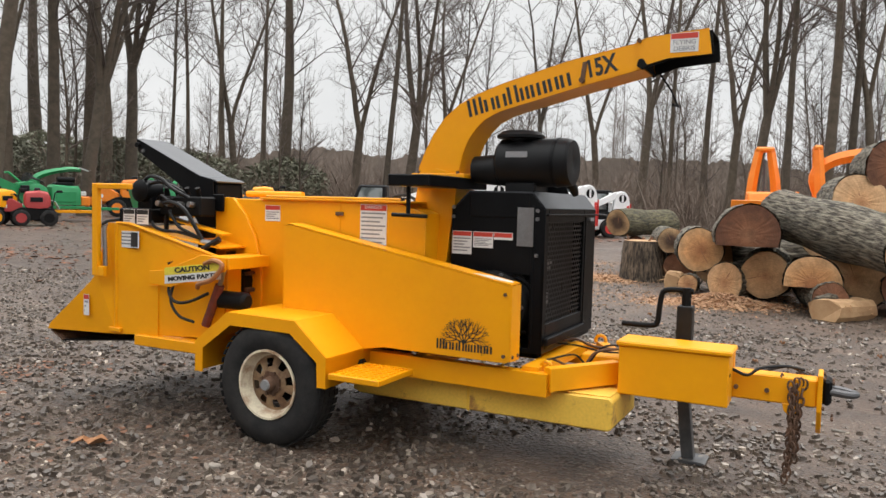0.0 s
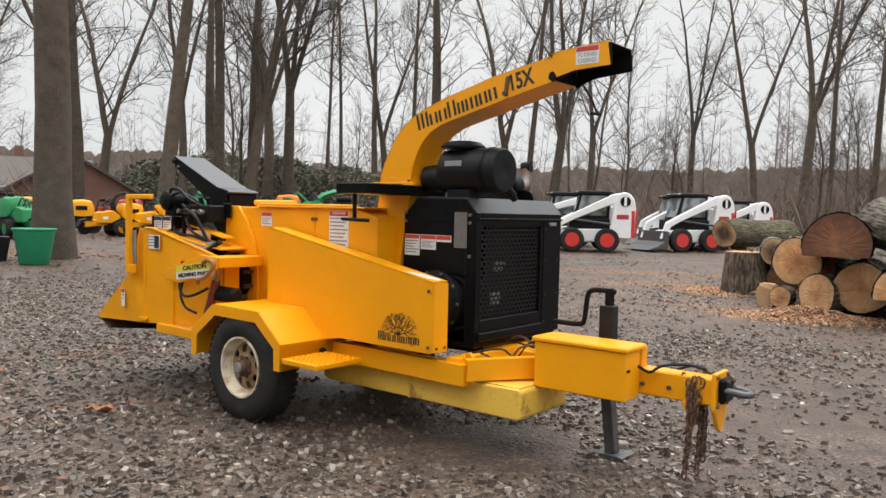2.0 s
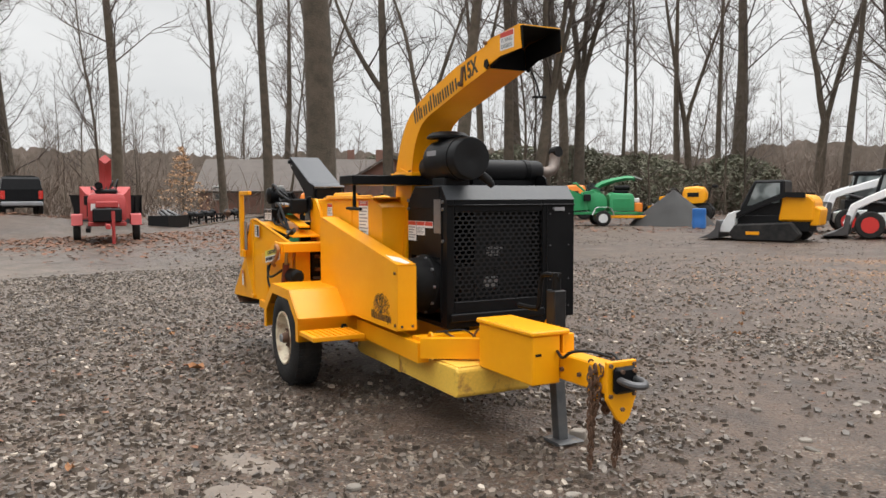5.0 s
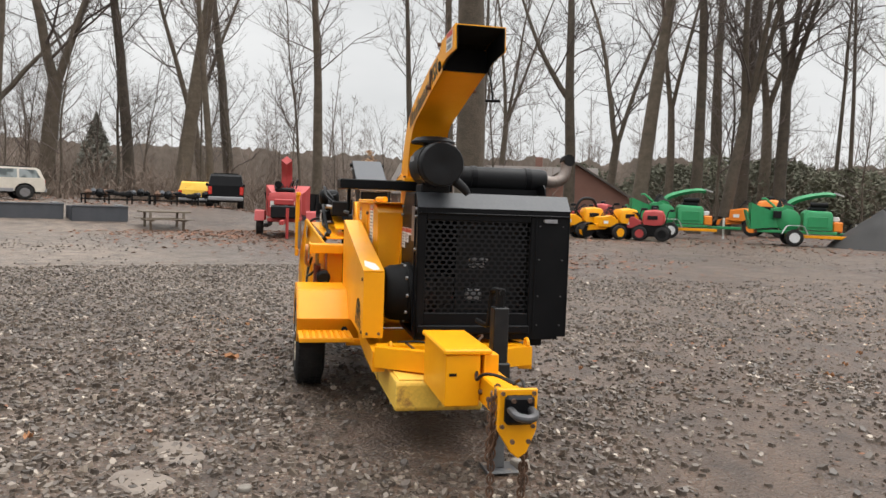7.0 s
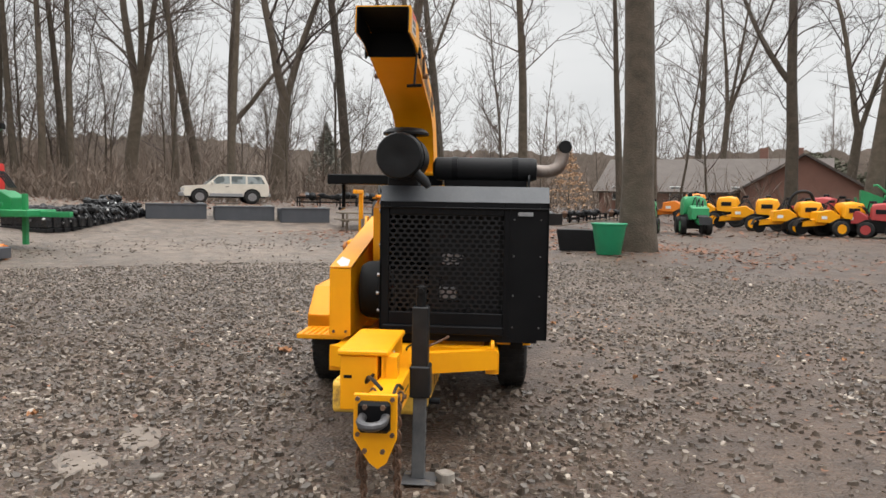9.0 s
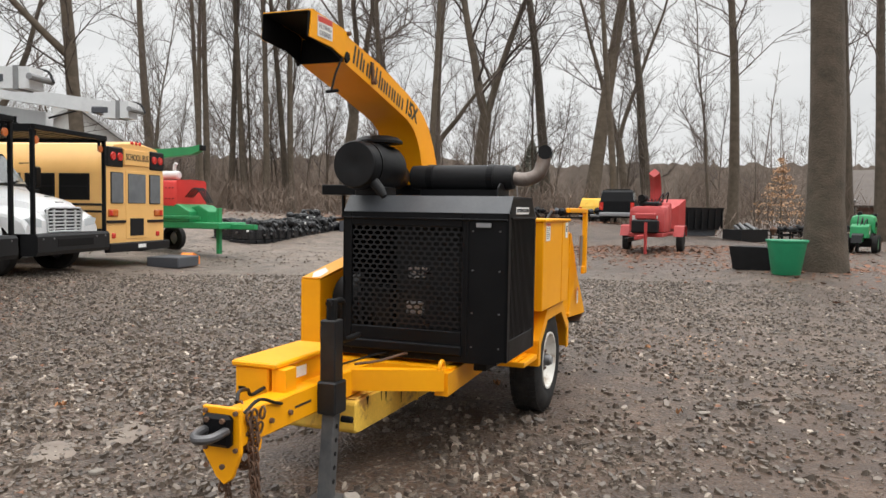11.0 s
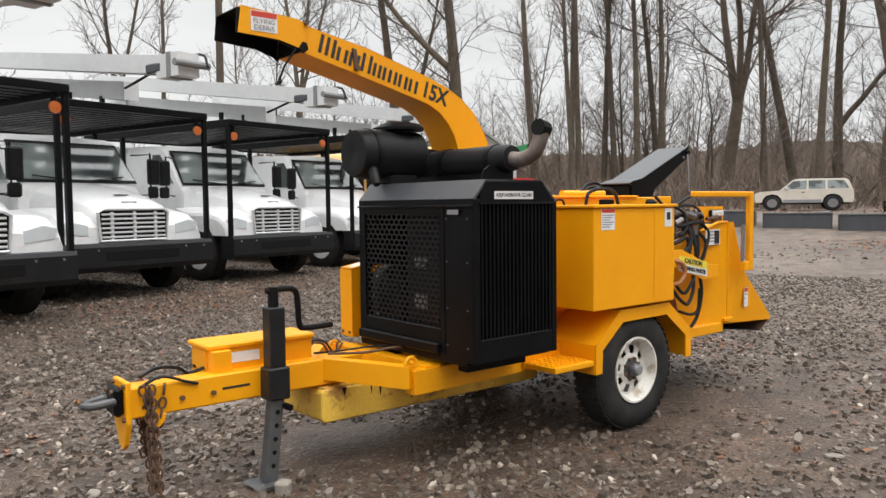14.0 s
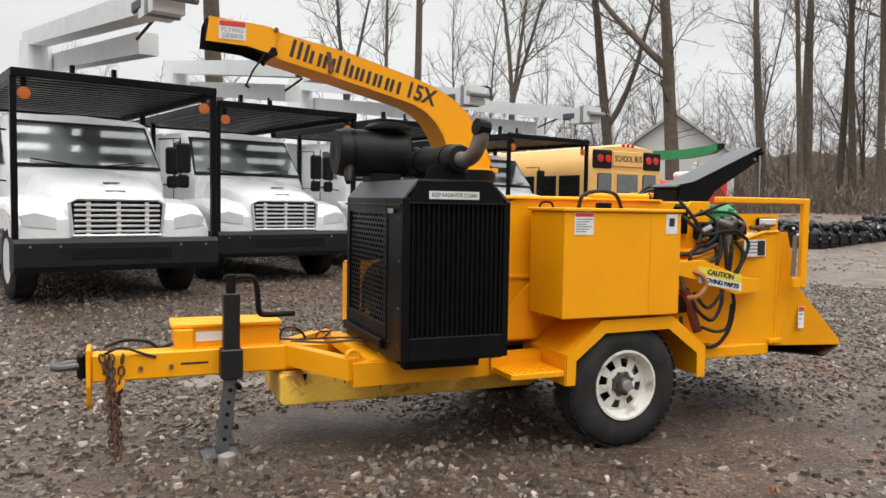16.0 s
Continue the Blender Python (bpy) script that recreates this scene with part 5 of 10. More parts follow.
# feed hopper: flared sides, floor tray and rear wings
HW = {"left": (-0.60, -0.74, -0.79), "right": (0.56, 0.70, 0.745)}
hopper = None
for side in ("left", "right"):
    ya, yb, yc = HW[side]
    k = 0.0 if side == "left" else 0.13  # the far side sits a little further forward
    bm = bmesh.new()
    A = [(-0.55, ya, 0.55), (-1.42 + k, yb, 0.52), (-1.42 + k, yb, 1.30), (-1.30 + k, yb + (0.015 if ya < 0 else -0.015), 1.30), (-0.62, ya, 1.10), (-0.55, ya, 1.02)]
    slab(A if side == "right" else A[::-1], 0.008, bm)
    if side == "left":
        hopper = part("feed_hopper", bm, YELLOW, CHIPPER, "flared yellow feed hopper with side panels")
    else:
        part("side_panel", bm, YELLOW, hopper)
    B = [(-1.42 + k, yb, 0.52), (-2.08 + 1.6 * k, yc, 0.50), (-2.06 + 1.6 * k, yc, 0.54), (-1.62 + k, yc, 0.88), (-1.56 + k, yc, 0.95), (-1.50 + k, yb, 1.30), (-1.42 + k, yb, 1.30)]
    part("wing_panel", slab(B if side == "right" else B[::-1], 0.008), YELLOW, hopper)
    part("fold_edge", rod((-1.42 + k, yb * 1.008, 0.52), (-1.42 + k, yb * 1.008, 1.30), 0.012, 6), YELLOW, hopper)
    part("top_edge", tube([(-1.42 + k, yb, 1.30), (-1.30 + k, yb, 1.30), (-0.62, ya, 1.10)], 0.012, 6), YELLOW, hopper)
    part("upright_rib", slab([(-1.14, yb * 0.97, 0.52), (-1.06, yb * 0.95, 0.52), (-1.06, yb * 0.95, 0.88), (-1.14, yb * 0.97, 0.88)], 0.05 if side == "right" else -0.05), YELLOW, hopper)
    part("lower_sill", box(-1.25, -0.55, min(ya * 0.9, yb), max(ya * 0.9, yb), 0.455, 0.53, 0.006), YELLOW, hopper)
    # control hoop: upright on the wing, arm running forward
    s = -1 if ya < 0 else 1
    yy = 0.83 * s
    zt = 1.575 if s < 0 else 1.53
    hb = part("control_hoop", box(-1.545 + k, -1.49 + k, yy - 0.02, yy + 0.02, 0.93, zt, 0.006), YELLOW, hopper, "yellow square-tube feed control bar")
    part("hoop_arm", box(-1.488 + k, -0.62 if s > 0 else -1.18, yy - 0.02, yy + 0.02, zt - 0.04, zt, 0.006), YELLOW, hb)
    part("hoop_link", box(-1.515 + k, -1.43 + k, yy - 0.015, yy + 0.015, 0.93, 1.0, 0.004), YELLOW, hb)
    part("damper_rod", rod((-1.46 + k, yy * 0.97, 1.0), (-1.47 + k, yy * 0.97, 1.28), 0.015, 8), STEEL, hb)
    sticker(hopper, side, -1.66 + 1.4 * k, yc + 0.01 * s, 0.71, 0.055, 0.15, 3, 0.035, label="narrow white warning sticker")
    bx = sticker(hopper, side, -1.30 + k * 1.6, yb * 0.99 + 0.006 * s, 1.19, 0.19, 0.115, 4, label="white and black pictogram sticker")
    part("pictogram", box(-1.28 + k * 1.6 if s < 0 else -1.385 + k * 1.6, -1.215 + k * 1.6 if s < 0 else -1.32 + k * 1.6, yb * 0.99 + 0.0095 * s - 0.0005, yb * 0.99 + 0.0095 * s + 0.0005, 1.14, 1.24, 0), LABEL_BLACK, bx)
    part("hinge_block", box(-1.47 + k, -1.36 + k, min(yb, yb + 0.03 * s), max(yb, yb + 0.03 * s), 0.535, 0.565, 0.004), YELLOW, hopper)
    # moving bracket with caution sign
    y0 = 0.73 * s
    br = part("roller_bracket", prism([(-1.10, 0.90), (-1.10, 0.985), (-0.95, 1.0), (-0.62, 1.12), (-0.42, 1.11), (-0.42, 1.02), (-0.62, 0.98), (-0.90, 0.885)], min(y0, y0 + 0.015 * s), max(y0, y0 + 0.015 * s), "y", 0.003), YELLOW, hopper, "yellow swinging roller bracket")
    part("bracket_arm", box(-0.62, -0.40, min(0.33 * s, y0), max(0.33 * s, y0), 1.03, 1.11, 0.005), YELLOW, br)
    bsx, hw = (-0.70, 0.25) if s < 0 else (-0.76, 0.18)
    sg = part("caution_sign", prism([(bsx - hw, 0.905), (bsx - hw, 1.015), (bsx + hw, 1.08), (bsx + hw, 0.97)], y0 + 0.016 * s - 0.0005, y0 + 0.018 * s, "y"), LABEL, br, "caution moving parts sign, yellow over white")
    part("yellow_band", prism([(bsx - hw, 0.962), (bsx - hw, 1.015), (bsx + hw, 1.08), (bsx + hw, 1.027)], y0 + 0.0185 * s - 0.0005, y0 + 0.0195 * s, "y"), LABEL_YELLOW, sg)
    tl = math.degrees(math.atan2(0.065, 2 * hw)) * -s
    lettering("CAUTION", 0.045, LABEL_BLACK, sg, facing(bsx, y0 + 0.020 * s, 1.021, side) @ pose(0, 0, 0, 0, 0, tl), "sign_text", width=1.25 * hw, bold=0.002)
    lettering("MOVING PARTS", 0.04, LABEL_BLACK, sg, facing(bsx, y0 + 0.020 * s, 0.966, side) @ pose(0, 0, 0, 0, 0, tl), "sign_text", width=1.75 * hw, bold=0.0015)
    part("ram", rod((-0.66, 0.66 * s, 0.64), (-0.53, 0.67 * s, 0.92), 0.032, 10), RAM_RED, br, "rusty hydraulic ram")
    part("ram_rod", rod((-0.53, 0.67 * s, 0.92), (-0.48, 0.675 * s, 1.04), 0.016, 8), STEEL, br)
    part("pivot_motor", turned([(-0.13, 0.04), (-0.11, 0.06), (0.11, 0.06), (0.13, 0.04)], (-0.46, 0.62 * s, 0.82), "x", 16), DARK, br, "", True)
# tray floor with a dark worn underside, roller mouth behind it
bm = slab([(-2.08, -0.79, 0.495), (-1.87, 0.745, 0.495), (-1.28, 0.70, 0.515), (-0.60, 0.45, 0.56), (-0.60, -0.45, 0.56), (-1.40, -0.74, 0.515)], -0.006)
part("floor_tray", bm, YELLOW, hopper)
part("tray_underside", slab([(-2.07, -0.78, 0.49), (-1.86, 0.735, 0.49), (-1.74, 0.73, 0.425), (-1.95, -0.77, 0.425)], 0.01), RUST, hopper, "rusty folded tray edge")
part("tray_underside", slab([(-1.95, -0.77, 0.425), (-1.74, 0.73, 0.425), (-1.2, 0.6, 0.48), (-1.2, -0.6, 0.48)], 0.01), DARK, hopper)
part("hopper_roof", slab([(-1.35, -0.70, 1.28), (-1.35, 0.66, 1.28), (-0.62, 0.55, 1.16), (-0.62, -0.58, 1.16)], 0.01), YELLOW, hopper)
rl = part("feed_roller", turned([(-0.42, 0.17), (0.38, 0.17)], (-0.72, 0, 0.92), "y", 20), DARK, hopper, "dark ridged feed roller")
bm = bmesh.new()
for k in range(10):
    a = 2 * math.pi * k / 10
    box(-0.012, 0.012, -0.40, 0.36, 0.165, 0.20, 0, bm)
    bmesh.ops.rotate(bm, verts=bm.verts[-8:], cent=(0, 0, 0), matrix=Matrix.Rotation(a, 3, "Y"))
bm.transform(pose(-0.72, 0, 0.92))
part("roller_bars", bm, RUST, rl)
part("feed_throat", box(-0.98, -0.91, -0.42, 0.40, 0.56, 1.28, 0.006), DARK, hopper)
part("throat_cheek", box(-0.98, -0.55, -0.58, -0.44, 0.56, 1.08, 0.006), YELLOW, hopper)
part("throat_cheek", box(-0.98, -0.55, 0.42, 0.54, 0.56, 1.08, 0.006), YELLOW, hopper)

# hydraulic valve bank on the near side: stickered block, motor, spools and a few long hoses
hy = part("valve_block", box(-1.57, -1.25, -0.60, -0.44, 1.30, 1.405, 0.01), BLACK, CHIPPER, "black hydraulic valve bank with two stickers")
for x in (-1.46, -1.325):
    sticker(hy, "left", x, -0.601, 1.345, 0.115, 0.105, 3, 0.035, label="white and black instruction sticker", band_mat=LABEL_BLACK)
part("motor_body", turned([(-0.10, 0.05), (-0.08, 0.08), (0.07, 0.08), (0.09, 0.055)], (-1.36, -0.52, 1.53), "y", 18), BLACK, hy, "", True)
part("motor_mount", box(-1.43, -1.29, -0.56, -0.46, 1.40, 1.50, 0.01), BLACK, hy)
part("spool_bank", box(-1.25, -0.86, -0.52, -0.36, 1.36, 1.50, 0.012), DARK, hy, "row of grimy spool valves")
part("mount_plate", slab([(-1.21, -0.50, 1.335), (-0.68, -0.50, 1.235), (-0.68, -0.40, 1.235), (-1.21, -0.40, 1.335)], 0.012), YELLOW, hy)
part("post", box(-1.14, -1.12, -0.58, -0.55, 1.21, 1.36, 0.002), BLACK, hy)
for k in range(4):
    x = -1.22 + 0.1 * k
    part("spool", rod((x, -0.46, 1.48), (x + 0.015, -0.5, 1.56), 0.018, 8), DARK, hy)
    part("fitting", rod((x, -0.52, 1.44), (x, -0.57, 1.445), 0.02, 8), STEEL, hy)
part("bolt_plate", box(-0.90, -0.80, -0.36, -0.34, 1.40, 1.52, 0.004), BLACK, hy)


def hoses(parent, runs, mat):
    """Hoses through given points; each run carries its radius first."""
    for rad, pts in runs:
        part("hydraulic_hose", tube(bent(pts, 6), rad, 7), mat, parent)


hoses(hy, ((0.013, [(-1.36, -0.55, 1.61), (-1.27, -0.58, 1.635), (-1.16, -0.58, 1.615), (-1.07, -0.57, 1.55), (-0.96, -0.5, 1.48)]),
           (0.012, [(-1.31, -0.56, 1.58), (-1.20, -0.56, 1.595), (-1.09, -0.54, 1.565), (-1.0, -0.48, 1.5)]),
           (0.014, [(-1.14, -0.58, 1.45), (-1.04, -0.60, 1.455), (-0.94, -0.60, 1.42), (-0.87, -0.59, 1.34), (-0.78, -0.56, 1.18)]),
           (0.012, [(-1.10, -0.56, 1.40), (-1.07, -0.58, 1.37), (-1.0, -0.58, 1.29), (-0.91, -0.57, 1.25), (-0.80, -0.54, 1.20)]),
           (0.011, [(-1.26, -0.58, 1.32), (-1.22, -0.59, 1.28), (-1.12, -0.59, 1.255), (-1.0, -0.58, 1.25), (-0.82, -0.55, 1.21)]),
           (0.012, [(-1.57, -0.58, 1.32), (-1.63, -0.66, 1.30), (-1.64, -0.72, 1.24), (-1.59, -0.76, 1.17)]),
           (0.010, [(-1.30, -0.5, 1.46), (-1.22, -0.53, 1.50), (-1.15, -0.53, 1.47), (-1.08, -0.5, 1.50)]),
           (0.011, [(-0.92, -0.70, 0.96), (-0.93, -0.73, 0.86), (-0.86, -0.74, 0.79), (-0.74, -0.73, 0.80), (-0.62, -0.68, 0.86)]),
           (0.010, [(-0.90, -0.70, 0.95), (-0.90, -0.74, 0.80), (-0.82, -0.745, 0.70), (-0.70, -0.73, 0.665)])), HOSE)
part("sleeve_hose", tube([(-0.64, -0.56, 1.215), (-0.78, -0.60, 1.13), (-1.00, -0.66, 1.035)], 0.022, 8), HOSE, hy, "thick sleeved hose")
part("hose_end", rod((-0.70, -0.57, 1.19), (-0.78, -0.58, 1.19), 0.02, 8), STEEL, hy)
hoses(hy, ((0.016, [(-0.60, -0.74, 1.06), (-0.50, -0.765, 1.09), (-0.42, -0.77, 1.06), (-0.50, -0.77, 0.97), (-0.62, -0.765, 0.93), (-0.66, -0.74, 0.90)]),), HOSE_TAN)

# tangle of hoses on the far side
hf = part("valve_far", box(-1.10, -0.76, 0.44, 0.60, 1.24, 1.36, 0.012), DARK, CHIPPER, "dark valve block with a tangle of hoses")
part("motor_body", turned([(-0.12, 0.04), (-0.10, 0.06), (0.10, 0.06), (0.12, 0.04)], (-0.94, 0.60, 1.335), "x", 16), DARK_STEEL, hf, "", True)
part("pressure_filter", turned([(1.28, 0.05), (1.46, 0.05), (1.48, 0.03)], (-0.66, 0.45, 0), "z", 16), BLACK, hf, "", True)
for p, q in (((-0.80, 0.66, 1.37), (-0.90, 0.67, 1.345)), ((-0.70, 0.64, 1.30), (-0.75, 0.66, 1.33)), ((-0.86, 0.69, 1.22), (-0.86, 0.70, 1.28))):
    part("fitting", rod(p, q, 0.022, 8), STEEL, hf)
part("valve_lever", rod((-1.10, 0.64, 1.325), (-1.19, 0.66, 1.33), 0.014, 8), RUST, hf)
part("red_valve", turned([(-0.03, 0.03), (0.0, 0.04), (0.03, 0.03)], (-1.19, 0.67, 1.32), "y", 10), RUST, hf)
lh = part("lamp_plate", prism([(-0.96, 1.30), (-0.96, 1.42), (-1.38, 1.42), (-1.38, 1.30)], 0.60, 0.61), YELLOW, hf)
part("lamp_housing", box(-1.34, -1.17, 0.61, 0.635, 1.335, 1.395, 0.012), BLACK, lh)
part("work_lamp", box(-1.33, -1.18, 0.635, 0.65, 1.345, 1.388, 0.012), LAMP_LENS, lh, "clear rectangular work lamp")
hoses(hf, ((0.013, [(-0.54, 0.58, 1.42), (-0.61, 0.64, 1.34), (-0.69, 0.67, 1.28), (-0.82, 0.69, 1.30), (-0.94, 0.69, 1.30), (-1.03, 0.70, 1.22), (-0.97, 0.71, 1.09), (-0.89, 0.71, 1.0)]),
           (0.012, [(-0.92, 0.62, 1.50), (-0.80, 0.62, 1.46), (-0.69, 0.62, 1.42), (-0.60, 0.58, 1.38)]),
           (0.010, [(-0.64, 0.6, 1.40), (-0.80, 0.63, 1.43), (-0.94, 0.64, 1.42), (-1.04, 0.64, 1.36), (-1.06, 0.64, 1.28)]),
           (0.014, [(-0.46, 0.60, 1.14), (-0.62, 0.68, 1.16), (-0.74, 0.70, 1.20), (-0.75, 0.71, 1.13), (-0.64, 0.71, 1.08), (-0.56, 0.69, 1.10), (-0.60, 0.67, 1.18), (-0.80, 0.66, 1.24)]),
           (0.014, [(-0.80, 0.68, 1.28), (-0.79, 0.71, 1.18), (-0.75, 0.72, 1.08), (-0.75, 0.72, 0.98)]),
           (0.015, [(-0.84, 0.68, 1.27), (-0.83, 0.72, 1.14), (-0.83, 0.73, 1.0)]),
           (0.014, [(-0.90, 0.68, 1.26), (-0.88, 0.71, 1.15), (-0.85, 0.72, 1.0)]),
           (0.013, [(-0.95, 0.66, 1.24), (-0.98, 0.71, 1.16), (-0.94, 0.72, 1.06), (-0.89, 0.72, 0.98)]),
           (0.013, [(-0.58, 0.68, 0.86), (-0.62, 0.72, 0.77), (-0.72, 0.73, 0.72), (-0.79, 0.73, 0.82), (-0.80, 0.72, 0.92)]),
           (0.012, [(-0.60, 0.68, 0.90), (-0.68, 0.72, 0.80), (-0.76, 0.73, 0.86), (-0.82, 0.72, 0.93)]),
           (0.013, [(-0.52, 0.66, 0.74), (-0.51, 0.70, 0.64), (-0.58, 0.72, 0.58), (-0.73, 0.73, 0.54), (-0.85, 0.73, 0.63), (-0.90, 0.73, 0.80), (-0.88, 0.72, 0.94)]),
           (0.011, [(-0.66, 0.70, 0.67), (-0.76, 0.73, 0.64), (-0.85, 0.73, 0.67), (-0.89, 0.72, 0.82)]),
           (0.012, [(-0.56, 0.56, 1.50), (-0.62, 0.62, 1.40), (-0.66, 0.66, 1.30), (-0.62, 0.68, 1.22)]),
           (0.011, [(-0.70, 0.60, 1.44), (-0.78, 0.66, 1.37), (-0.76, 0.69, 1.27), (-0.68, 0.69, 1.21)])), HOSE)
hoses(hf, ((0.016, [(-0.50, 0.70, 1.05), (-0.58, 0.765, 1.03), (-0.62, 0.77, 0.96), (-0.57, 0.765, 0.89), (-0.52, 0.72, 0.87)]),), HOSE_TAN)
rnd = random.Random(21)
for k in range(8):
    p = Vector((-1.05 + 0.4 * rnd.random(), 0.60 + 0.06 * rnd.random(), 1.24 + 0.14 * rnd.random()))
    part("fitting", rod(p, p + Vector((0.03 * (rnd.random() - .5), 0.04, 0.02)), 0.013, 6), STEEL if k % 3 else DARK, hf)
for pts in ([(1.60, -0.25, 0.60), (1.72, -0.10, 0.62), (1.78, -0.02, 0.56), (1.86, 0.0, 0.66), (1.96, 0.02, 0.68), (1.99, 0.03, 0.62)],
            [(1.45, 0.2, 0.62), (1.65, 0.16, 0.63), (1.85, 0.10, 0.62), (2.0, 0.11, 0.63)]):
    part("cable", tube(bent(pts, 6), 0.006, 6), HOSE, CHIPPER)
for pts in ([(1.50, 0.30, 0.62), (1.60, 0.32, 0.64), (1.75, 0.24, 0.62), (1.95, 0.18, 0.63)], [(1.62, -0.20, 0.60), (1.76, -0.1, 0.54), (1.84, -0.06, 0.64), (1.98, -0.01, 0.67)]):
    part("cable", tube(bent(pts, 6), 0.008, 6), RUST, CHIPPER, "red-brown cable")

# ---- woods round the yard ----
def branch_mesh(seed, height, radius, form):
    """Lists for a bare tree, x to its right as seen from the yard: (trunk verts, faces), (crown verts, faces)."""
    rnd = random.Random(seed)
    tv, tf, cv, cf = [], [], [], []

    def limb(vs, fs, pts, rads, sides):
        base = len(vs)
        n = len(pts)
        d = (pts[-1] - pts[0]).normalized()
        u = d.cross(Vector((0.31, 0.77, 0.1)) if abs(d.z) > 0.8 else Vector((0, 0, 1))).normalized()
        w = d.cross(u)
        for p, r in zip(pts, rads):
            for k in range(sides):
                a = 6.2832 * k / sides
                q = p + u * (r * math.cos(a)) + w * (r * math.sin(a))
                vs.append((q.x, q.y, q.z))
        for i in range(n - 1):
            for k in range(sides):
                k2 = (k + 1) % sides
                fs.append((base + i * sides + k, base + i * sides + k2, base + (i + 1) * sides + k2, base + (i + 1) * sides + k))

    def way(p, d, length, segs, wob, lift=0.0):
        pts = [p.copy()]
        for _ in range(segs):
            d = (d + Vector((rnd.gauss(0, wob), rnd.gauss(0, wob), rnd.gauss(0, wob) + lift))).normalized()
            pts.append(pts[-1] + d * (length / segs))
        return pts, d

    def along(pts, t):
        m = len(pts) - 1
        i = min(m - 1, int(t * m))
        return pts[i].lerp(pts[i + 1], t * m - i), (pts[i + 1] - pts[i]).normalized()

    def twigs(p, d, length, r, level):
        segs = (1, 2, 3, 4)[level]
        pts, _ = way(p, d, length, segs, 0.16, 0.045)
        if level:
            limb(cv, cf, pts, [max(0.0035, r * (1 - 0.8 * q / segs)) for q in range(segs + 1)], 3)
        else:
            w = d.cross(Vector((rnd.gauss(0, 1), rnd.gauss(0, 1), rnd.gauss(0, 1)))).normalized() * max(0.004, r)
            b = len(cv)
            cv.extend(tuple(q) for q in (pts[0] - w, pts[0] + w, pts[1]))
            cf.append((b, b + 1, b + 2))
        if level:
            for k in range((0, 4, 5, 6)[level]):
                q, e = along(pts, 0.22 + 0.76 * (k + rnd.random()) / (0, 4, 5, 6)[level])
                side = Vector((rnd.gauss(0, 1), rnd.gauss(0, 1), rnd.gauss(0.25, 0.6))).normalized()
                twigs(q, (e * 0.75 + side * 0.8).normalized(), length * (0.32 + 0.22 * rnd.random()), r * 0.46, level - 1)

    def leader(pts, rads, sides, first, count, reach):
        limb(tv, tf, pts, rads, sides)
        for k in range(count):
            t = first + (0.97 - first) * (k + rnd.random()) / count
            p, e = along(pts, t)
            a = rnd.random() * 6.283
            out_ = Vector((math.cos(a), math.sin(a), 0.1 + 0.5 * rnd.random()))
            d = (out_.normalized() * (1.0 - 0.35 * t) + e * (0.35 + 0.5 * rnd.random())).normalized()
            L = reach * (0.5 + 0.9 * rnd.random()) * (1.15 - 0.6 * t)
            r = rads[0] * (1 - 0.75 * t)
            twigs(p, d, L, min(r * 0.55, 0.014 * L + 0.003), 2 if L < (1.0 if form == "young" else 0.75) * reach else 3)

    segs = 14
    if form == "young":
        pts, _ = way(Vector((0, 0, -0.3)), Vector((rnd.gauss(0, 0.05), rnd.gauss(0, 0.05), 1)).normalized(), height, segs, 0.05)
        leader(pts, [radius * (1 - 0.9 * i / segs) for i in range(segs + 1)], 6, 0.2, 24, height * 0.24)
        return (tv, tf), (cv, cf)
    fork = {"straight": 1.0, "vee": 0.27 + 0.10 * rnd.random(), "wye": 0.34, "elbow": 0.24, "crook": 0.5}[form]
    pts, d = way(Vector((0, 0, -0.4)), Vector((rnd.gauss(0, 0.012), rnd.gauss(0, 0.012), 1)).normalized(), height * 0.95, segs, 0.02)
    rads = [radius * (1.0 - 0.78 * (i / segs) ** 0.95) for i in range(segs + 1)]
    rads[0] *= 1.3
    if form == "vee":
        m = max(3, round(fork * segs))
        limb(tv, tf, pts[:m + 1], rads[:m + 1], 12)
        for s in (-1, 1) if seed % 3 else (-1, 0.25, 1):
            lean = Vector((s * (0.13 + 0.10 * rnd.random()), rnd.gauss(0, 0.06), 1)).normalized()
            q, _ = way(pts[m] - Vector((0, 0, 0.25)), lean, height * (1 - fork), segs - m, 0.035, 0.02)
            f = 0.80 if s < 0 else 0.66
            leader(q, [rads[m] * f * (1 - 0.85 * i / (segs - m)) for i in range(segs - m + 1)], 9, 0.06, 17, height * 0.16)
    else:
        leader(pts, rads, 12, 0.26 if form != "straight" else 0.36, 26, height * 0.15)
        if form != "straight":
            s = {"wye": -1, "elbow": 1, "crook": -1}[form]
            p, _ = along(pts, fork)
            q, _ = way(p - Vector((s * 0.1, 0, 0.2)), Vector((s * 0.62, rnd.gauss(0, 0.1), 0.8)).normalized(), height * 0.42, 8, 0.05, 0.06)
            leader(q, [rads[round(fork * segs)] * f for f in (0.72, 0.66, 0.58, 0.5, 0.42, 0.34, 0.25, 0.17, 0.08)], 8, 0.15, 14, height * 0.13)
    # a few dead snags low on the bole
    for _ in range(rnd.choice((1, 2, 3))):
        p, _ = along(pts, 0.14 + 0.14 * rnd.random())
        a = rnd.random() * 6.283
        twigs(p, Vector((math.cos(a), math.sin(a), 0.25)).normalized(), 0.8 + 1.8 * rnd.random(), 0.025, 2)
    return (tv, tf), (cv, cf)


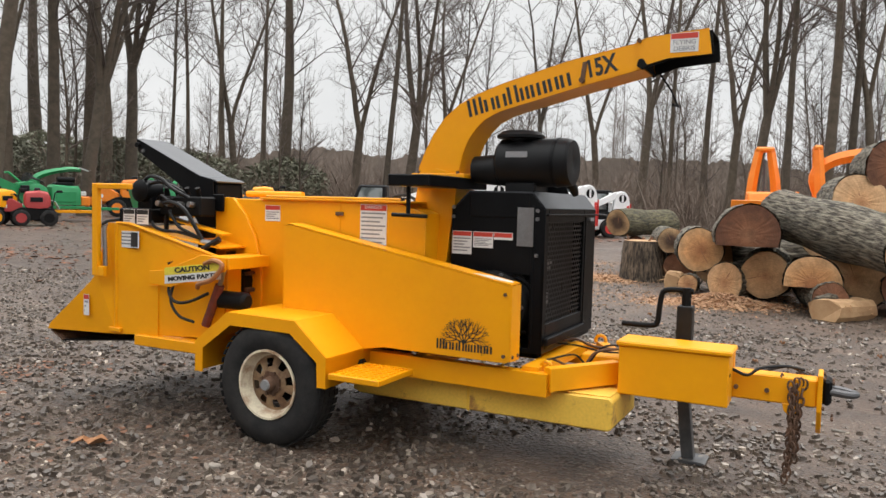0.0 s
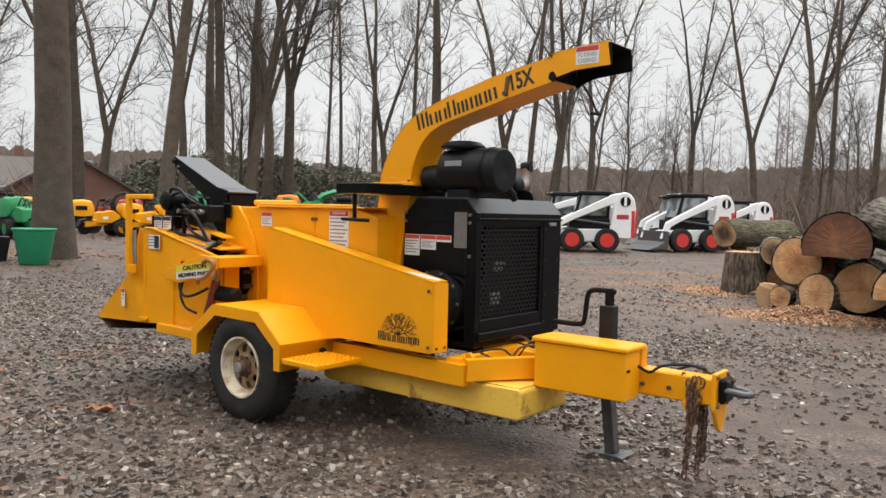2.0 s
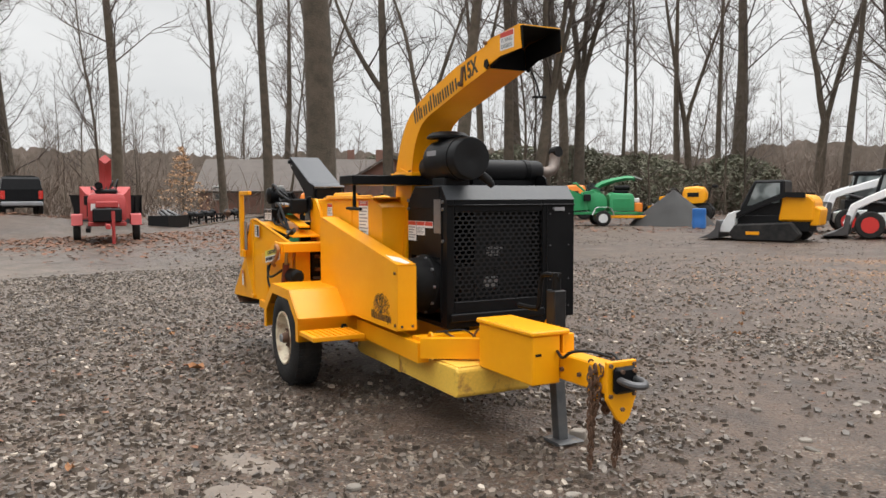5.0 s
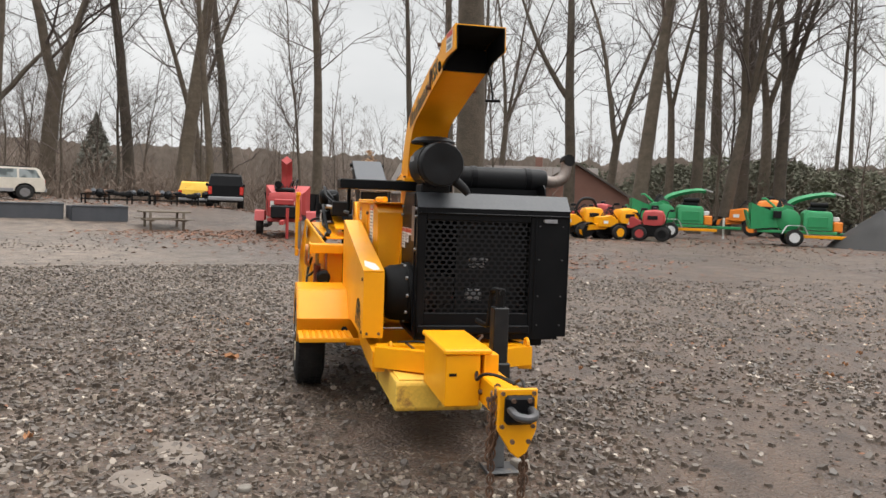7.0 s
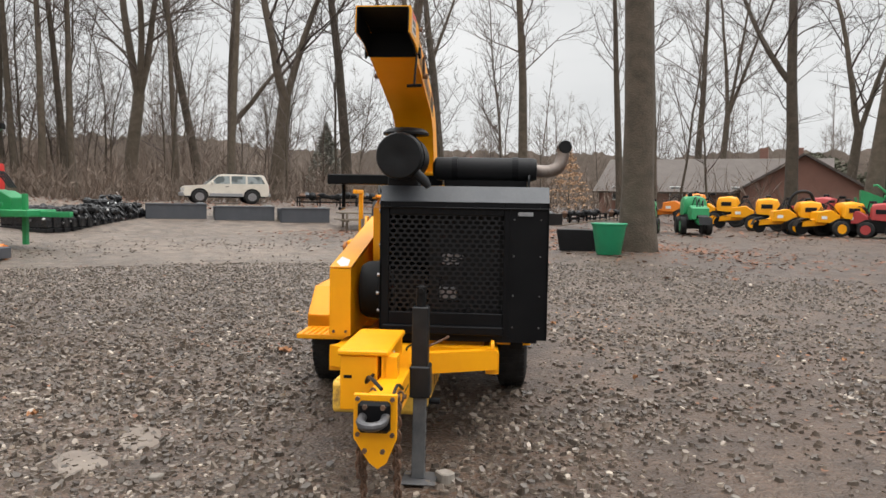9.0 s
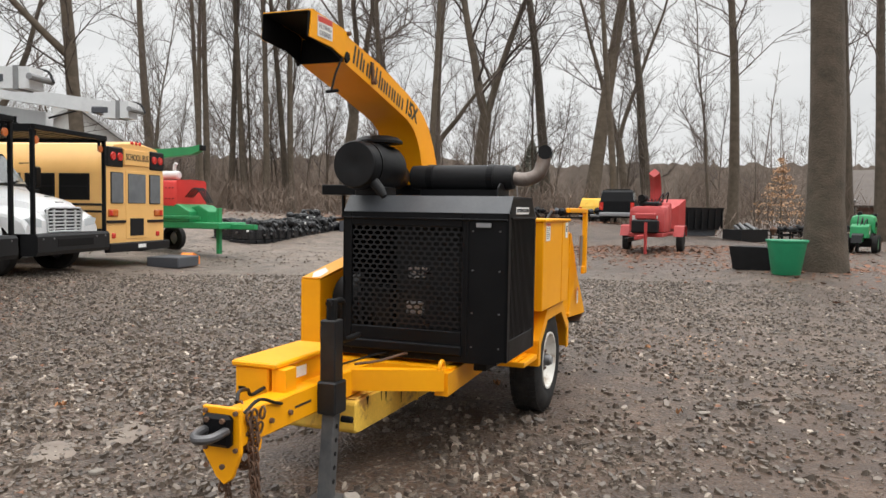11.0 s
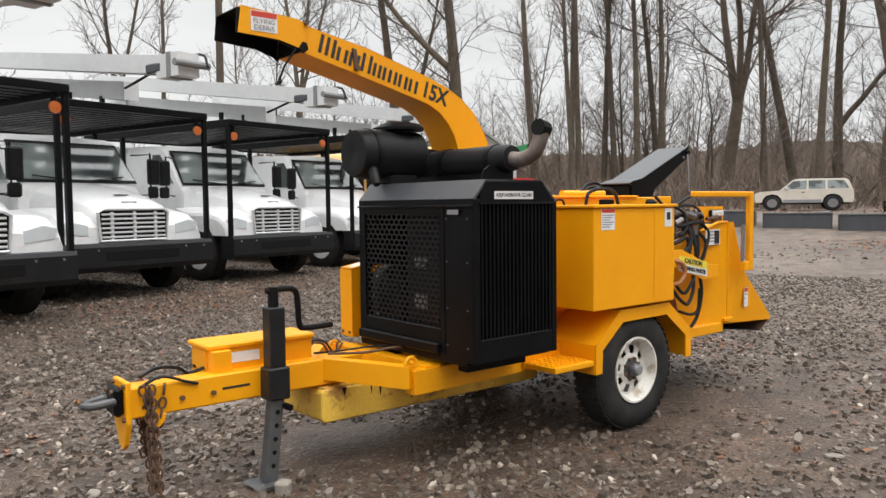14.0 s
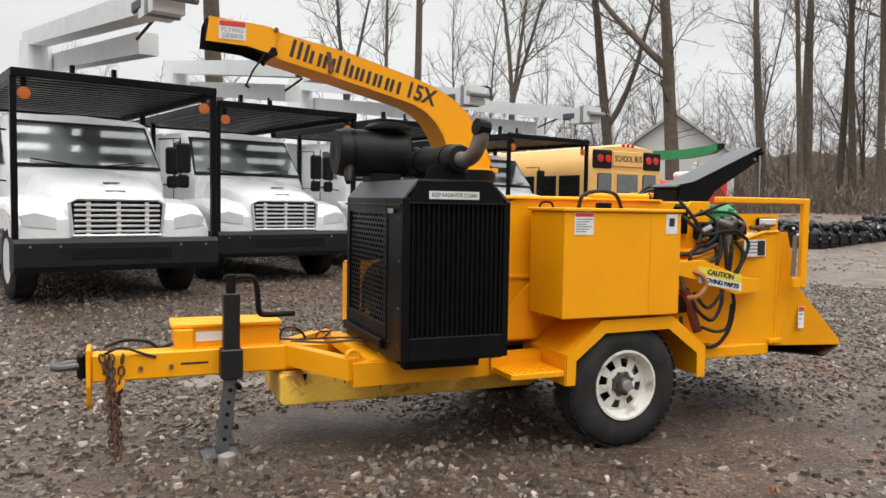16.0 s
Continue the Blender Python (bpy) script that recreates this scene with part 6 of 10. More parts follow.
def tree_thing(seed, height, radius, form):
    (tv, tf), (cv, cf) = branch_mesh(seed, height, radius, form)
    words = {"straight": "tall straight bare winter tree with grey-brown bark", "vee": "tall bare winter tree forking into upright limbs", "young": "slender young bare tree with fine twigs"}
    t = thing("tree", Matrix.Identity(4), words.get(form, "tall bare winter tree with one heavy side limb"), "tree", "bare trees round the yard")
    for nm, v, f, m in (("trunk", tv, tf, BARK), ("crown", cv, cf, TWIG)):
        me = bpy.data.meshes.new(nm)
        me.from_pydata(v, [], f)
        me.materials.append(m)
        for p in me.polygons:
            p.use_smooth = True
        ob = new(nm, me)
        ob.parent = t
    return t


def thickness(deg):
    """How dense the deeper woods stand in each direction from the yard."""
    for lo, hi, d in ((-75, -12, 1.0), (-12, 4, 0.55), (4, 33, 0.6), (33, 62, 0.3), (62, 86, 0.55), (86, 124, 1.0), (124, 220, 0.4)):
        if lo <= deg < hi:
            return d
    return 0.5


def plant_trees():
    forms = {"S": ("straight", 4), "V": ("vee", 5), "Y": ("wye", 2), "L": ("elbow", 2)}
    kinds = {c: [tree_thing(100 + 10 * i + k, 25.0 + 1.5 * (k % 3), 0.36, f) for k in range(n)] for i, (c, (f, n)) in enumerate(forms.items())}
    young = [tree_thing(300 + k, 9.0 + 1.6 * (k % 4), 0.085, "young") for k in range(7)]
    # each tree: place, girth, form, lean in degrees to its right
    north = [(-34.1, 64.8, 1.3, "S", 2), (-22.4, 48.5, .9, "S", 0), (-23.0, 52.5, 1.1, "V", 2), (-19.3, 47.7, .95, "V", 0), (-18.1, 54.6, .34, "S", 0), (-20.2, 57.1, .36, "S", 1), (-18.9, 65.8, .66, "S", 0), (-18, 66.4, .7, "V", 0), (-15.3, 64.9, .54, "S", 0), (-13, 61.2, 1.1, "S", 5), (-7.4, 62.3, .92, "V", 0), (-4, 51.6, .49, "S", 3), (-3, 62.7, 1.1, "V", 0), (-.4, 68.9, .76, "V", 4)]
    east = [(15.4, 61.2, 1.0, "V", 4), (13.7, 69.8, .68, "V", 0), (19.2, 58, .58, "S", 3), (18.6, 50.8, .6, "V", 0), (17.6, 44.8, .63, "V", 3), (18.1, 41.2, .46, "S", 0), (19.3, 39.5, .64, "S", 3), (24.1, 46.1, .57, "S", 0), (25.2, 45.5, .53, "V", -3), (14.4, 50, .38, "S", 2), (8.5, 72.0, .5, "V", 2), (31.0, 52.0, .6, "V", 0)]
    corner = [(-21.4, 36.2, .9, "S", 5), (-27.4, 37.6, .84, "Y", 0), (-40.2, 57, 1.1, "V", 1), (-20.7, 40.8, .72, "S", 1), (-19.5, 41.9, .76, "V", 5), (-25.3, 44.9, .5, "V", 0), (-48.1, 51, .63, "V", 4), (-51.6, 51.6, .77, "S", 0), (-29.4, 29.7, .62, "S", 0), (-42, 36.5, .6, "S", -4), (-44.4, 29.7, .82, "S", 0)]
    west = [(-54.2, 27.8, .98, "S", -8), (-65.2, 29.7, 1.1, "V", -3), (-39.7, 20, .49, "S", -3), (-44.4, 19.6, 1.1, "S", 6), (-47.1, 17.5, .8, "S", -3), (-49.2, 12.8, 1.5, "V", 0), (-55.5, 10.6, .8, "L", 0), (-41.5, 8.9, .48, "S", 1), (-50.7, 8.1, .7, "S", -9), (-54.8, 3.4, 1.4, "V", 0), (-46.8, 6.2, .42, "S", -3), (-46.3, -.1, .46, "S", -4), (-45.5, .3, .49, "S", -2)]
    south = [(-54.7, -10.7, .82, "S", -2), (-37.1, -9.9, 1.05, "Y", -3), (-37.5, -13.7, .69, "L", -6), (-16.9, -10.9, .33, "S", 0), (-10.8, -14.3, .67, "S", 0), (-32.8, -28.4, .38, "S", 0), (-44.2, -4.8, .47, "S", 0), (-46.5, -3.8, .46, "S", 1), (-45, -1.3, .46, "S", 0), (-46, -2.7, .46, "S", -4), (-43.6, -5, .4, "S", -2), (-45.5, -5.7, .42, "S", 0), (-34.0, -33.0, .5, "V", 0), (-41.0, -24.0, .5, "V", 2)]
    rnd = random.Random(5)
    used = set()
    turns = {c: itertools.cycle(k) for c, k in kinds.items()}

    def put(src, m):
        if src in used:
            ob = copy_thing(src, Matrix.Identity(4))
        else:
            used.add(src)
            ob = src
        ob.matrix_basis = m
        return ob

    for x, y, girth, form, lean in north + east + corner + west + south + [(-11.0, 15.2, .86, "S", 0)]:
        s = girth / 0.72
        # the girth alone follows s: all of them stand about as tall
        face = math.degrees(math.atan2(-(x - 3.0), y - 3.5))
        m = pose(x, y, ground_z(x, y)) @ Matrix.Rotation(radians(face), 4, "Z") @ Matrix.Rotation(radians(lean), 4, "Y") @ Matrix.Rotation(radians(rnd.gauss(0, 12)), 4, "Z") @ Matrix.Diagonal((0.5 + 0.5 * s, 0.5 + 0.5 * s, 0.9 + 0.1 * s, 1))
        ob = put(next(turns[form]), m)
        for part_ in ob.children:
            if part_.name.startswith("trunk"):
                k = s / (0.5 + 0.5 * s)
                part_.matrix_basis = Matrix.Diagonal((k, k, 1, 1)) if form == "S" else Matrix.Identity(4)
    # deeper woods: slender trees between and behind
    count = 0
    while count < 190:
        deg = -62 + 262 * rnd.random()
        if rnd.random() > thickness(deg):
            continue
        a = radians(deg)
        r = 44 + 44 * rnd.random()
        x, y = 1 - r * math.sin(a), 5 + r * math.cos(a)
        if abs(x + 40) < 13 and abs(y - 50) < 9:
            continue
        s = 0.75 + 0.7 * rnd.random()
        put(young[count % len(young)], pose(x, y, ground_z(x, y), 0, 0, 360 * rnd.random()) @ Matrix.Diagonal((s, s, s * (0.8 + 0.5 * rnd.random()), 1)))
        count += 1


plant_trees()


def brush():
    """Leafless undergrowth along the edge of the woods: thin arching stems with side shoots."""
    rnd = random.Random(17)
    v, f = [], []

    def blade(p, d, L, w, a):
        ca, sa = math.cos(a) * w, math.sin(a) * w
        b = len(v)
        q, e = p + d * (L * 0.55), p + d * L + Vector((rnd.gauss(0, .12), rnd.gauss(0, .12), -0.06)) * L
        v.extend([(p.x - ca, p.y - sa, p.z), (p.x + ca, p.y + sa, p.z), (q.x + ca * .7, q.y + sa * .7, q.z), (e.x, e.y, e.z), (q.x - ca * .7, q.y - sa * .7, q.z)])
        f.append((b, b + 1, b + 2, b + 3, b + 4))
        return q

    for k in range(13000):
        deg = -62 + 262 * rnd.random()
        if rnd.random() > 0.2 + 0.8 * thickness(deg):
            continue
        a = radians(deg)
        near = 40 if not 0 < deg < 62 else 49
        r = near + 40 * rnd.random() ** 1.3
        x, y = 1 - r * math.sin(a), 5 + r * math.cos(a)
        h = (1.0 + (5.0 + 7.0 * max(0.0, min(1.0, (r - 48) / 25))) * rnd.random() ** 1.4) * (0.55 + 1.0 * abs(noise.noise(Vector((x * 0.07, y * 0.07, 2)))))
        p = Vector((x, y, ground_z(x, y) - 0.1))
        for _ in range(2):
            d = Vector((rnd.gauss(0, 0.42), rnd.gauss(0, 0.42), 1)).normalized()
            q = blade(p, d, h * (0.6 + 0.5 * rnd.random()), 0.012 + 0.02 * rnd.random(), a)
            for _ in range(5):
                o = p.lerp(q, 0.35 + 0.9 * rnd.random())
                blade(o, Vector((rnd.gauss(0, 0.7), rnd.gauss(0, 0.7), 0.7)).normalized(), h * (0.15 + 0.25 * rnd.random()), 0.007 + 0.010 * rnd.random(), a)
    stuff("undergrowth", v, f, BRUSH, "brown leafless winter undergrowth between the trees", "brush")


brush()


def leaf_litter():
    """Brown fallen leaves under the trees and a few blown across the yard."""
    rnd = random.Random(27)
    v, f = [], []
    for k in range(14000):
        a = radians(-62 + 262 * rnd.random())
        r = 26 + 34 * rnd.random() if k > 900 else 2 + 22 * rnd.random()
        x, y = 1 - r * math.sin(a), 5 + r * math.cos(a)
        s = (0.06 + 0.1 * rnd.random()) if k > 900 else 0.018 + 0.022 * rnd.random()
        t = rnd.random() * 6.283
        b = len(v)
        z = rough_z(x, y) + 0.012
        for j, rad in enumerate((1, 0.5, 0.9, 0.5, 0.8, 0.45)):
            v.append((x + s * rad * math.cos(t + j * 1.047), y + s * rad * math.sin(t + j * 1.047), z + 0.5 * s * rnd.random()))
        f.append(tuple(range(b, b + 6)))
    # drifts of red-brown leaves in the yard
    for cx, cy, sx, sy, n in ((-3.3, -0.6, 1.3, 0.6, 700), (-5.6, -0.9, 1.5, 0.5, 700), (-3.5, 6.3, 0.35, 0.25, 120), (-22.0, 13.2, 4.0, 2.5, 1700), (-24.0, 17.5, 4.0, 2.5, 1500), (-2.4, 4.6, 0.6, 0.5, 60), (-12.5, 17.0, 3.0, 2.0, 700), (1.5, 9.5, 2.0, 1.2, 150)):
        for _ in range(n):
            x, y = rnd.gauss(cx, sx), rnd.gauss(cy, sy)
            s = 0.014 + 0.022 * rnd.random() if cx > -10 else 0.05 + 0.07 * rnd.random()
            t = rnd.random() * 6.283
            b = len(v)
            z = rough_z(x, y) + 0.01
            for j, rad in enumerate((1, 0.5, 0.9, 0.5, 0.8, 0.45)):
                v.append((x + s * rad * math.cos(t + j * 1.047), y + s * rad * math.sin(t + j * 1.047), z + 0.5 * s * rnd.random()))
            f.append(tuple(range(b, b + 6)))
    stuff("fallen_leaves", v, f, LITTER, "brown and orange fallen leaves on the ground", "leaves")


LITTER = material("dead_brown_leaves", (0.23, 0.105, 0.06), 0.9, second=(0.13, 0.07, 0.045), scale=0.6, amount=0.9)
leaf_litter()


def far_stems():
    """The far edge of the woods: slender hazy trees with spreading crowns before the wooded slope."""
    rnd = random.Random(61)
    v, f = [], []

    def stroke(o, ca, sa, x0, z0, w0, x1, z1, w1):
        b = len(v)
        v.extend([(o.x + ca * (x0 - w0), o.y + sa * (x0 - w0), o.z + z0), (o.x + ca * (x0 + w0), o.y + sa * (x0 + w0), o.z + z0), (o.x + ca * (x1 + w1), o.y + sa * (x1 + w1), o.z + z1), (o.x + ca * (x1 - w1), o.y + sa * (x1 - w1), o.z + z1)])
        f.append((b, b + 1, b + 2, b + 3))

    for k in range(1100):
        deg = -70 + 280 * rnd.random()
        if rnd.random() > 0.25 + 0.75 * thickness(deg):
            continue
        a = radians(deg)
        r = 78 + 36 * rnd.random()
        x, y = 1 - r * math.sin(a), 5 + r * math.cos(a)
        o = Vector((x, y, ground_z(x, y)))
        h, w = 6 + 11 * rnd.random() ** 1.3, 0.035 + 0.07 * rnd.random() ** 2
        ca, sa = math.cos(a), math.sin(a)
        lx = rnd.gauss(0, 0.07) * h
        stroke(o, ca, sa, 0, 0, w, lx, h, w * 0.2)
        for _ in range(22):
            t = 0.22 + 0.72 * rnd.random()
            s = rnd.choice((-1, 1)) * (0.3 + 2.0 * rnd.random()) * (1.15 - t)
            bx, bz = lx * t + s, h * t + abs(s) * (0.5 + 1.0 * rnd.random())
            stroke(o, ca, sa, lx * t, h * t, w * 0.3, bx, bz, 0.012)
            for _ in range(4):
                q = 0.25 + 0.7 * rnd.random()
                px, pz = lx * t + s * q, h * t + (bz - h * t) * q
                stroke(o, ca, sa, px, pz, 0.014, px + rnd.gauss(0.3 * s, 0.5), pz + 0.25 + 0.6 * rnd.random(), 0.006)
    stuff("far_tree_stems", v, f, FAR_STEMS, "slender hazy grey trees at the far edge of the woods", "woods")


# bark colour is paled by hand; the haze is part of it
FAR_STEMS = material("far_bark_painted_haze", (0.20, 0.165, 0.14), 1.0, second=(0.14, 0.115, 0.098), scale=0.2, bump=0)
far_stems()


def far_woods():
    """The distant wooded slope that closes the view, with an uneven top."""
    rnd = random.Random(6)
    bm = bmesh.new()
    lo, hi = [], []
    n = 1100
    for k in range(n + 1):
        a = radians(-75 + 290 * k / n)
        r = 118 + 14 * noise.noise(Vector((k * 0.02, 0, 0)))
        x, y = 1 - r * math.sin(a), 5 + r * math.cos(a)
        h = 7.5 + 2.6 * noise.noise(Vector((k * 0.03, 3, 0))) + 0.8 * rnd.random() + 0.5 * noise.noise(Vector((k * 0.2, 7, 0)))
        lo.append(bm.verts.new((x, y, ground_z(x, y) - 1)))
        hi.append(bm.verts.new((x, y, ground_z(x, y) + max(2.5, h))))
    for k in range(n):
        bm.faces.new((lo[k], lo[k + 1], hi[k + 1], hi[k]))
    ob = part("backdrop", bm, FAR_WOODS)
    tagged(ob, "hazy grey-brown wooded slope in the distance", "backdrop", kind="structure")


# pale grey-brown base holds the slope's haze as colour
FAR_WOODS = material("distant_woods_painted_haze", (0.26, 0.21, 0.175), 1.0, second=(0.15, 0.125, 0.10), scale=0.35, amount=1.0, grain=1.6, bump=0, speck=0.45)
far_woods()


def evergreen(x, y, w, h, seed, round_top=True):
    """A dark evergreen: a short trunk under a crown of many small leaf sprays."""
    rnd = random.Random(seed)
    t = thing("evergreen_shrub" if round_top else "evergreen_tree", pose(x, y, ground_z(x, y)), "dark green evergreen beside the bare woods", "evergreen", "evergreens round the yard")
    part("trunk", tube([(0, 0, -0.2), (0, 0, h * 0.7)], [0.12, 0.04], 6), BARK, t)
    v, f = [], []
    for _ in range(4600):
        z = rnd.random()
        prof = math.sqrt(max(0.0, 1 - (z * 1.9 - 0.9) ** 2)) if round_top else (1 - z) ** 0.85
        a, rr = rnd.random() * 6.283, (0.45 + 0.55 * rnd.random()) * prof * w / 2
        c = Vector((rr * math.cos(a), rr * math.sin(a), 0.05 * h + z * h * (0.9 + 0.1 * rnd.random())))
        s = 0.09 + 0.15 * rnd.random()
        d = Vector((rnd.gauss(0, 1), rnd.gauss(0, 1), rnd.gauss(-0.3, 0.5))).normalized()
        e = d.cross(Vector((rnd.gauss(0, 1), rnd.gauss(0, 1), rnd.gauss(0, 1)))).normalized()
        b = len(v)
        for q in (c - d * s, c + e * s * 0.5, c + d * s, c - e * s * 0.5):
            v.append(tuple(q))
        f.append((b, b + 1, b + 2, b + 3))
    me = bpy.data.meshes.new("crown")
    me.from_pydata(v, [], f)
    # the pointed far tree takes the green with haze painted in
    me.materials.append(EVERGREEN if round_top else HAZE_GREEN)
    ob = new("crown", me)
    ob.parent = t
    return t


for k, (x, y, w, h) in enumerate([(-30, 52, 8, 4.5), (-24, 56, 9, 5), (-18, 55, 8, 4.2), (-12, 58, 7, 4), (-31, 60, 9, 5.5), (-38, 63, 9, 5), (-26, 62, 9, 5), (-45, 58, 9, 5)]):
    evergreen(x, y, w, h, 40 + k)
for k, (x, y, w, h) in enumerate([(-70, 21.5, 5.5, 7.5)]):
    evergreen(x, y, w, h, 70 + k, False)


def beech_sapling(x, y, h, seed):
    """A young tree that keeps its pale withered leaves."""
    rnd = random.Random(seed)
    t = thing("beech_sapling", pose(x, y, ground_z(x, y)), "young tree with pale withered orange leaves", "tree")
    part("trunk", tube([(0, 0, -0.2), (0.05, 0, h * 0.5), (0, 0.1, h)], [0.06, 0.04, 0.015], 6), BARK, t)
    v, f = [], []
    for _ in range(900):
        z = rnd.random()
        a, rr = rnd.random() * 6.283, rnd.random() ** 0.6 * h * 0.38 * (1.1 - z)
        layer = round(z * 7) / 7 + 0.03 * rnd.gauss(0, 1)
        c = Vector((rr * math.cos(a), rr * math.sin(a), h * (0.2 + 0.75 * layer)))
        d = Vector((rnd.gauss(0, 1), rnd.gauss(0, 1), rnd.gauss(-0.3, 0.4))).normalized()
        e = d.cross(Vector((rnd.gauss(0, 1), rnd.gauss(0, 1), rnd.gauss(0, 1)))).normalized()
        s, b = 0.05 + 0.06 * rnd.random(), len(v)
        v.extend(tuple(q) for q in (c - d * s, c + e * s * 0.5, c + d * s, c - e * s * 0.5))
        f.append((b, b + 1, b + 2, b + 3))
    me = bpy.data.meshes.new("crown")
    me.from_pydata(v, [], f)
    me.materials.append(TAN_LEAF)
    ob = new("crown", me)
    ob.parent = t


beech_sapling(-33.0, 26.6, 4.2, 5)

# ---- vehicles and machines round the yard ----
def road_wheel(parent, x, y, z, r, w, rim_mat, name="wheel", side=1, dual=False):
    wl_ = part(name, turned([(-w / 2, r * 0.58), (-w / 2, r * 0.9), (-w * 0.38, r), (w * 0.38, r), (w / 2, r * 0.9), (w / 2, r * 0.58)], (x, y, z), "y", 24, closed=True), RUBBER, parent, smooth=True)
    o = side * w / 2
    part("rim", turned([(o, r * 0.60), (o - side * 0.02, r * 0.57), (o - side * 0.06, r * 0.5), (o - side * 0.09, r * 0.45), (o - side * 0.09, r * 0.3), (o - side * 0.02, r * 0.22), (o - side * 0.02, 0.001)], (x, y, z), "y", 20), rim_mat, wl_, smooth=True)
    return wl_


def loft(sections, bm=None, cap=True):
    """A skin over equal-length outlines."""
    bm = bm or bmesh.new()
    ls = [[bm.verts.new(p) for p in s] for s in sections]
    n = len(ls[0])
    for a, b in zip(ls, ls[1:]):
        for k in range(n):
            bm.faces.new((a[k], a[(k + 1) % n], b[(k + 1) % n], b[k]))
    if cap:
        bm.faces.new(ls[0][::-1])
        bm.faces.new(ls[-1])
    return bm


def arch_section(x, hw, z0, z1, r=0.15, crown=0.0):
    """A cross-section at x: flat bottom, rounded shoulders."""
    pts = [(x, -hw, z0), (x, -hw, z1 - r), (x, -hw + 0.3 * r, z1 - 0.3 * r), (x, -hw + r, z1), (x, 0, z1 + crown), (x, hw - r, z1), (x, hw - 0.3 * r, z1 - 0.3 * r), (x, hw, z1 - r), (x, hw, z0)]
    return pts


def bucket_truck(m, boom_tip):
    t = thing("bucket_truck", m, "white bucket truck with black steel cab guard and folded boom", "truck", "parked bucket trucks")
    # bonnet: wide wings low, raised narrower middle
    bm = loft([arch_section(x, w, 0.95, z, rr, 0.05) for x, w, z, rr in ((0.01, 0.58, 1.38, 0.14), (-0.03, 0.62, 1.46, 0.18), (-0.12, 0.68, 1.535, 0.22), (-0.3, 0.73, 1.60, 0.25), (-0.6, 0.77, 1.67, 0.26), (-1.0, 0.81, 1.74, 0.26), (-1.37, 0.84, 1.80, 0.24))])
    hood = part("bonnet", bm, WHITE, t, "glossy white sloping bonnet", True)
    for s in (-1, 1):
        # wing with its wheel arch cut out
        arch = [(-0.80 - 0.57 * math.cos(q), 0.64 + 0.57 * math.sin(q)) for q in (0.58, 0.95, 1.3, 1.6, 1.95, 2.3, 2.56)]
        bm = loft([[(x, s * y, z - d if z > 1.14 and x > -1.37 else z) for x, z in [(0.02, 0.95), (0.02, 1.16), (-0.05, 1.29), (-0.2, 1.38), (-0.6, 1.45), (-1.1, 1.46), (-1.37, 1.44), (-1.37, 0.95)] + arch] for y, d in ((0.55, -0.02), (0.95, 0.0), (1.10, 0.03), (1.16, 0.10), (1.18, 0.16))])
        wing = part("wing", bm, WHITE, hood)
        part("arch_lining", box(-1.36, -0.24, min(s * 0.50, s * 0.56), max(s * 0.50, s * 0.56), 0.6, 1.3, 0.01), BLACK_DULL, wing)
        hl = part("headlight", loft([[(x, s * y, z) for y, z in ((0.72, 1.06), (1.08, 1.10), (1.12, 1.22), (0.95, 1.26), (0.72, 1.20))] for x in (0.03, -0.1)]), LAMP_LENS, hood, "clear wrap-round headlight")
    gr = part("grille_frame", loft([[(x, y, z) for y, z in ((-0.52, 0.98), (0.52, 0.98), (0.56, 1.38), (0.48, 1.42), (-0.48, 1.42), (-0.56, 1.38))] for x in (0.035, -0.05)]), DARK, hood)
    for k in range(6):
        z = 1.015 + 0.066 * k
        part("grille_bar", box(0.03, 0.06, -0.52, 0.52, z, z + 0.03, 0.006), CHROME, gr)
    part("grille_surround", tube([(0.045, -0.54, 0.975), (0.045, 0.54, 0.975), (0.045, 0.575, 1.39), (0.045, 0.49, 1.435), (0.045, -0.49, 1.435), (0.045, -0.575, 1.39), (0.045, -0.54, 0.975)], 0.022, 6), CHROME, gr)
    for y in (-0.38, -0.02, 0.33):
        part("grille_post", box(0.03, 0.055, y, y + 0.05, 0.99, 1.40, 0.004), CHROME, gr)
    part("badge_bar", box(-0.10, -0.06, -0.12, 0.12, 1.525, 1.55, 0.004), DULL_GREY, hood)
    part("badge_bar", box(-0.32, -0.24, -0.10, 0.10, 1.645, 1.66, 0.004), DULL_GREY, hood)
    part("bumper", loft([[(x, y, z) for x, z in ((0.24, 0.55), (0.28, 0.62), (0.28, 0.90), (0.24, 0.95), (-0.05, 0.95), (-0.05, 0.55))] for y in (-1.22, -1.0, 1.0, 1.22)]), BUMPER, t, "black steel bumper")
    part("bumper_slot", box(0.275, 0.285, -0.6, 0.6, 0.70, 0.84, 0.01), DARK, t)
    for y in (-1.05, -0.72, 0.72, 1.05):
        part("bumper_bolt", turned([(0, 0.018), (0.012, 0.014)], (0.28, y, 0.86), "x", 8), STEEL, t)
    # cab
    def cab_sec(x, hw, z1):
        return arch_section(x, hw, 0.95, z1, 0.16, 0.04)
    bm = loft([arch_section(-1.35, 1.0, 0.95, 1.78, 0.1, 0.02), arch_section(-1.42, 1.02, 0.95, 1.86, 0.12, 0.03), cab_sec(-1.95, 1.02, 2.55), cab_sec(-2.1, 1.02, 2.62), cab_sec(-3.1, 1.02, 2.66), cab_sec(-3.2, 0.98, 2.6)])
    cab = part("cab", bm, WHITE, t, "white crew cab", True)
    wz = lambda z: -1.42 - (z - 1.86) / 0.69 * 0.53 + 0.03
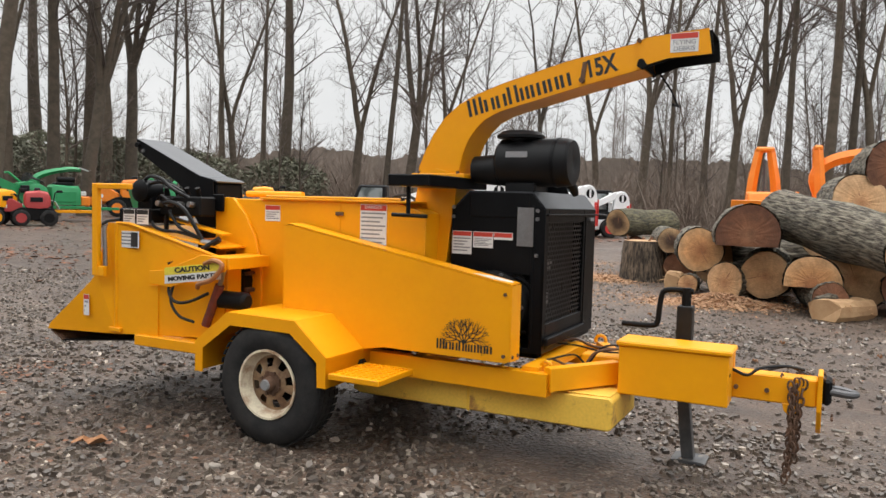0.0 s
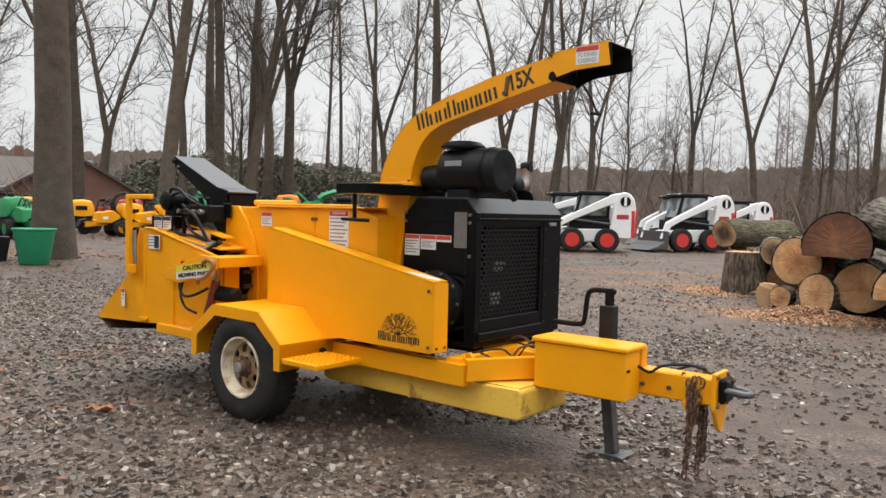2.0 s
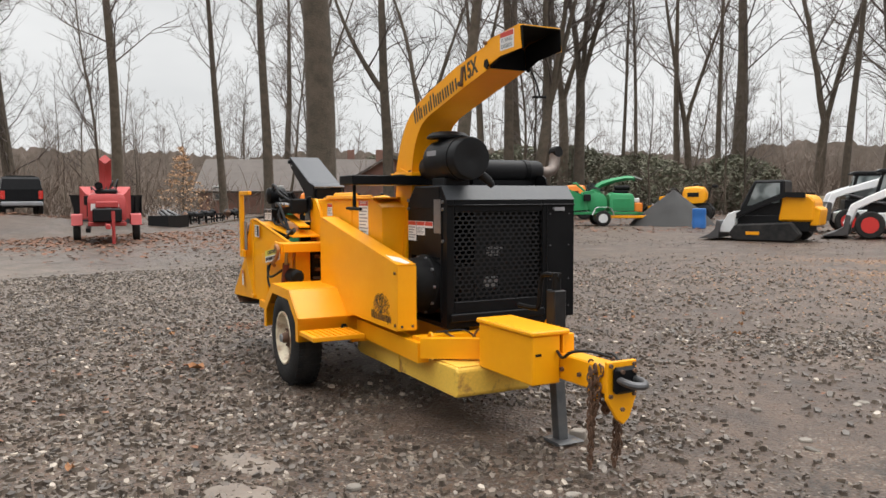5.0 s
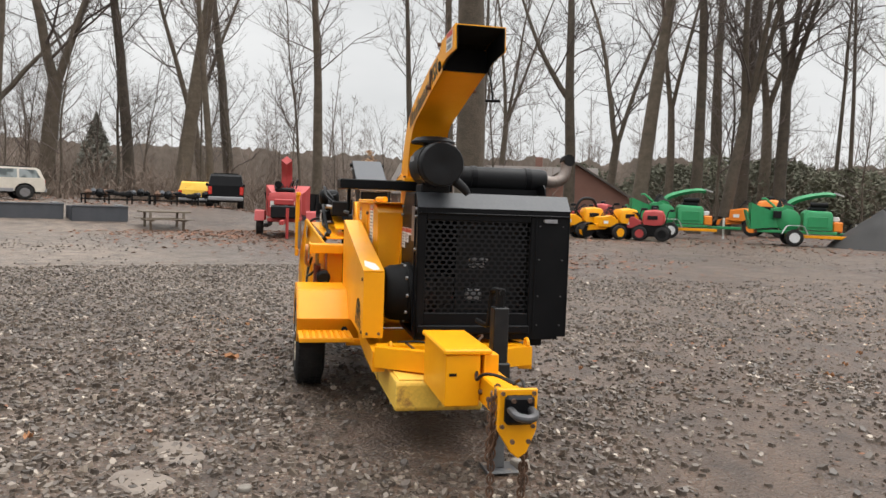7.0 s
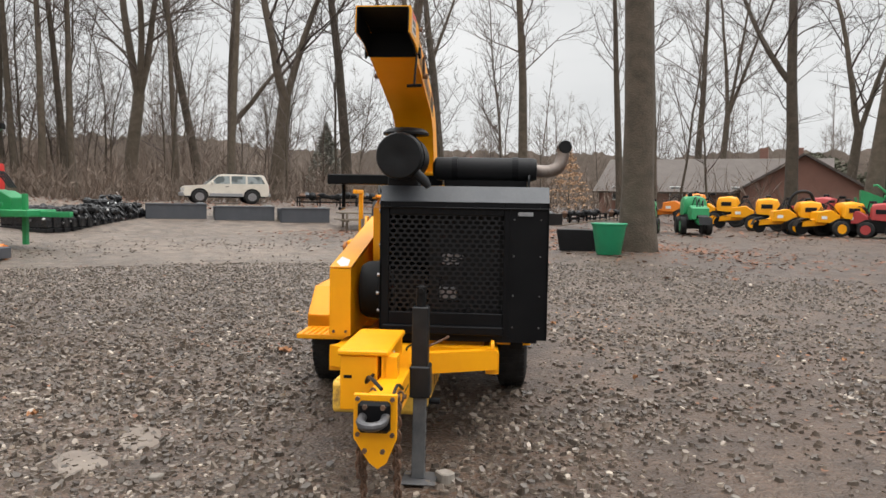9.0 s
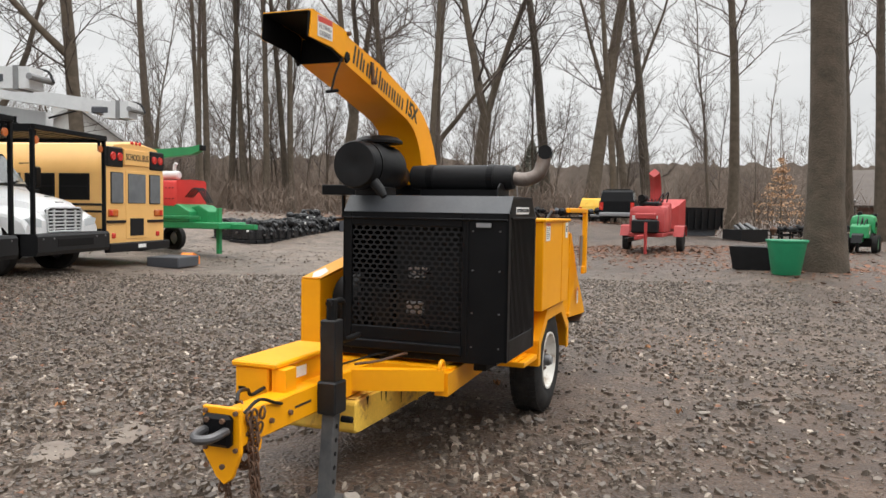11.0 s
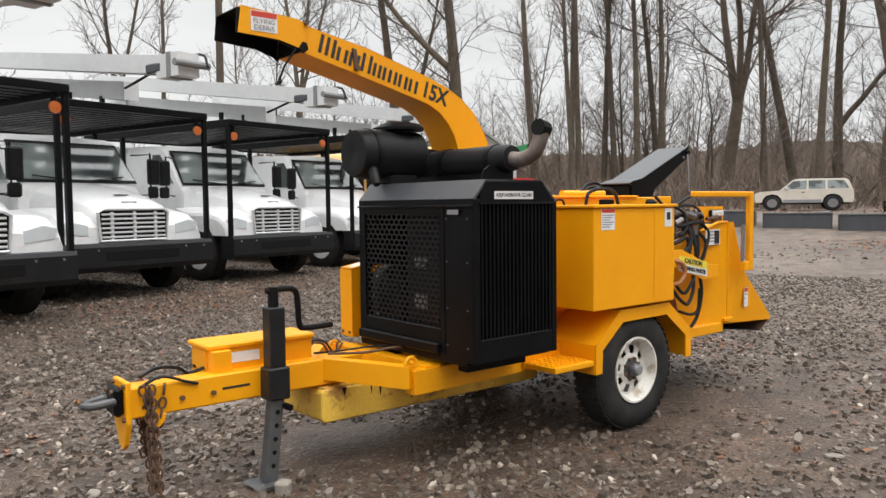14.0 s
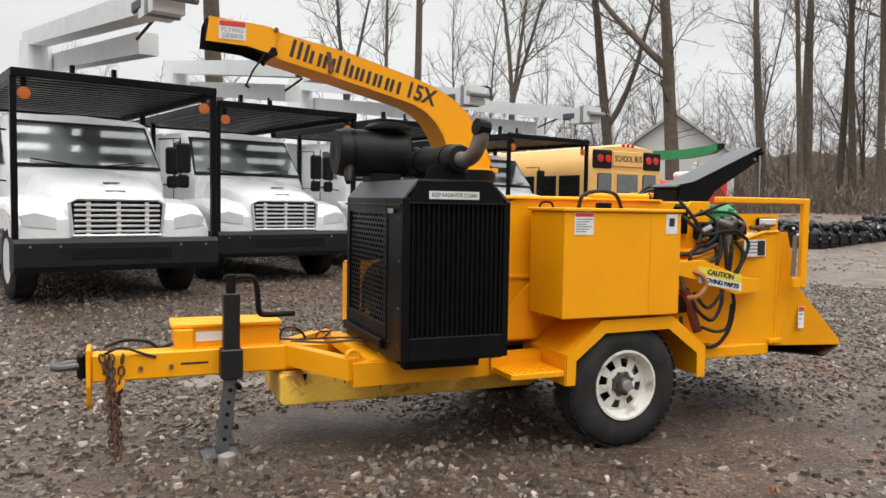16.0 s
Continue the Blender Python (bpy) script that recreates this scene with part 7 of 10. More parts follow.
    ws = part("windscreen", slab([(wz(1.90), -0.96, 1.90), (wz(1.90), 0.96, 1.90), (wz(2.47), 0.87, 2.47), (wz(2.47), -0.87, 2.47)], 0.02), TRUCK_GLASS, cab, "dark raked windscreen")
    part("windscreen_seal", slab([(wz(1.86) - .012, -0.99, 1.86), (wz(1.86) - .012, 0.99, 1.86), (wz(2.52) - .012, 0.91, 2.52), (wz(2.52) - .012, -0.91, 2.52)], 0.015), BLACK_DULL, cab)
    for s in (-1, 1):
        part("wiper", tube([(wz(1.88) + .04, s * 0.1, 1.89), (wz(1.95) + .045, s * 0.75, 1.97)], 0.012, 6), BLACK_DULL, cab)
        part("side_window", slab([(-1.62, s * 1.026, 1.90), (-2.25, s * 1.026, 1.90), (-2.25, s * 1.02, 2.45), (-2.02, s * 1.02, 2.45)], 0.012 * s), TRUCK_GLASS, cab)
        part("door_seam", box(-2.36, -2.34, min(s * 1.018, s * 1.03), max(s * 1.018, s * 1.03), 1.0, 2.5, 0), BLACK_DULL, cab)
        part("door_handle", box(-2.28, -2.14, min(s * 1.02, s * 1.05), max(s * 1.02, s * 1.05), 1.70, 1.74, 0.006), BLACK_DULL, cab)
        mr = part("mirror", box(-1.50, -1.38, min(s * 1.24, s * 1.45), max(s * 1.24, s * 1.45), 1.85, 2.30, 0.03), BLACK_DULL, t, "tall black door mirror")
        part("convex_mirror", box(-1.50, -1.40, min(s * 1.25, s * 1.43), max(s * 1.25, s * 1.43), 1.62, 1.82, 0.03), BLACK_DULL, mr)
        part("mirror_arm", tube([(-1.6, s * 1.02, 2.35), (-1.45, s * 1.3, 2.37), (-1.45, s * 1.3, 1.68), (-1.6, s * 1.02, 1.66)], 0.015, 6), BLACK_DULL, mr)
        road_wheel(t, -0.80, s * 1.0, 0.63, 0.5, 0.28, WHITE_DULL, side=s)
        road_wheel(t, -5.6, s * 0.95, 0.63, 0.5, 0.5, WHITE_DULL, side=s)
        part("fuel_step", box(-3.0, -1.6, min(s * 0.75, s * 1.08), max(s * 0.75, s * 1.08), 0.5, 0.92, 0.03), BLOCK, t)
    part("seat_backs", box(-2.6, -2.5, -0.7, 0.7, 1.2, 2.2, 0.05), BLACK_DULL, cab)
    # chassis and body behind
    part("chassis", box(-8.2, -0.1, -0.45, 0.45, 0.6, 0.92, 0.01), DARK, t)
    part("chip_body", box(-8.2, -4.3, -1.18, 1.18, 0.95, 2.75, 0.03), WHITE_DULL, t, "white chip body")
    part("utility_box", box(-4.25, -3.3, -1.18, 1.18, 0.9, 1.9, 0.03), WHITE_DULL, t)
    # black guard over the cab on four posts
    gd_ = part("cab_guard", box(0.16, 0.24, -1.22, 1.22, 2.84, 2.94, 0.01), BLACK, t, "black steel rack over the cab on posts")
    part("rear_rail", box(-4.3, -4.22, -1.22, 1.22, 2.84, 2.94, 0.01), BLACK, gd_)
    for y in (-1.19, 1.19):
        part("guard_post", box(0.14, 0.21, y - 0.035, y + 0.035, 0.95, 2.85, 0.006), BLACK, gd_)
        part("guard_post", box(-3.0, -2.92, y - 0.04, y + 0.035, 0.95, 2.85, 0.006), BLACK, gd_)
        part("side_rail", box(-4.22, 0.158, y - 0.03, y + 0.03, 2.80, 2.94, 0.006), BLACK, gd_)
        part("marker_light", turned([(0, 0.075), (0.025, 0.07), (0.03, 0.001)], (0.16, y * 0.90, 2.66), "x", 16), AMBER, gd_, "round amber marker lamp")
        part("lamp_bracket", box(0.12, 0.158, y * 0.90 - 0.03, y * 0.90 + 0.03, 2.62, 2.845, 0.004), BLACK, gd_)
    for k in range(17):
        part("guard_bar", box(-4.12 + 0.25 * k, -3.98 + 0.25 * k, -1.158, 1.158, 2.87, 2.92, 0.004), BLACK, gd_)
    # boom lying forward over the rack
    x1, z1 = boom_tip
    bm_ = part("boom", loft([[(x, y, z + dz) for y, dz in ((-0.15, -0.13), (0.15, -0.13), (0.15, 0.13), (-0.15, 0.13))] for x, z in ((-5.6, 4.3), (x1, z1))]), WHITE_DULL, t, "white fibreglass boom folded over the cab")
    part("boom_tip", loft([[(x, y, z1 + dz + 0.02) for y, dz in ((-0.17, -0.16), (0.17, -0.16), (0.17, 0.16), (-0.17, 0.16))] for x in (x1 - 0.45, x1 + 0.05)]), WHITE_DULL, bm_)
    part("boom_pin", rod((x1 + 0.12, -0.28, z1 + 0.02), (x1 + 0.12, 0.28, z1 + 0.02), 0.05, 10), DULL_GREY, bm_)
    part("boom_collar", loft([[(x, y, z1 + dz + 0.02) for y, dz in ((-0.185, -0.175), (0.185, -0.175), (0.185, 0.175), (-0.185, 0.175))] for x in (x1 - 0.2, x1 - 0.12)]), DULL_GREY, bm_)
    part("boom_hose", tube(bent([(x1 - 1.8, 0.2, z1 - 0.1), (x1 - 0.8, 0.26, z1 + 0.15), (x1, 0.24, z1 + 0.2), (x1 + 0.2, 0.2, z1)], 4), 0.02, 6), HOSE, bm_)
    part("boom_window", box(x1 - 0.7, x1 - 0.35, -0.18, 0.18, z1 - 0.05, z1 + 0.08, 0.02), BLOCK, bm_)
    part("boom_lower", loft([[(x, y, z + dz) for y, dz in ((0.25, -0.14), (0.5, -0.14), (0.5, 0.14), (0.25, 0.14))] for x, z in ((-6.5, 4.0), (x1 - 1.9, z1 - 0.12))]), WHITE_DULL, bm_)
    part("boom_rest", box(-1.2, -1.1, -0.34, 0.34, 2.93, 3.02, 0.01), BLACK, bm_)
    for y in (-0.27, 0.27):
        part("rest_horn", box(-1.19, -1.11, y - 0.03, y + 0.03, 3.02, 3.24, 0.006), BLACK, bm_)
    part("turret", turned([(2.7, 0.4), (3.1, 0.32), (4.2, 0.26)], (-5.2, 0, 0), "z", 20), WHITE_DULL, bm_)
    return t


for x, y, tip in ((-0.81, -1.25, (2.0, 3.55)), (-3.93, -1.85, (1.4, 3.38)), (-7.06, -1.52, (1.4, 3.32)), (-10.40, -1.08, (1.4, 3.3))):
    bucket_truck(pose(x, y, ground_z(x, y) - 0.13, 0, 0, 78), tip)


def school_bus(m):
    t = thing("school_bus", m, "yellow school bus seen from its rear end, parked on gravel", "bus")
    L = 9.0
    def sec(x, hw, z1):
        return [(x, -hw, 0.55), (x, -hw, 2.2), (x, -hw + 0.06, 2.5), (x, -hw + 0.3, 2.85), (x, 0, 2.98 + z1), (x, hw - 0.3, 2.85), (x, hw - 0.06, 2.5), (x, hw, 2.2), (x, hw, 0.55)]
    part("body", loft([sec(0.0, 1.14, -0.05), sec(0.06, 1.2, 0), sec(L, 1.2, 0)]), BUS_YELLOW, t, "school bus yellow body with black rails", True)
    # rear end faces -x
    for y0, y1 in ((-0.98, -0.52), (-0.36, 0.36), (0.52, 0.98)):
        w = part("rear_window", box(-0.02, 0.03, y0, y1, 1.55, 2.25, 0.02), BLACK_DULL, t)
        part("pane", box(-0.026, -0.018, y0 + 0.018, y1 - 0.018, 1.57, 2.23, 0), BUS_GLASS, w)
    sgn = part("sign_panel", box(-0.03, 0.02, -0.5, 0.5, 2.42, 2.78, 0.01), BUS_YELLOW, t)
    lettering("SCHOOL BUS", 0.2, LABEL_BLACK, sgn, facing(-0.034, 0, 2.6, "back"), "sign_text", width=0.9, bold=0.003)
    for s in (-1, 1):
        lp = part("lamp_panel", box(-0.035, 0.05, min(s * 0.53, s * 1.13), max(s * 0.53, s * 1.13), 2.36, 2.80, 0.03), BLACK_DULL, t)
        for yy in (0.68, 0.93):
            part("warning_lamp", turned([(-0.06, 0.085), (-0.04, 0.095), (0, 0.095)], (0, s * yy, 2.59), "x", 16), RED_LENS, lp, "round red lamp")
        tl = part("tail_lamp", box(-0.03, 0.03, min(s * 0.72, s * 1.08), max(s * 0.72, s * 1.08), 1.26, 1.42, 0.02), AMBER, t, "red and amber tail lamp")
        part("stop_lens", box(-0.036, 0.03, min(s * 0.92, s * 1.07), max(s * 0.92, s * 1.07), 1.27, 1.41, 0.02), RED_LENS, tl)
        part("low_lamp", box(-0.02, 0.03, min(s * 0.8, s * 0.95), max(s * 0.8, s * 0.95), 0.78, 0.90, 0.02), RED_LENS, t)
        for z in (0.95, 1.35, 1.5):
            part("black_rail", box(0.06, L, min(s * 1.2, s * 1.225), max(s * 1.2, s * 1.225), z, z + 0.05, 0.006), BLACK_DULL, t)
        for k in range(10):
            w = part("side_window", box(0.35 + 0.85 * k, 1.10 + 0.85 * k, min(s * 1.195, s * 1.21), max(s * 1.195, s * 1.21), 1.62, 2.2, 0.01), BLACK_DULL, t)
            part("pane", box(0.40 + 0.85 * k, 1.05 + 0.85 * k, min(s * 1.21, s * 1.216), max(s * 1.21, s * 1.216), 1.66, 1.9, 0), DARK, w)
            part("pane", box(0.40 + 0.85 * k, 1.05 + 0.85 * k, min(s * 1.21, s * 1.216), max(s * 1.21, s * 1.216), 1.93, 2.16, 0), DARK, w)
        road_wheel(t, 2.6, s * 1.0, 0.68, 0.48, 0.3, BLOCK, side=s)
        road_wheel(t, 8.0, s * 1.0, 0.68, 0.48, 0.3, BLOCK, side=s)
    part("emergency_door", box(-0.012, 0.02, -0.42, 0.42, 0.75, 2.3, 0.01), BUS_YELLOW, t)
    part("door_window", box(-0.022, -0.008, -0.27, 0.27, 0.82, 1.22, 0.03), BLACK_DULL, t)
    for s in (-1, 1):
        part("rear_rail", box(-0.03, 0.02, min(s * 0.44, s * 1.12), max(s * 0.44, s * 1.12), 1.12, 1.18, 0.006), BLACK_DULL, t)
    part("bumper", box(-0.14, 0.02, -1.2, 1.2, 0.48, 0.68, 0.02), BLACK_DULL, t)
    part("plate", box(-0.15, -0.138, -0.15, 0.15, 0.55, 0.63, 0), LABEL, t)
    for k in range(3):
        part("roof_lamp", turned([(-0.03, 0.04), (0.0, 0.05)], (0.02, -0.15 + 0.15 * k, 2.93), "x", 10), RED_LENS, t)
    return t


school_bus(pose(-13.10, -0.44, ground_z(-13.6, -2.9) - 0.2, 0, 0, -107))
part("ramp_plate", box(-0.5, 0.5, -0.4, 0.4, 0.0, 0.25, 0.02), BLOCK).matrix_basis = pose(-13.55, 0.28, ground_z(-13.55, 0.28), 0, 0, 164)
tagged(bpy.data.objects["ramp_plate"], "dark grey steel ramp block on the gravel", "ramp")
ob = part("wood_block", prism([(-0.22, 0), (0.22, 0), (0.22, 0.2), (-0.1, 0.3), (-0.22, 0.22)], -0.15, 0.15), ORANGE)
ob.matrix_basis = pose(-14.32, 0.50, ground_z(-14.32, 0.50), 0, 0, 164)
tagged(ob, "small orange wheel chock on the gravel", "wheel chock")


def at_yard(x, y, rz, dz=0.0):
    return pose(x, y, ground_z(x, y) + dz, 0, 0, rz)


def towed_chipper(m, paint, label, chute="up", group=""):
    """A parked chipper trailer: hopper at -x, drum, engine, drawbar at +x, two wheels, a chute or a swing arm."""
    t = thing("parked_chipper", m, label, "wood chipper", group)
    trim = WHITE_DULL if paint is GREEN else paint
    part("engine_box", loft([arch_section(x, 0.5, 0.66, z, 0.12, 0.02) for x, z in ((0.25, 1.36), (0.35, 1.46), (1.25, 1.42), (1.32, 1.3))]), paint, t, "", True)
    part("engine_panel", box(0.4, 1.15, -0.53, -0.50, 0.78, 1.2, 0.01), BLACK_DULL if paint is RED else paint, t)
    part("engine_top", box(0.45, 1.1, -0.3, 0.3, 1.44, 1.58, 0.04), BLACK_DULL, t)
    part("drum_case", turned([(-0.45, 0.40), (-0.42, 0.46), (0.42, 0.46), (0.45, 0.40)], (-0.3, 0, 1.02), "y", 24), paint, t, "", True)
    part("feed_housing", prism([(-0.95, 0.7), (-0.9, 1.5), (-0.5, 1.58), (-0.2, 1.4), (-0.2, 0.7)], -0.42, 0.42, "y", 0.02), paint, t)
    part("hopper", loft([[(x, y, z) for y, z in ((-w, z0), (w, z0), (w, z1), (-w, z1))] for x, w, z0, z1 in ((-0.85, 0.42, 0.72, 1.36), (-1.25, 0.6, 0.68, 1.5), (-1.75, 0.75, 0.62, 1.7))]), paint, t)
    part("hopper_tray", slab([(-1.75, -0.7, 0.62), (-1.75, 0.7, 0.62), (-1.95, 0.66, 1.4), (-1.95, -0.66, 1.4)], 0.04), paint, t)
    part("frame", box(-1.5, 1.5, -0.5, 0.5, 0.5, 0.62, 0.02), paint, t)
    part("frame_beam", box(-0.4, 1.9, -0.56, -0.44, 0.34, 0.46, 0.01), YELLOW if paint is GREEN else DARK, t)
    part("drawbar", box(1.45, 3.0, -0.06, 0.06, 0.46, 0.58, 0.01), paint, t)
    part("jack_stand", rod((2.3, 0.14, 0.02), (2.3, 0.14, 0.95), 0.045, 8), trim, t)
    part("muffler", rod((0.5, -0.2, 1.68), (1.15, -0.2, 1.68), 0.11, 12), DARK, t)
    part("fuel_tank", box(1.36, 1.72, -0.38, 0.38, 0.62, 1.02, 0.04), ORANGE if paint is GREEN else BLACK_DULL, t)
    part("battery_box", box(1.36, 1.6, -0.3, 0.3, 1.03, 1.22, 0.03), trim, t)
    part("chute_base", turned([(1.4, 0.24), (1.62, 0.2)], (-0.3, 0, 0), "z", 16), paint, t)
    if chute == "up":
        part("chute", tube(bent([(-0.3, 0, 1.55), (-0.3, 0, 1.95), (-0.2, 0, 2.2), (0.0, 0, 2.42), (0.12, 0, 2.5)], 4), 0.17, 4), paint, t, "short discharge chute")
    else:
        ch = part("chute", tube(bent([(-0.35, 0, 1.5), (-0.15, 0, 1.78), (0.35, 0, 1.98), (1.1, 0, 2.12), (1.45, 0, 2.08)], 4), [0.14 - 0.0035 * k for k in range(17)], 4), paint, t, "low slanting discharge chute")
        part("chute_flap", slab([(1.4, -0.14, 2.2), (1.4, 0.14, 2.2), (1.75, 0.13, 2.08), (1.75, -0.13, 2.08)], 0.03), trim, ch)
        part("winch_arm", tube([(-0.7, 0.2, 1.5), (-1.15, 0.2, 1.9), (-1.3, 0.2, 1.88)], 0.05, 6), paint, t)
    for s in (-1, 1):
        road_wheel(t, -0.1, s * 0.82, 0.34, 0.34, 0.2, WHITE_DULL if paint is GREEN else DARK, side=s)
        part("mudguard", strip([(-0.58, 0.5), (-0.42, 0.80), (-0.3, 0.84), (0.12, 0.84), (0.24, 0.80), (0.4, 0.5)], min(s * 0.66, s * 0.96), max(s * 0.66, s * 0.96), 0.02), trim, t)
        part("tail_lamp", box(-1.52, -1.5, s * 0.45 - 0.06, s * 0.45 + 0.06, 0.5, 0.6, 0), RED_LENS, t)
    part("control_box", box(-0.9, -0.6, -0.62, -0.44, 1.1, 1.4, 0.02), BLACK_DULL, t)
    for k in range(4):
        part("print_label", box(1.322, 1.326, -0.42 + 0.2 * k, -0.28 + 0.2 * k, 0.95 + 0.1 * (k % 2), 1.15, 0), LABEL, t)
    for k in range(6):
        part("hose", tube(bent([(-0.75, -0.35 + 0.12 * k, 1.4), (-0.5, -0.4 + 0.15 * k, 1.66 + 0.05 * k), (0.0, -0.3 + 0.1 * k, 1.55)], 4), 0.022, 5), HOSE, t)
    return t


towed_chipper(at_yard(-21.4, 15.2, -30) @ Matrix.Diagonal((1.15, 1.15, 1.12, 1)), RED, "faded red towed wood chipper on the far side of the yard")
towed_chipper(at_yard(-18.0, 34.6, 42) @ Matrix.Scale(1.12, 4), GREEN, "bright green towed chipper with white rims beside the trees", "arm", "green chippers under the trees")
towed_chipper(at_yard(-12.0, 35.2, 34) @ Matrix.Scale(1.08, 4), GREEN, "green towed chipper with a low chute beside a dark mound", "arm", "green chippers under the trees")

# the green trailer beside the bus: red cover and white tank on a green frame, arm held out level
t = thing("chipper_trailer", at_yard(-17.6, -0.5, 61), "green chipper trailer with a red engine cover and raised arm", "wood chipper")
part("frame", box(-2.4, 1.9, -0.6, 0.6, 0.72, 0.9, 0.02), GREEN, t)
part("side_panel", prism([(-2.2, 0.9), (-2.2, 1.45), (0.5, 1.4), (0.9, 1.2), (0.9, 0.9)], -0.62, 0.62, "y", 0.02), GREEN, t)
part("side_rail", box(-2.4, 1.3, -0.66, -0.61, 0.98, 1.08, 0.01), GREEN, t)
cv = part("engine_cover", loft([arch_section(x, 0.62, 1.4 + dz, 2.08 + dz * 0.4, 0.08, 0.02) for x, dz in ((-1.6, 0.06), (-1.5, 0.0), (0.35, -0.06), (0.45, 0.0))]), RED_BRIGHT, t, "bright red engine cover", True)
part("cover_vent", box(-0.95, -0.45, -0.635, -0.615, 1.68, 1.78, 0.01), BLACK_DULL, cv)
part("cover_mark", box(-1.0, -0.4, -0.634, -0.618, 1.82, 1.88, 0.01), LABEL, cv)
for k in range(6):
    part("cover_bolt", turned([(0, 0.02), (0.02, 0.015)], (0.1 + 0.12 * (k % 3), -0.64, 1.55 + 0.3 * (k // 3)), "y", 6), BLACK_DULL, cv)
tk = part("tank", turned([(-0.5, 0.08), (-0.46, 0.12), (0.46, 0.12), (0.5, 0.08)], (-0.3, -0.2, 2.22), "x", 16), WHITE_DULL, t, "long white tank", True)
part("filler_neck", tube([(0.0, -0.2, 2.3), (0.02, -0.2, 2.5), (0.08, -0.2, 2.56)], 0.05, 8), WHITE_DULL, tk)
bo = part("boom", loft([[(x, y, z + dz) for y, dz in ((0.05 - h, -h), (0.05 + h, -h), (0.05 + h, h), (0.05 - h, h))] for x, z, h in ((-2.4, 2.9, 0.14), (-0.6, 2.86, 0.13), (0.5, 2.93, 0.11), (0.75, 3.0, 0.09))]), GREEN, t, "level green boom with a black tip")
part("boom_tip", box(0.74, 0.86, -0.02, 0.14, 2.93, 3.08, 0.01), BLACK_DULL, bo)
part("boom_post", box(-2.5, -2.2, -0.1, 0.2, 0.9, 2.95, 0.02), GREEN, t)
part("drawbar", box(1.3, 2.7, -0.08, 0.08, 0.72, 0.86, 0.01), GREEN, t)
part("end_plate", prism([(0.62, 0.72), (0.6, 1.3), (0.95, 1.38), (1.3, 1.2), (1.25, 0.72)], -0.3, 0.3, "y", 0.02), GREEN, t)
part("jack_stand", box(1.5, 1.62, -0.22, -0.1, 0.02, 1.3, 0.01), GREEN, t)
for s in (-1, 1):
    road_wheel(t, -0.9, s * 0.78, 0.38, 0.38, 0.24, WHITE_DULL, side=s)
for k in range(4):
    part("hose", tube(bent([(0.5, -0.3 + 0.1 * k, 1.6), (0.9, -0.35 + 0.1 * k, 1.85), (1.25, -0.3 + 0.08 * k, 1.45)], 4), 0.022, 5), HOSE, t)


def stump_grinder(m, paint, label, loop=False, engine_first=True):
    """A low self-propelled grinder: rounded engine hood, dark undercarriage, small wheels, cutter arm."""
    t = thing("stump_grinder", m, label, "stump grinder", "machines parked under the trees")
    bm = loft([arch_section(x, w, z0, z1, 0.18, 0.03) for x, w, z0, z1 in ((-0.45, 0.36, 0.95, 1.36), (-0.36, 0.45, 0.82, 1.5), (0.15, 0.48, 0.78, 1.56), (0.5, 0.46, 0.82, 1.5), (0.62, 0.38, 0.95, 1.3))])
    hood = part("engine_hood", bm, paint, t, "", True)
    part("hood_vent", box(-0.2, 0.3, -0.50, -0.46, 1.08, 1.28, 0.01), BLACK_DULL, hood)
    part("air_filter", turned([(-0.12, 0.06), (-0.1, 0.09), (0.1, 0.09), (0.12, 0.06)], (0.1, 0.15, 1.62), "x", 12), BLACK_DULL, t, "", True)
    part("undercarriage", prism([(-0.9, 0.25), (-1.0, 0.6), (-0.6, 0.82), (0.7, 0.8), (0.95, 0.5), (0.8, 0.22)], -0.42, 0.42, "y", 0.03), DARK, t, "grimy dark undercarriage")
    part("side_box", prism([(-1.55, 0.62), (-1.5, 1.1), (-0.9, 1.2), (-0.5, 0.95), (-0.5, 0.6)], -0.34, 0.34, "y", 0.03), paint, t)
    arm = part("cutter_arm", prism([(-2.1, 0.42), (-2.05, 0.66), (-1.2, 0.86), (-0.9, 0.62), (-1.1, 0.5)], -0.14, 0.14, "y", 0.02), paint, t)
    part("cutter_wheel", turned([(-0.05, 0.28), (0.05, 0.28)], (-2.05, 0, 0.36), "y", 16), DARK, arm)
    part("chip_guard", strip([(-2.4, 0.45), (-2.25, 0.75), (-1.95, 0.82), (-1.7, 0.7)], -0.2, 0.2, 0.02), BLACK_DULL, arm)
    ps = part("control_post", tube([(0.65, -0.3, 0.8), (0.8, -0.3, 1.5), (0.95, -0.3, 1.55)], 0.03, 6), BLACK_DULL, t)
    part("control_box", box(0.85, 1.1, -0.42, -0.18, 1.5, 1.62, 0.02), BLACK_DULL, ps)
    for s in (-1, 1):
        for x in (-0.55, 0.55):
            road_wheel(t, x, s * 0.5, 0.36, 0.36, 0.24, paint if x < 0 else DARK, side=s)
    for k in range(3):
        part("hose", tube(bent([(-0.5, -0.2 + 0.2 * k, 1.0), (-0.9, -0.2 + 0.15 * k, 1.4 + 0.06 * k), (-1.4, -0.1 + 0.1 * k, 0.95)], 4), 0.024, 5), HOSE, t)
    part("print_label", box(-1.35, -1.1, -0.352, -0.342, 0.78, 0.92, 0), LABEL, t)
    if loop:
        part("hose_loop", tube(bent([(-0.75, 0, 0.8), (-0.75, 0, 1.5), (-0.45, 0, 1.95), (0.1, 0, 1.95), (0.35, 0, 1.5)], 5), 0.075, 8), HOSE, t, "thick arched black hose")
    return t


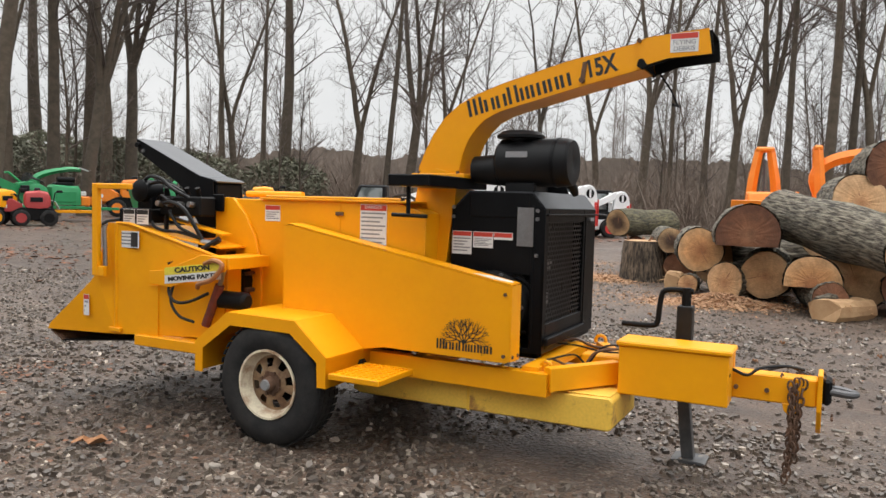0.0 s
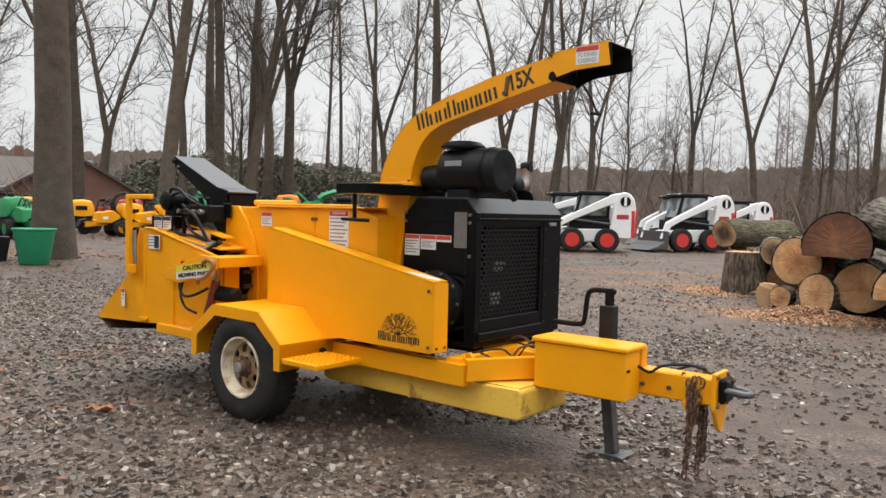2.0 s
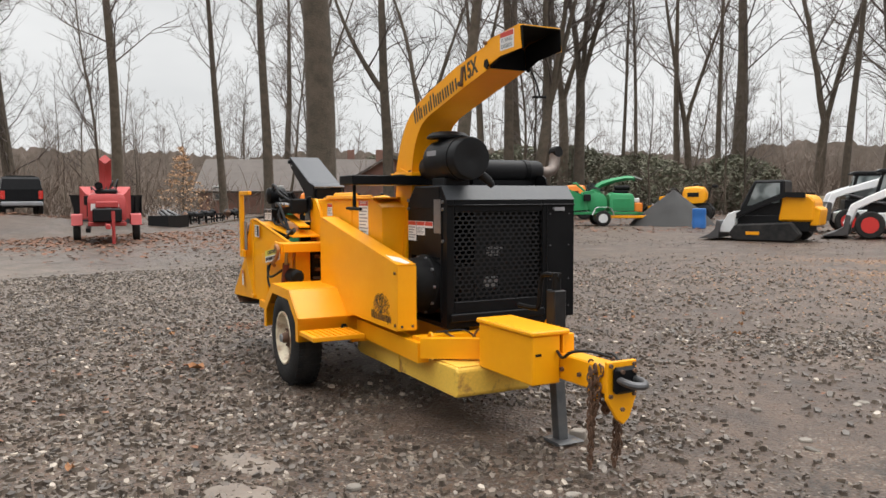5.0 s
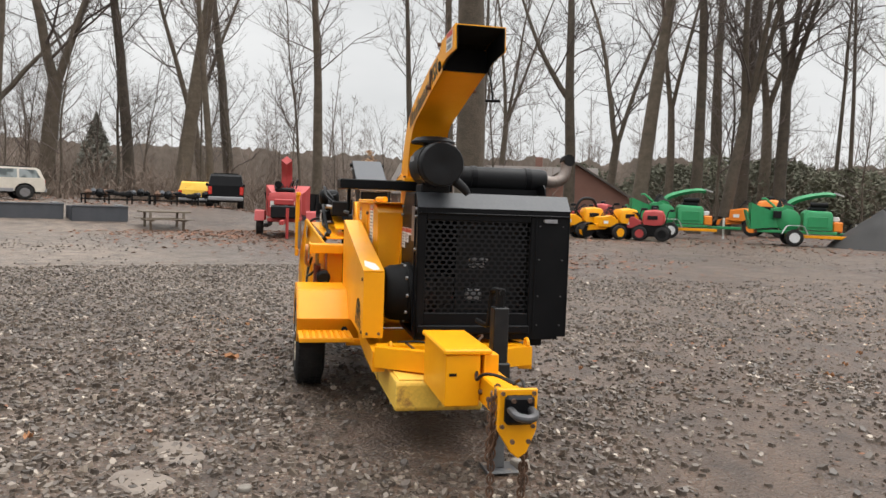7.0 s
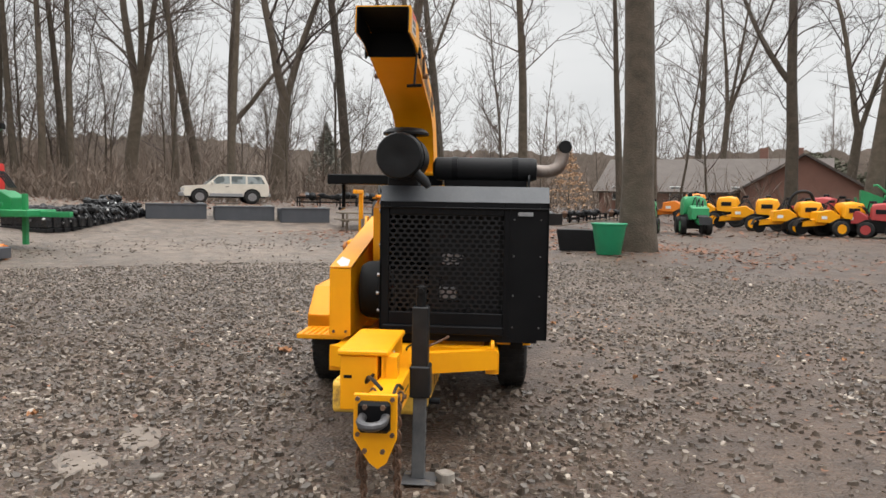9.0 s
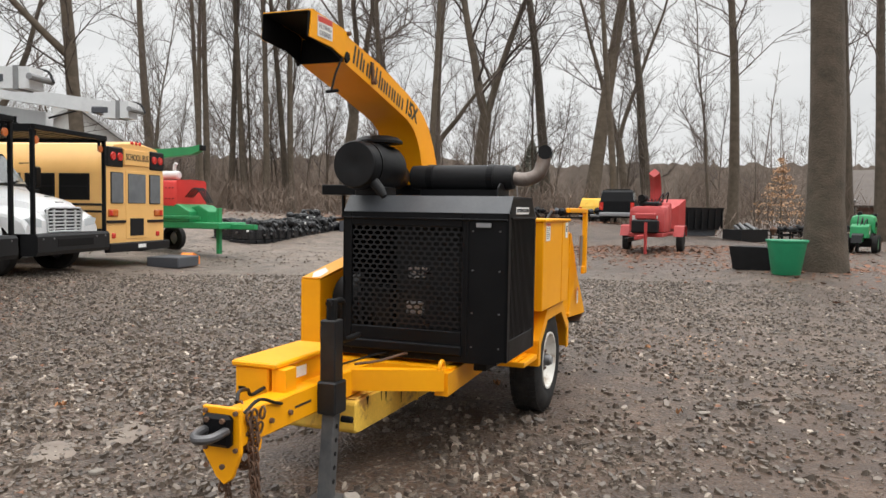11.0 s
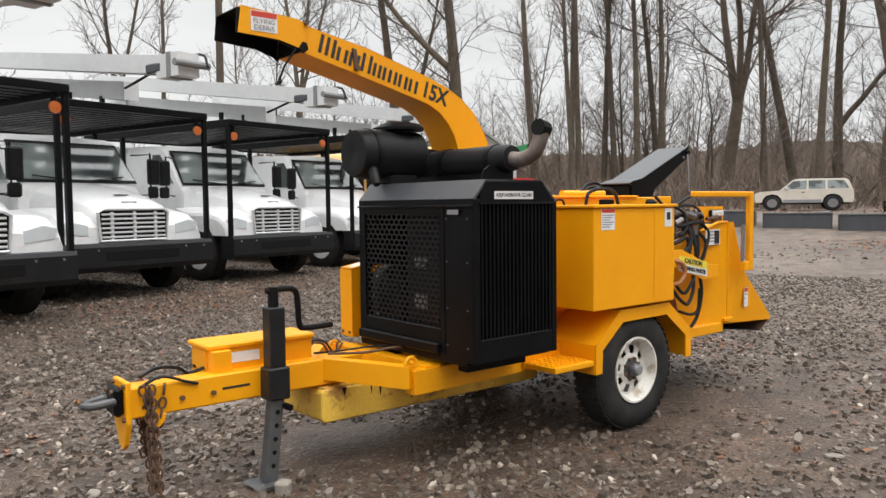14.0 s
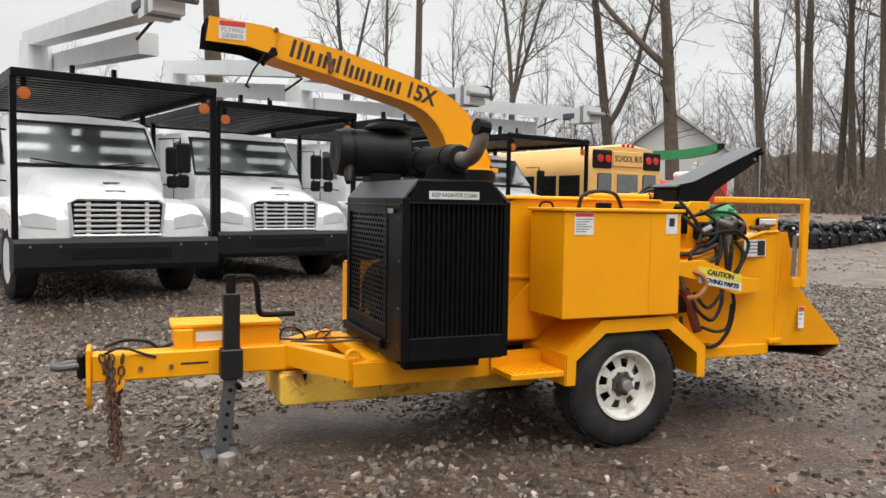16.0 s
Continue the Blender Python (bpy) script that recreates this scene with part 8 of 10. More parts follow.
stump_grinder(at_yard(-28.3, 31.6, 40) @ Matrix.Scale(1.05, 4), ORANGE, "orange-yellow grinder with a black engine under the trees")
stump_grinder(at_yard(-25.6, 31.4, 38) @ Matrix.Scale(0.98, 4), YELLOW, "yellow stump grinder with a rounded hood under the trees")
stump_grinder(at_yard(-21.6, 30.0, 45) @ Matrix.Scale(0.95, 4), YELLOW, "yellow stump grinder parked beside other grinders")
stump_grinder(at_yard(-18.6, 29.2, 60) @ Matrix.Scale(0.9, 4), YELLOW, "yellow and black grinder with an arched hose", True)
stump_grinder(at_yard(-17.3, 30.0, 70) @ Matrix.Scale(0.9, 4), YELLOW, "small yellow grinder next to a red one")
stump_grinder(at_yard(-16.2, 30.6, 30) @ Matrix.Scale(0.88, 4), RED, "red stump grinder beside green chippers")
stump_grinder(at_yard(-21.0, 32.8, 20), RED, "red grinder behind the tree trunks")
stump_grinder(at_yard(-21.3, 23.2, 140) @ Matrix.Scale(0.88, 4), GREEN, "green grinder with dark wheels by the big tree")
stump_grinder(at_yard(-20.4, 24.9, 150), GREEN, "green grinder behind another green machine")
stump_grinder(at_yard(-17.2, 42.6, 20) @ Matrix.Scale(1.3, 4), ORANGE, "orange machine far behind the green chippers")
stump_grinder(at_yard(-10.3, 43.6, 10) @ Matrix.Scale(1.2, 4), YELLOW, "yellow machine beyond the dark mound")


def mound(x, y, r, h):
    """A steep heap of dark soil."""
    bm = bmesh.new()
    loops = []
    for i in range(9):
        f = i / 8
        ring = []
        for k in range(28):
            a = 6.2832 * k / 28
            q = r * (1 - f) * (1 + 0.12 * noise.noise(Vector((math.cos(a) * 1.6, math.sin(a) * 1.6, f * 2))))
            px, py = x + max(q, 0.02) * math.cos(a), y + max(q, 0.02) * math.sin(a)
            ring.append(bm.verts.new((px, py, ground_z(px, py) - 0.05 + h * f ** 0.9 + 0.06 * noise.noise(Vector((px * 2, py * 2, 1))))))
        loops.append(ring)
    for a, b in zip(loops, loops[1:]):
        for k in range(28):
            bm.faces.new((a[k], a[(k + 1) % 28], b[(k + 1) % 28], b[k]))
    bm.faces.new(loops[-1])
    tagged(part("soil_mound", bm, SOIL, smooth=True), "steep dark mound of soil at the edge of the yard", "mound")


mound(-9.2, 37.2, 2.1, 1.75)


def skid_steer(m, paint, label, rim=None, lift=0.0, group="loaders parked in a row"):
    """A compact loader: low body between four wheels, dark cab, rear towers with arms reaching down to the bucket (+x)."""
    t = thing("skid_steer_loader", m, label, "loader", group)
    part("body", prism([(-1.2, 0.36), (-1.25, 0.72), (0.55, 0.70), (0.82, 0.62), (0.84, 0.30), (-1.0, 0.30)], -0.58, 0.58, "y", 0.03), paint, t)
    part("engine_bay", prism([(-1.28, 0.5), (-1.32, 1.22), (-1.1, 1.40), (-0.62, 1.42), (-0.6, 0.6)], -0.5, 0.5, "y", 0.05), paint, t)
    part("side_guard", box(-0.62, 0.62, -0.52, 0.52, 0.68, 1.02, 0.02), BLACK_DULL, t, "dark side of the cab tub")
    cab = part("cab", prism([(-0.62, 1.0), (-0.62, 1.80), (0.30, 1.80), (0.50, 1.05), (0.5, 1.0)], -0.40, 0.40, "y", 0.03), BLACK_DULL, t, "black steel cab")
    part("cab_roof", loft([arch_section(x, w, 1.79, z, 0.04, 0.01) for x, w, z in ((-0.78, 0.42, 1.84), (-0.6, 0.47, 1.89), (0.3, 0.47, 1.89), (0.45, 0.43, 1.84))]), BLACK_DULL, cab)
    part("front_glass", slab([(0.49, -0.34, 1.10), (0.49, 0.34, 1.10), (0.325, 0.34, 1.74), (0.325, -0.34, 1.74)], 0.008), GLASS, cab)
    for s in (-1, 1):
        part("side_glass", slab([(-0.52, s * 0.408, 1.12), (0.38, s * 0.408, 1.12), (0.24, s * 0.408, 1.74), (-0.52, s * 0.408, 1.74)], 0.008 * s), GLASS, cab)
        lo, hi = min(s * 0.56, s * 0.76), max(s * 0.56, s * 0.76)
        # rear tower with a rounded top and a round hole
        part("tower", prism([(-1.34, 0.42), (-1.38, 1.35), (-1.33, 1.62), (-1.2, 1.80), (-1.0, 1.86), (-0.82, 1.78), (-0.72, 1.5), (-0.66, 1.0), (-0.60, 0.72), (-0.62, 0.42)], lo, hi, "y", 0.03), paint, t)
        part("tower_hole", turned([(0.0, 0.16), (0.008, 0.16)] if s > 0 else [(-0.008, 0.16), (0.0, 0.16)], (-1.05, s * 0.762, 1.56), "y", 18), DARK, t)
        part("hole_web", box(-1.09, -1.01, min(s * 0.768, s * 0.776), max(s * 0.768, s * 0.776), 1.42, 1.70, 0.004), paint, t)
        arm = part("lift_arm", prism([(-1.08, 1.84), (-0.72, 1.80), (0.62, 1.14 + lift * 0.8), (1.02, 0.92 + lift), (1.20, 0.40 + lift), (1.02, 0.36 + lift), (0.88, 0.78 + lift), (0.50, 0.98 + lift * 0.8), (-0.80, 1.54), (-1.02, 1.60)], lo + 0.03, hi - 0.03, "y", 0.02), paint, t, "long sloping lift arm")
        part("arm_link", rod((-0.66, s * 0.66, 0.86), (0.55, s * 0.66, 1.0 + lift * 0.6), 0.035, 8), DARK_STEEL, arm)
        part("arm_pin", rod((1.10, s * 0.55, 0.44 + lift), (1.10, s * 0.80, 0.44 + lift), 0.04, 10), DARK_STEEL, arm)
        for x in (-0.52, 0.54):
            road_wheel(t, x, s * 0.76, 0.37, 0.37, 0.27, rim or RED_BRIGHT, side=s)
        part("tail_stripe", slab([(-1.385, s * 0.77, 0.46), (-1.385, s * 0.52, 0.46), (-1.40, s * 0.52, 1.36), (-1.40, s * 0.77, 1.36)], 0.02), RED_BRIGHT, t)
        part("side_stripe", box(-1.34, -1.24, min(s * 0.762, s * 0.768), max(s * 0.762, s * 0.768), 0.46, 1.28, 0), RED_BRIGHT, t)
        part("model_mark", box(-1.16, -0.80, min(s * 0.762, s * 0.768), max(s * 0.762, s * 0.768), 1.02, 1.16, 0), RED, t)
        part("head_lamp", box(0.36, 0.42, s * 0.34 - 0.06, s * 0.34 + 0.06, 1.80, 1.87, 0.01), LAMP_LENS, cab)
    part("bucket", prism([(1.05, 0.08 + lift), (1.75, 0.05 + lift), (1.4, 0.18 + lift), (1.18, 0.32 + lift), (1.12, 0.66 + lift), (1.0, 0.62 + lift)], -0.9, 0.9, "y", 0.01), DARK_STEEL, t, "worn grey bucket")
    return t


skid_steer(at_yard(0.7, 30.6, 186) @ Matrix.Scale(1.24, 4), WHITE, "white skid-steer loader with red wheel rims")
skid_steer(at_yard(4.5, 32.6, 205) @ Matrix.Scale(1.24, 4), WHITE, "white skid-steer loader with red wheel rims beside others")
skid_steer(at_yard(6.6, 35.0, 192) @ Matrix.Scale(1.12, 4), WHITE, "white skid-steer loader with red wheel rims by the log pile")
skid_steer(at_yard(-0.6, 34.0, 195) @ Matrix.Scale(1.24, 4), WHITE, "white skid-steer loader with raised arms in the row", None, 0.3)
skid_steer(at_yard(4.5, 37.5, 200) @ Matrix.Scale(1.24, 4), WHITE, "white skid-steer loader behind the others")
# yellow and black track loader with its cab forward
t = thing("track_loader", at_yard(-2.6, 27.6, 178) @ Matrix.Scale(1.05, 4), "yellow and black compact track loader", "loader")
part("engine_hood", prism([(-1.42, 0.62), (-1.45, 1.25), (-1.3, 1.42), (-0.55, 1.5), (-0.4, 0.62)], -0.56, 0.56, "y", 0.06), YELLOW, t, "yellow engine hood")
part("rear_guard", prism([(-1.55, 0.5), (-1.6, 1.0), (-1.42, 1.1), (-1.3, 0.5)], -0.5, 0.5, "y", 0.03), YELLOW, t)
part("hood_band", box(-1.25, -0.6, -0.575, -0.555, 1.12, 1.3, 0), LABEL_BLACK, t)
part("chassis", prism([(-1.3, 0.3), (-1.3, 0.8), (0.9, 0.8), (0.95, 0.3)], -0.5, 0.5, "y", 0.02), BLACK_DULL, t)
cab = part("cab", prism([(-0.6, 0.75), (-0.55, 1.9), (0.35, 1.9), (0.75, 1.1), (0.8, 0.75)], -0.46, 0.46, "y", 0.05), BLACK_DULL, t, "black cab with dark glass")
for s in (-1, 1):
    part("side_glass", slab([(-0.42, s * 0.468, 1.2), (0.55, s * 0.468, 1.1), (0.28, s * 0.468, 1.8), (-0.42, s * 0.468, 1.8)], 0.008 * s), GLASS, cab)
    part("lift_arm", strip([(-1.2, 1.5), (-0.6, 1.52), (0.5, 1.05), (1.1, 0.7), (1.25, 0.3)], min(s * 0.58, s * 0.7), max(s * 0.58, s * 0.7), 0.16), BLACK_DULL, t)
    tr = part("track", prism([(-1.15, 0.22), (-0.95, 0.0), (0.8, 0.0), (1.0, 0.22), (0.8, 0.52), (-0.85, 0.6)], min(s * 0.52, s * 0.9), max(s * 0.52, s * 0.9), "y", 0.05), RUBBER, t, "black rubber track")
    part("track_stripe", box(0.05, 0.45, min(s * 0.895, s * 0.912), max(s * 0.895, s * 0.912), 0.2, 0.3, 0.01), YELLOW, tr)
part("front_plate", prism([(0.85, 0.25), (0.8, 0.95), (1.05, 0.85), (1.4, 0.25)], -0.78, 0.78, "y", 0.03), WHITE_DULL, t, "pale grey front plate")
part("bucket", prism([(1.3, 0.08), (1.95, 0.05), (1.6, 0.2), (1.42, 0.36), (1.36, 0.66), (1.25, 0.62)], -0.9, 0.9, "y", 0.01), DARK_STEEL, t)
# drum and boards beside the loaders
t = thing("plastic_drum", at_yard(-7.1, 34.5, 0), "blue plastic drum at the edge of the yard", "drum")
part("drum", turned([(0, 0.26), (0.03, 0.29), (0.3, 0.3), (0.34, 0.29), (0.6, 0.29), (0.64, 0.3), (0.86, 0.29), (0.88, 0.25)], (0, 0, 0), "z", 20), BLUE, t, "", True)
t = thing("board_stack", at_yard(-4.4, 38.5, 10), "stack of pale sawn boards under the trees", "boards")
for k in range(9):
    for j in range(3):
        part("board", box(-1.5, 1.5 + 0.05 * ((k * 7 + j) % 5), -0.45 + 0.31 * j, -0.17 + 0.31 * j, 0.12 + 0.14 * k, 0.25 + 0.14 * k, 0), PALE_BOARD, t)
for x in (-1.1, 1.1):
    part("bearer", box(x - 0.06, x + 0.06, -0.5, 0.5, 0.0, 0.12, 0), TIMBER, t)


def steel_rack(m, label):
    """A low rack of dark steel rails with mower decks and parts laid in it."""
    rnd = random.Random(33)
    t = thing("steel_rack", m, label, "rack", "dark racks under the trees")
    for x in (-1.5, -0.5, 0.5, 1.5):
        for y in (-0.5, 0.5):
            part("post", box(x - 0.03, x + 0.03, y - 0.03, y + 0.03, 0, 0.44, 0), DARK, t)
    for y in (-0.5, 0.5):
        for z in (0.2, 0.42):
            part("rail", box(-1.55, 1.55, y - 0.025, y + 0.025, z - 0.03, z + 0.03, 0), DARK, t)
    for k in range(11):
        part("part_in_rack", turned([(-0.16 - 0.2 * rnd.random(), 0.06), (0, 0.09 + 0.14 * rnd.random()), (0.14, 0.05)], (-1.4 + 0.26 * k + 0.1 * rnd.random(), 0.5 * (rnd.random() - 0.5), 0.44 + 0.12 * rnd.random()), rnd.choice("xyz"), 8), rnd.choice((BLACK, DARK, DARK, BLOCK, RUST, STEEL)), t)
    return t


steel_rack(at_yard(-31.0, 25.8, 120), "low dark steel rack with parts under the trees")
steel_rack(at_yard(-32.4, 27.6, 125), "dark steel rack of machine parts beyond the red chipper")
steel_rack(at_yard(-33.2, 30.0, 130), "dark rack of parts at the edge of the woods")
steel_rack(at_yard(-33.0, 12.6, 85), "dark rack of scrap behind the timber table")
steel_rack(at_yard(-32.6, 15.6, 85), "dark rack of scrap under the trees")
t = thing("waste_container", at_yard(-29.4, 20.0, 115), "dark steel waste container behind the red chipper", "container")
part("shell", loft([[(x * k, y * k, z) for x, y in ((-1.5, -0.8), (1.5, -0.8), (1.5, 0.8), (-1.5, 0.8))] for z, k in ((0.3, 0.88), (1.25, 1.0), (1.3, 1.02), (1.32, 1.02))]), BUMPER, t)
part("base_skid", box(-1.2, 1.2, -0.6, 0.6, 0.0, 0.3, 0.02), BLOCK, t)
for k in range(7):
    part("rib", box(-1.4 + 0.46 * k, -1.34 + 0.46 * k, -0.83, -0.74, 0.35, 1.25, 0), BUMPER, t)
t = thing("parts_crate", at_yard(-27.4, 21.8, 115), "grey crate full of odds and ends beyond the red chipper", "crate")
part("crate", loft([[(x, y, z) for x, y in ((-0.9, -0.5), (0.9, -0.5), (0.9, 0.5), (-0.9, 0.5))] for z in (0.0, 0.6)]), BUMPER, t)
for k in range(7):
    part("scrap", tube([(-0.7 + 0.22 * k, -0.2, 0.58), (-0.6 + 0.2 * k, 0.1 + 0.04 * k, 0.75 + 0.05 * (k % 3))], 0.07, 6), (DARK_STEEL, DARK, DULL_GREY)[k % 3], t)
ob = part("pole", tube([(0, 0, 0.05), (1.8, 0.2, 0.35), (3.4, 0.2, 0.6)], 0.035, 6), TIMBER)
ob.matrix_basis = at_yard(-26.2, 21.8, 45)
tagged(ob, "pale wooden pole leaning off a crate", "pole")


def sport_utility(m, paint, label):
    """A boxy four-door off-roader: short bonnet, tall glasshouse, flared dark arches, big wheels."""
    t = thing("parked_car", m, label, "car")
    body = []
    for c in (1.38, -1.36):
        body += [(c + 0.47 * math.cos(q), 0.44 + 0.47 * math.sin(q)) for q in (0.0, 0.5, 1.0, 1.57, 2.14, 2.64, 3.1416)]
    outline = [(-2.22, 0.44), (-2.28, 0.62), (-2.24, 1.16), (0.62, 1.14), (1.1, 1.10), (1.95, 1.04), (2.16, 0.94), (2.20, 0.62), (2.12, 0.44)]
    bm = prism(outline + body, -0.86, 0.86, "y", 0.0)
    bd = part("body", bm, paint, t)
    part("underbody", box(-2.1, 2.0, -0.72, 0.72, 0.34, 0.9, 0.02), BLACK_DULL, bd)
    secs = [[(1.02, y, 1.10), (0.42, y * 0.9, 1.66), (0.15, y * 0.88, 1.74), (-1.9, y * 0.88, 1.73), (-2.06, y * 0.9, 1.62), (-2.22, y, 1.16)] for y in (-0.82, -0.3, 0.3, 0.82)]
    cab = part("cabin", loft(secs), paint, t)
    for s in (-1, 1):
        def pane(q):
            return [(x, s * (0.835 - 0.125 * (z - 1.10)), z) for x, z in q]
        for q in ([(0.86, 1.17), (0.42, 1.60), (-0.18, 1.63), (-0.18, 1.17)], [(-0.27, 1.17), (-0.27, 1.63), (-1.02, 1.64), (-1.02, 1.17)], [(-1.12, 1.18), (-1.12, 1.63), (-1.86, 1.62), (-2.06, 1.20)]):
            part("side_window", slab(pane(q), 0.012 * s), GLASS, cab)
        for x in (1.38, -1.36):
            road_wheel(t, x, s * 0.76, 0.40, 0.40, 0.25, STEEL, side=s)
        part("sill_trim", box(-0.85, 0.88, min(s * 0.86, s * 0.89), max(s * 0.86, s * 0.89), 0.42, 0.60, 0.01), LABEL_GREY, t, "grey-brown lower trim")
        part("door_handle", box(-0.12, 0.04, min(s * 0.86, s * 0.88), max(s * 0.86, s * 0.88), 0.98, 1.02, 0.005), BLACK_DULL, t)
        part("door_mirror", box(0.66, 0.80, min(s * 0.86, s * 1.0), max(s * 0.86, s * 1.0), 1.14, 1.30, 0.02), paint, t)
        part("headlamp", box(2.08, 2.205, min(s * 0.5, s * 0.82), max(s * 0.5, s * 0.82), 0.74, 0.90, 0.02), LAMP_LENS, t)
        part("tail_lamp", box(-2.275, -2.2, min(s * 0.66, s * 0.84), max(s * 0.66, s * 0.84), 0.72, 1.10, 0.01), RED_LENS, t)
    part("windscreen", slab([(1.005, -0.70, 1.14), (1.005, 0.70, 1.14), (0.45, 0.64, 1.65), (0.45, -0.64, 1.65)], 0.02), GLASS, cab)
    part("roof_rack", box(-1.7, -0.1, -0.6, 0.6, 1.745, 1.79, 0.01), BLACK_DULL, cab)
    part("bumper", box(2.12, 2.30, -0.84, 0.84, 0.42, 0.66, 0.04), LABEL_GREY, t)
    part("rear_bumper", box(-2.36, -2.2, -0.84, 0.84, 0.42, 0.62, 0.04), LABEL_GREY, t)
    return t


sport_utility(at_yard(-37.0, 7.95, -88) @ Matrix.Diagonal((0.97, 1.0, 0.88, 1)), BEIGE, "beige sport utility vehicle parked on the bank under the trees")
sport_utility(at_yard(-33.8, 18.2, 157), BLACK, "black car parked under the trees")
sport_utility(at_yard(-38.4, 18.6, 150) @ Matrix.Diagonal((0.9, 0.9, 0.8, 1)), YELLOW_PALE, "small yellow car parked deep under the trees")

# low dark troughs in a row
for k, (x, y, L) in enumerate([(-27.5, 5.0, 2.3), (-27.1, 7.6, 2.35), (-26.6, 9.95, 2.0)]):
    t = thing("steel_trough", at_yard(x, y, 88, 0.03) @ Matrix.Diagonal((1, 1, 1.3, 1)), "dark grey steel trough in a row on the gravel", "trough", "dark troughs")
    bm = box(-L / 2, L / 2, -0.5, 0.5, 0.0, 0.06, 0)
    for q in (box(-L / 2, L / 2, -0.5, -0.46, 0, 0.6, 0.01), box(-L / 2, L / 2, 0.46, 0.5, 0, 0.6, 0.01), box(-L / 2, -L / 2 + 0.04, -0.5, 0.5, 0, 0.6, 0.01), box(L / 2 - 0.04, L / 2, -0.5, 0.5, 0, 0.6, 0.01)):
        me = bpy.data.meshes.new("q")
        q.to_mesh(me)
        q.free()
        bm.from_mesh(me)
    part("shell", bm, BLOCK, t)
    part("rim_lip", tube([(-L / 2, -0.5, 0.6), (L / 2, -0.5, 0.6)], 0.03, 6), BLOCK, t)
    part("lid", box(-L / 2 + 0.03, L / 2 - 0.03, -0.46, 0.46, 0.56, 0.6, 0.01), BLOCK, t)
    part("lid_stay", box(L / 2 - 0.35, L / 2 - 0.1, -0.3, 0.2, 0.6, 0.66, 0.02), DULL_GREY, t)
# picnic-table-like timber frame and pallets
t = thing("timber_table", at_yard(-24.6, 11.8, 85), "weathered timber table under the trees", "table")
part("top", box(-0.9, 0.9, -0.4, 0.4, 0.68, 0.74, 0.01), TIMBER, t)
for s in (-1, 1):
    part("bench", box(-0.9, 0.9, s * 0.75 - 0.13, s * 0.75 + 0.13, 0.42, 0.46, 0.01), TIMBER, t)
    part("leg", box(s * 0.6 - 0.04, s * 0.6 + 0.04, -0.85, 0.85, 0.36, 0.42, 0.005), TIMBER, t)
    for q in (-1, 1):
        part("leg", box(s * 0.6 - 0.04, s * 0.6 + 0.04, q * 0.45 - 0.05, q * 0.45 + 0.05, 0.0, 0.68, 0.005), TIMBER, t)


def crate_row():
    """Black engines and castings standing close together on dark pallets in a long double row."""
    rnd = random.Random(9)
    for row in range(2):
        for k in range(13):
            f = k / 12
            x, y = -23.9 - 3.7 * f - 0.8 * row, 0.5 + 2.9 * f - 0.8 * row
            t = thing("engine_pallet", at_yard(x, y, 60 + 8 * rnd.random()), "black greasy engine parts on a dark pallet", "engine parts", "row of engine pallets")
            part("pallet", box(-0.45, 0.45, -0.45, 0.45, 0.0, 0.13, 0.01), BUMPER, t)
            h = 0.45 + 0.15 * rnd.random()
            part("block", prism([(-0.4, 0.13), (-0.42, h - 0.1), (-0.25, h + 0.1), (0.2, h + 0.12), (0.4, h - 0.05), (0.42, 0.13)], -0.38, 0.38, "y", 0.04), GLOSS_BLACK, t)
            for j in range(5):
                c = Vector((-0.32 + 0.16 * j, -0.15 + 0.4 * (rnd.random() - 0.5), h + 0.12 + 0.1 * rnd.random()))
                part("casting", turned([(-0.1, 0.07), (-0.03, 0.11 + 0.06 * rnd.random()), (0.06, 0.1), (0.12, 0.05)], c, rnd.choice("xyz"), 8), rnd.choice((GLOSS_BLACK, GLOSS_BLACK, DARK)), t)
            part("pipe", tube(bent([(-0.4, -0.3, h), (-0.2, -0.38, h + 0.22), (0.2, -0.35, h + 0.25), (0.42, -0.3, h - 0.1)], 4), 0.035, 6), GLOSS_BLACK, t)
            # steel and white caps added to imitate small glints on the castings
            for j in range(4):
                c = Vector((-0.36 + 0.22 * j + 0.08 * rnd.random(), -0.43, 0.3 + 0.45 * rnd.random()))
                part("cap", turned([(-0.03, 0.035), (0.02, 0.045), (0.03, 0.02)], c, "y", 8), rnd.choice((LABEL, STEEL, STEEL)), t)


crate_row()

# green tub beside the big trunk
t = thing("plastic_tub", at_yard(-10.5, 13.98, 0) @ Matrix.Scale(0.93, 4), "green plastic tub standing on the gravel by a tree", "tub")
part("tub", turned([(0.0, 0.30), (0.02, 0.32), (0.72, 0.43), (0.78, 0.46), (0.80, 0.46), (0.80, 0.43), (0.06, 0.30)], (0, 0, 0), "z", 28), GREEN_BIN, t, "", True)
part("rim", turned([(0.74, 0.44), (0.80, 0.475), (0.82, 0.465), (0.82, 0.43)], (0, 0, 0), "z", 28), GREEN_BIN, t, "", True)
ob = part("dark_bin", loft([[(x * k, y * k, z) for x, y in ((-0.4, -0.3), (0.4, -0.3), (0.4, 0.3), (-0.4, 0.3))] for z, k in ((0, 0.85), (0.55, 1.0), (0.6, 1.0))]), BLACK_DULL)
ob.matrix_basis = at_yard(-11.9, 14.05, 45) @ Matrix.Diagonal((1.35, 1.1, 0.92, 1))
tagged(ob, "black plastic bin behind the green tub", "bin")

PALE_ROOF = material("pale_grey_roof", (0.42, 0.42, 0.41), 0.8, second=(0.34, 0.34, 0.33), scale=1.5)


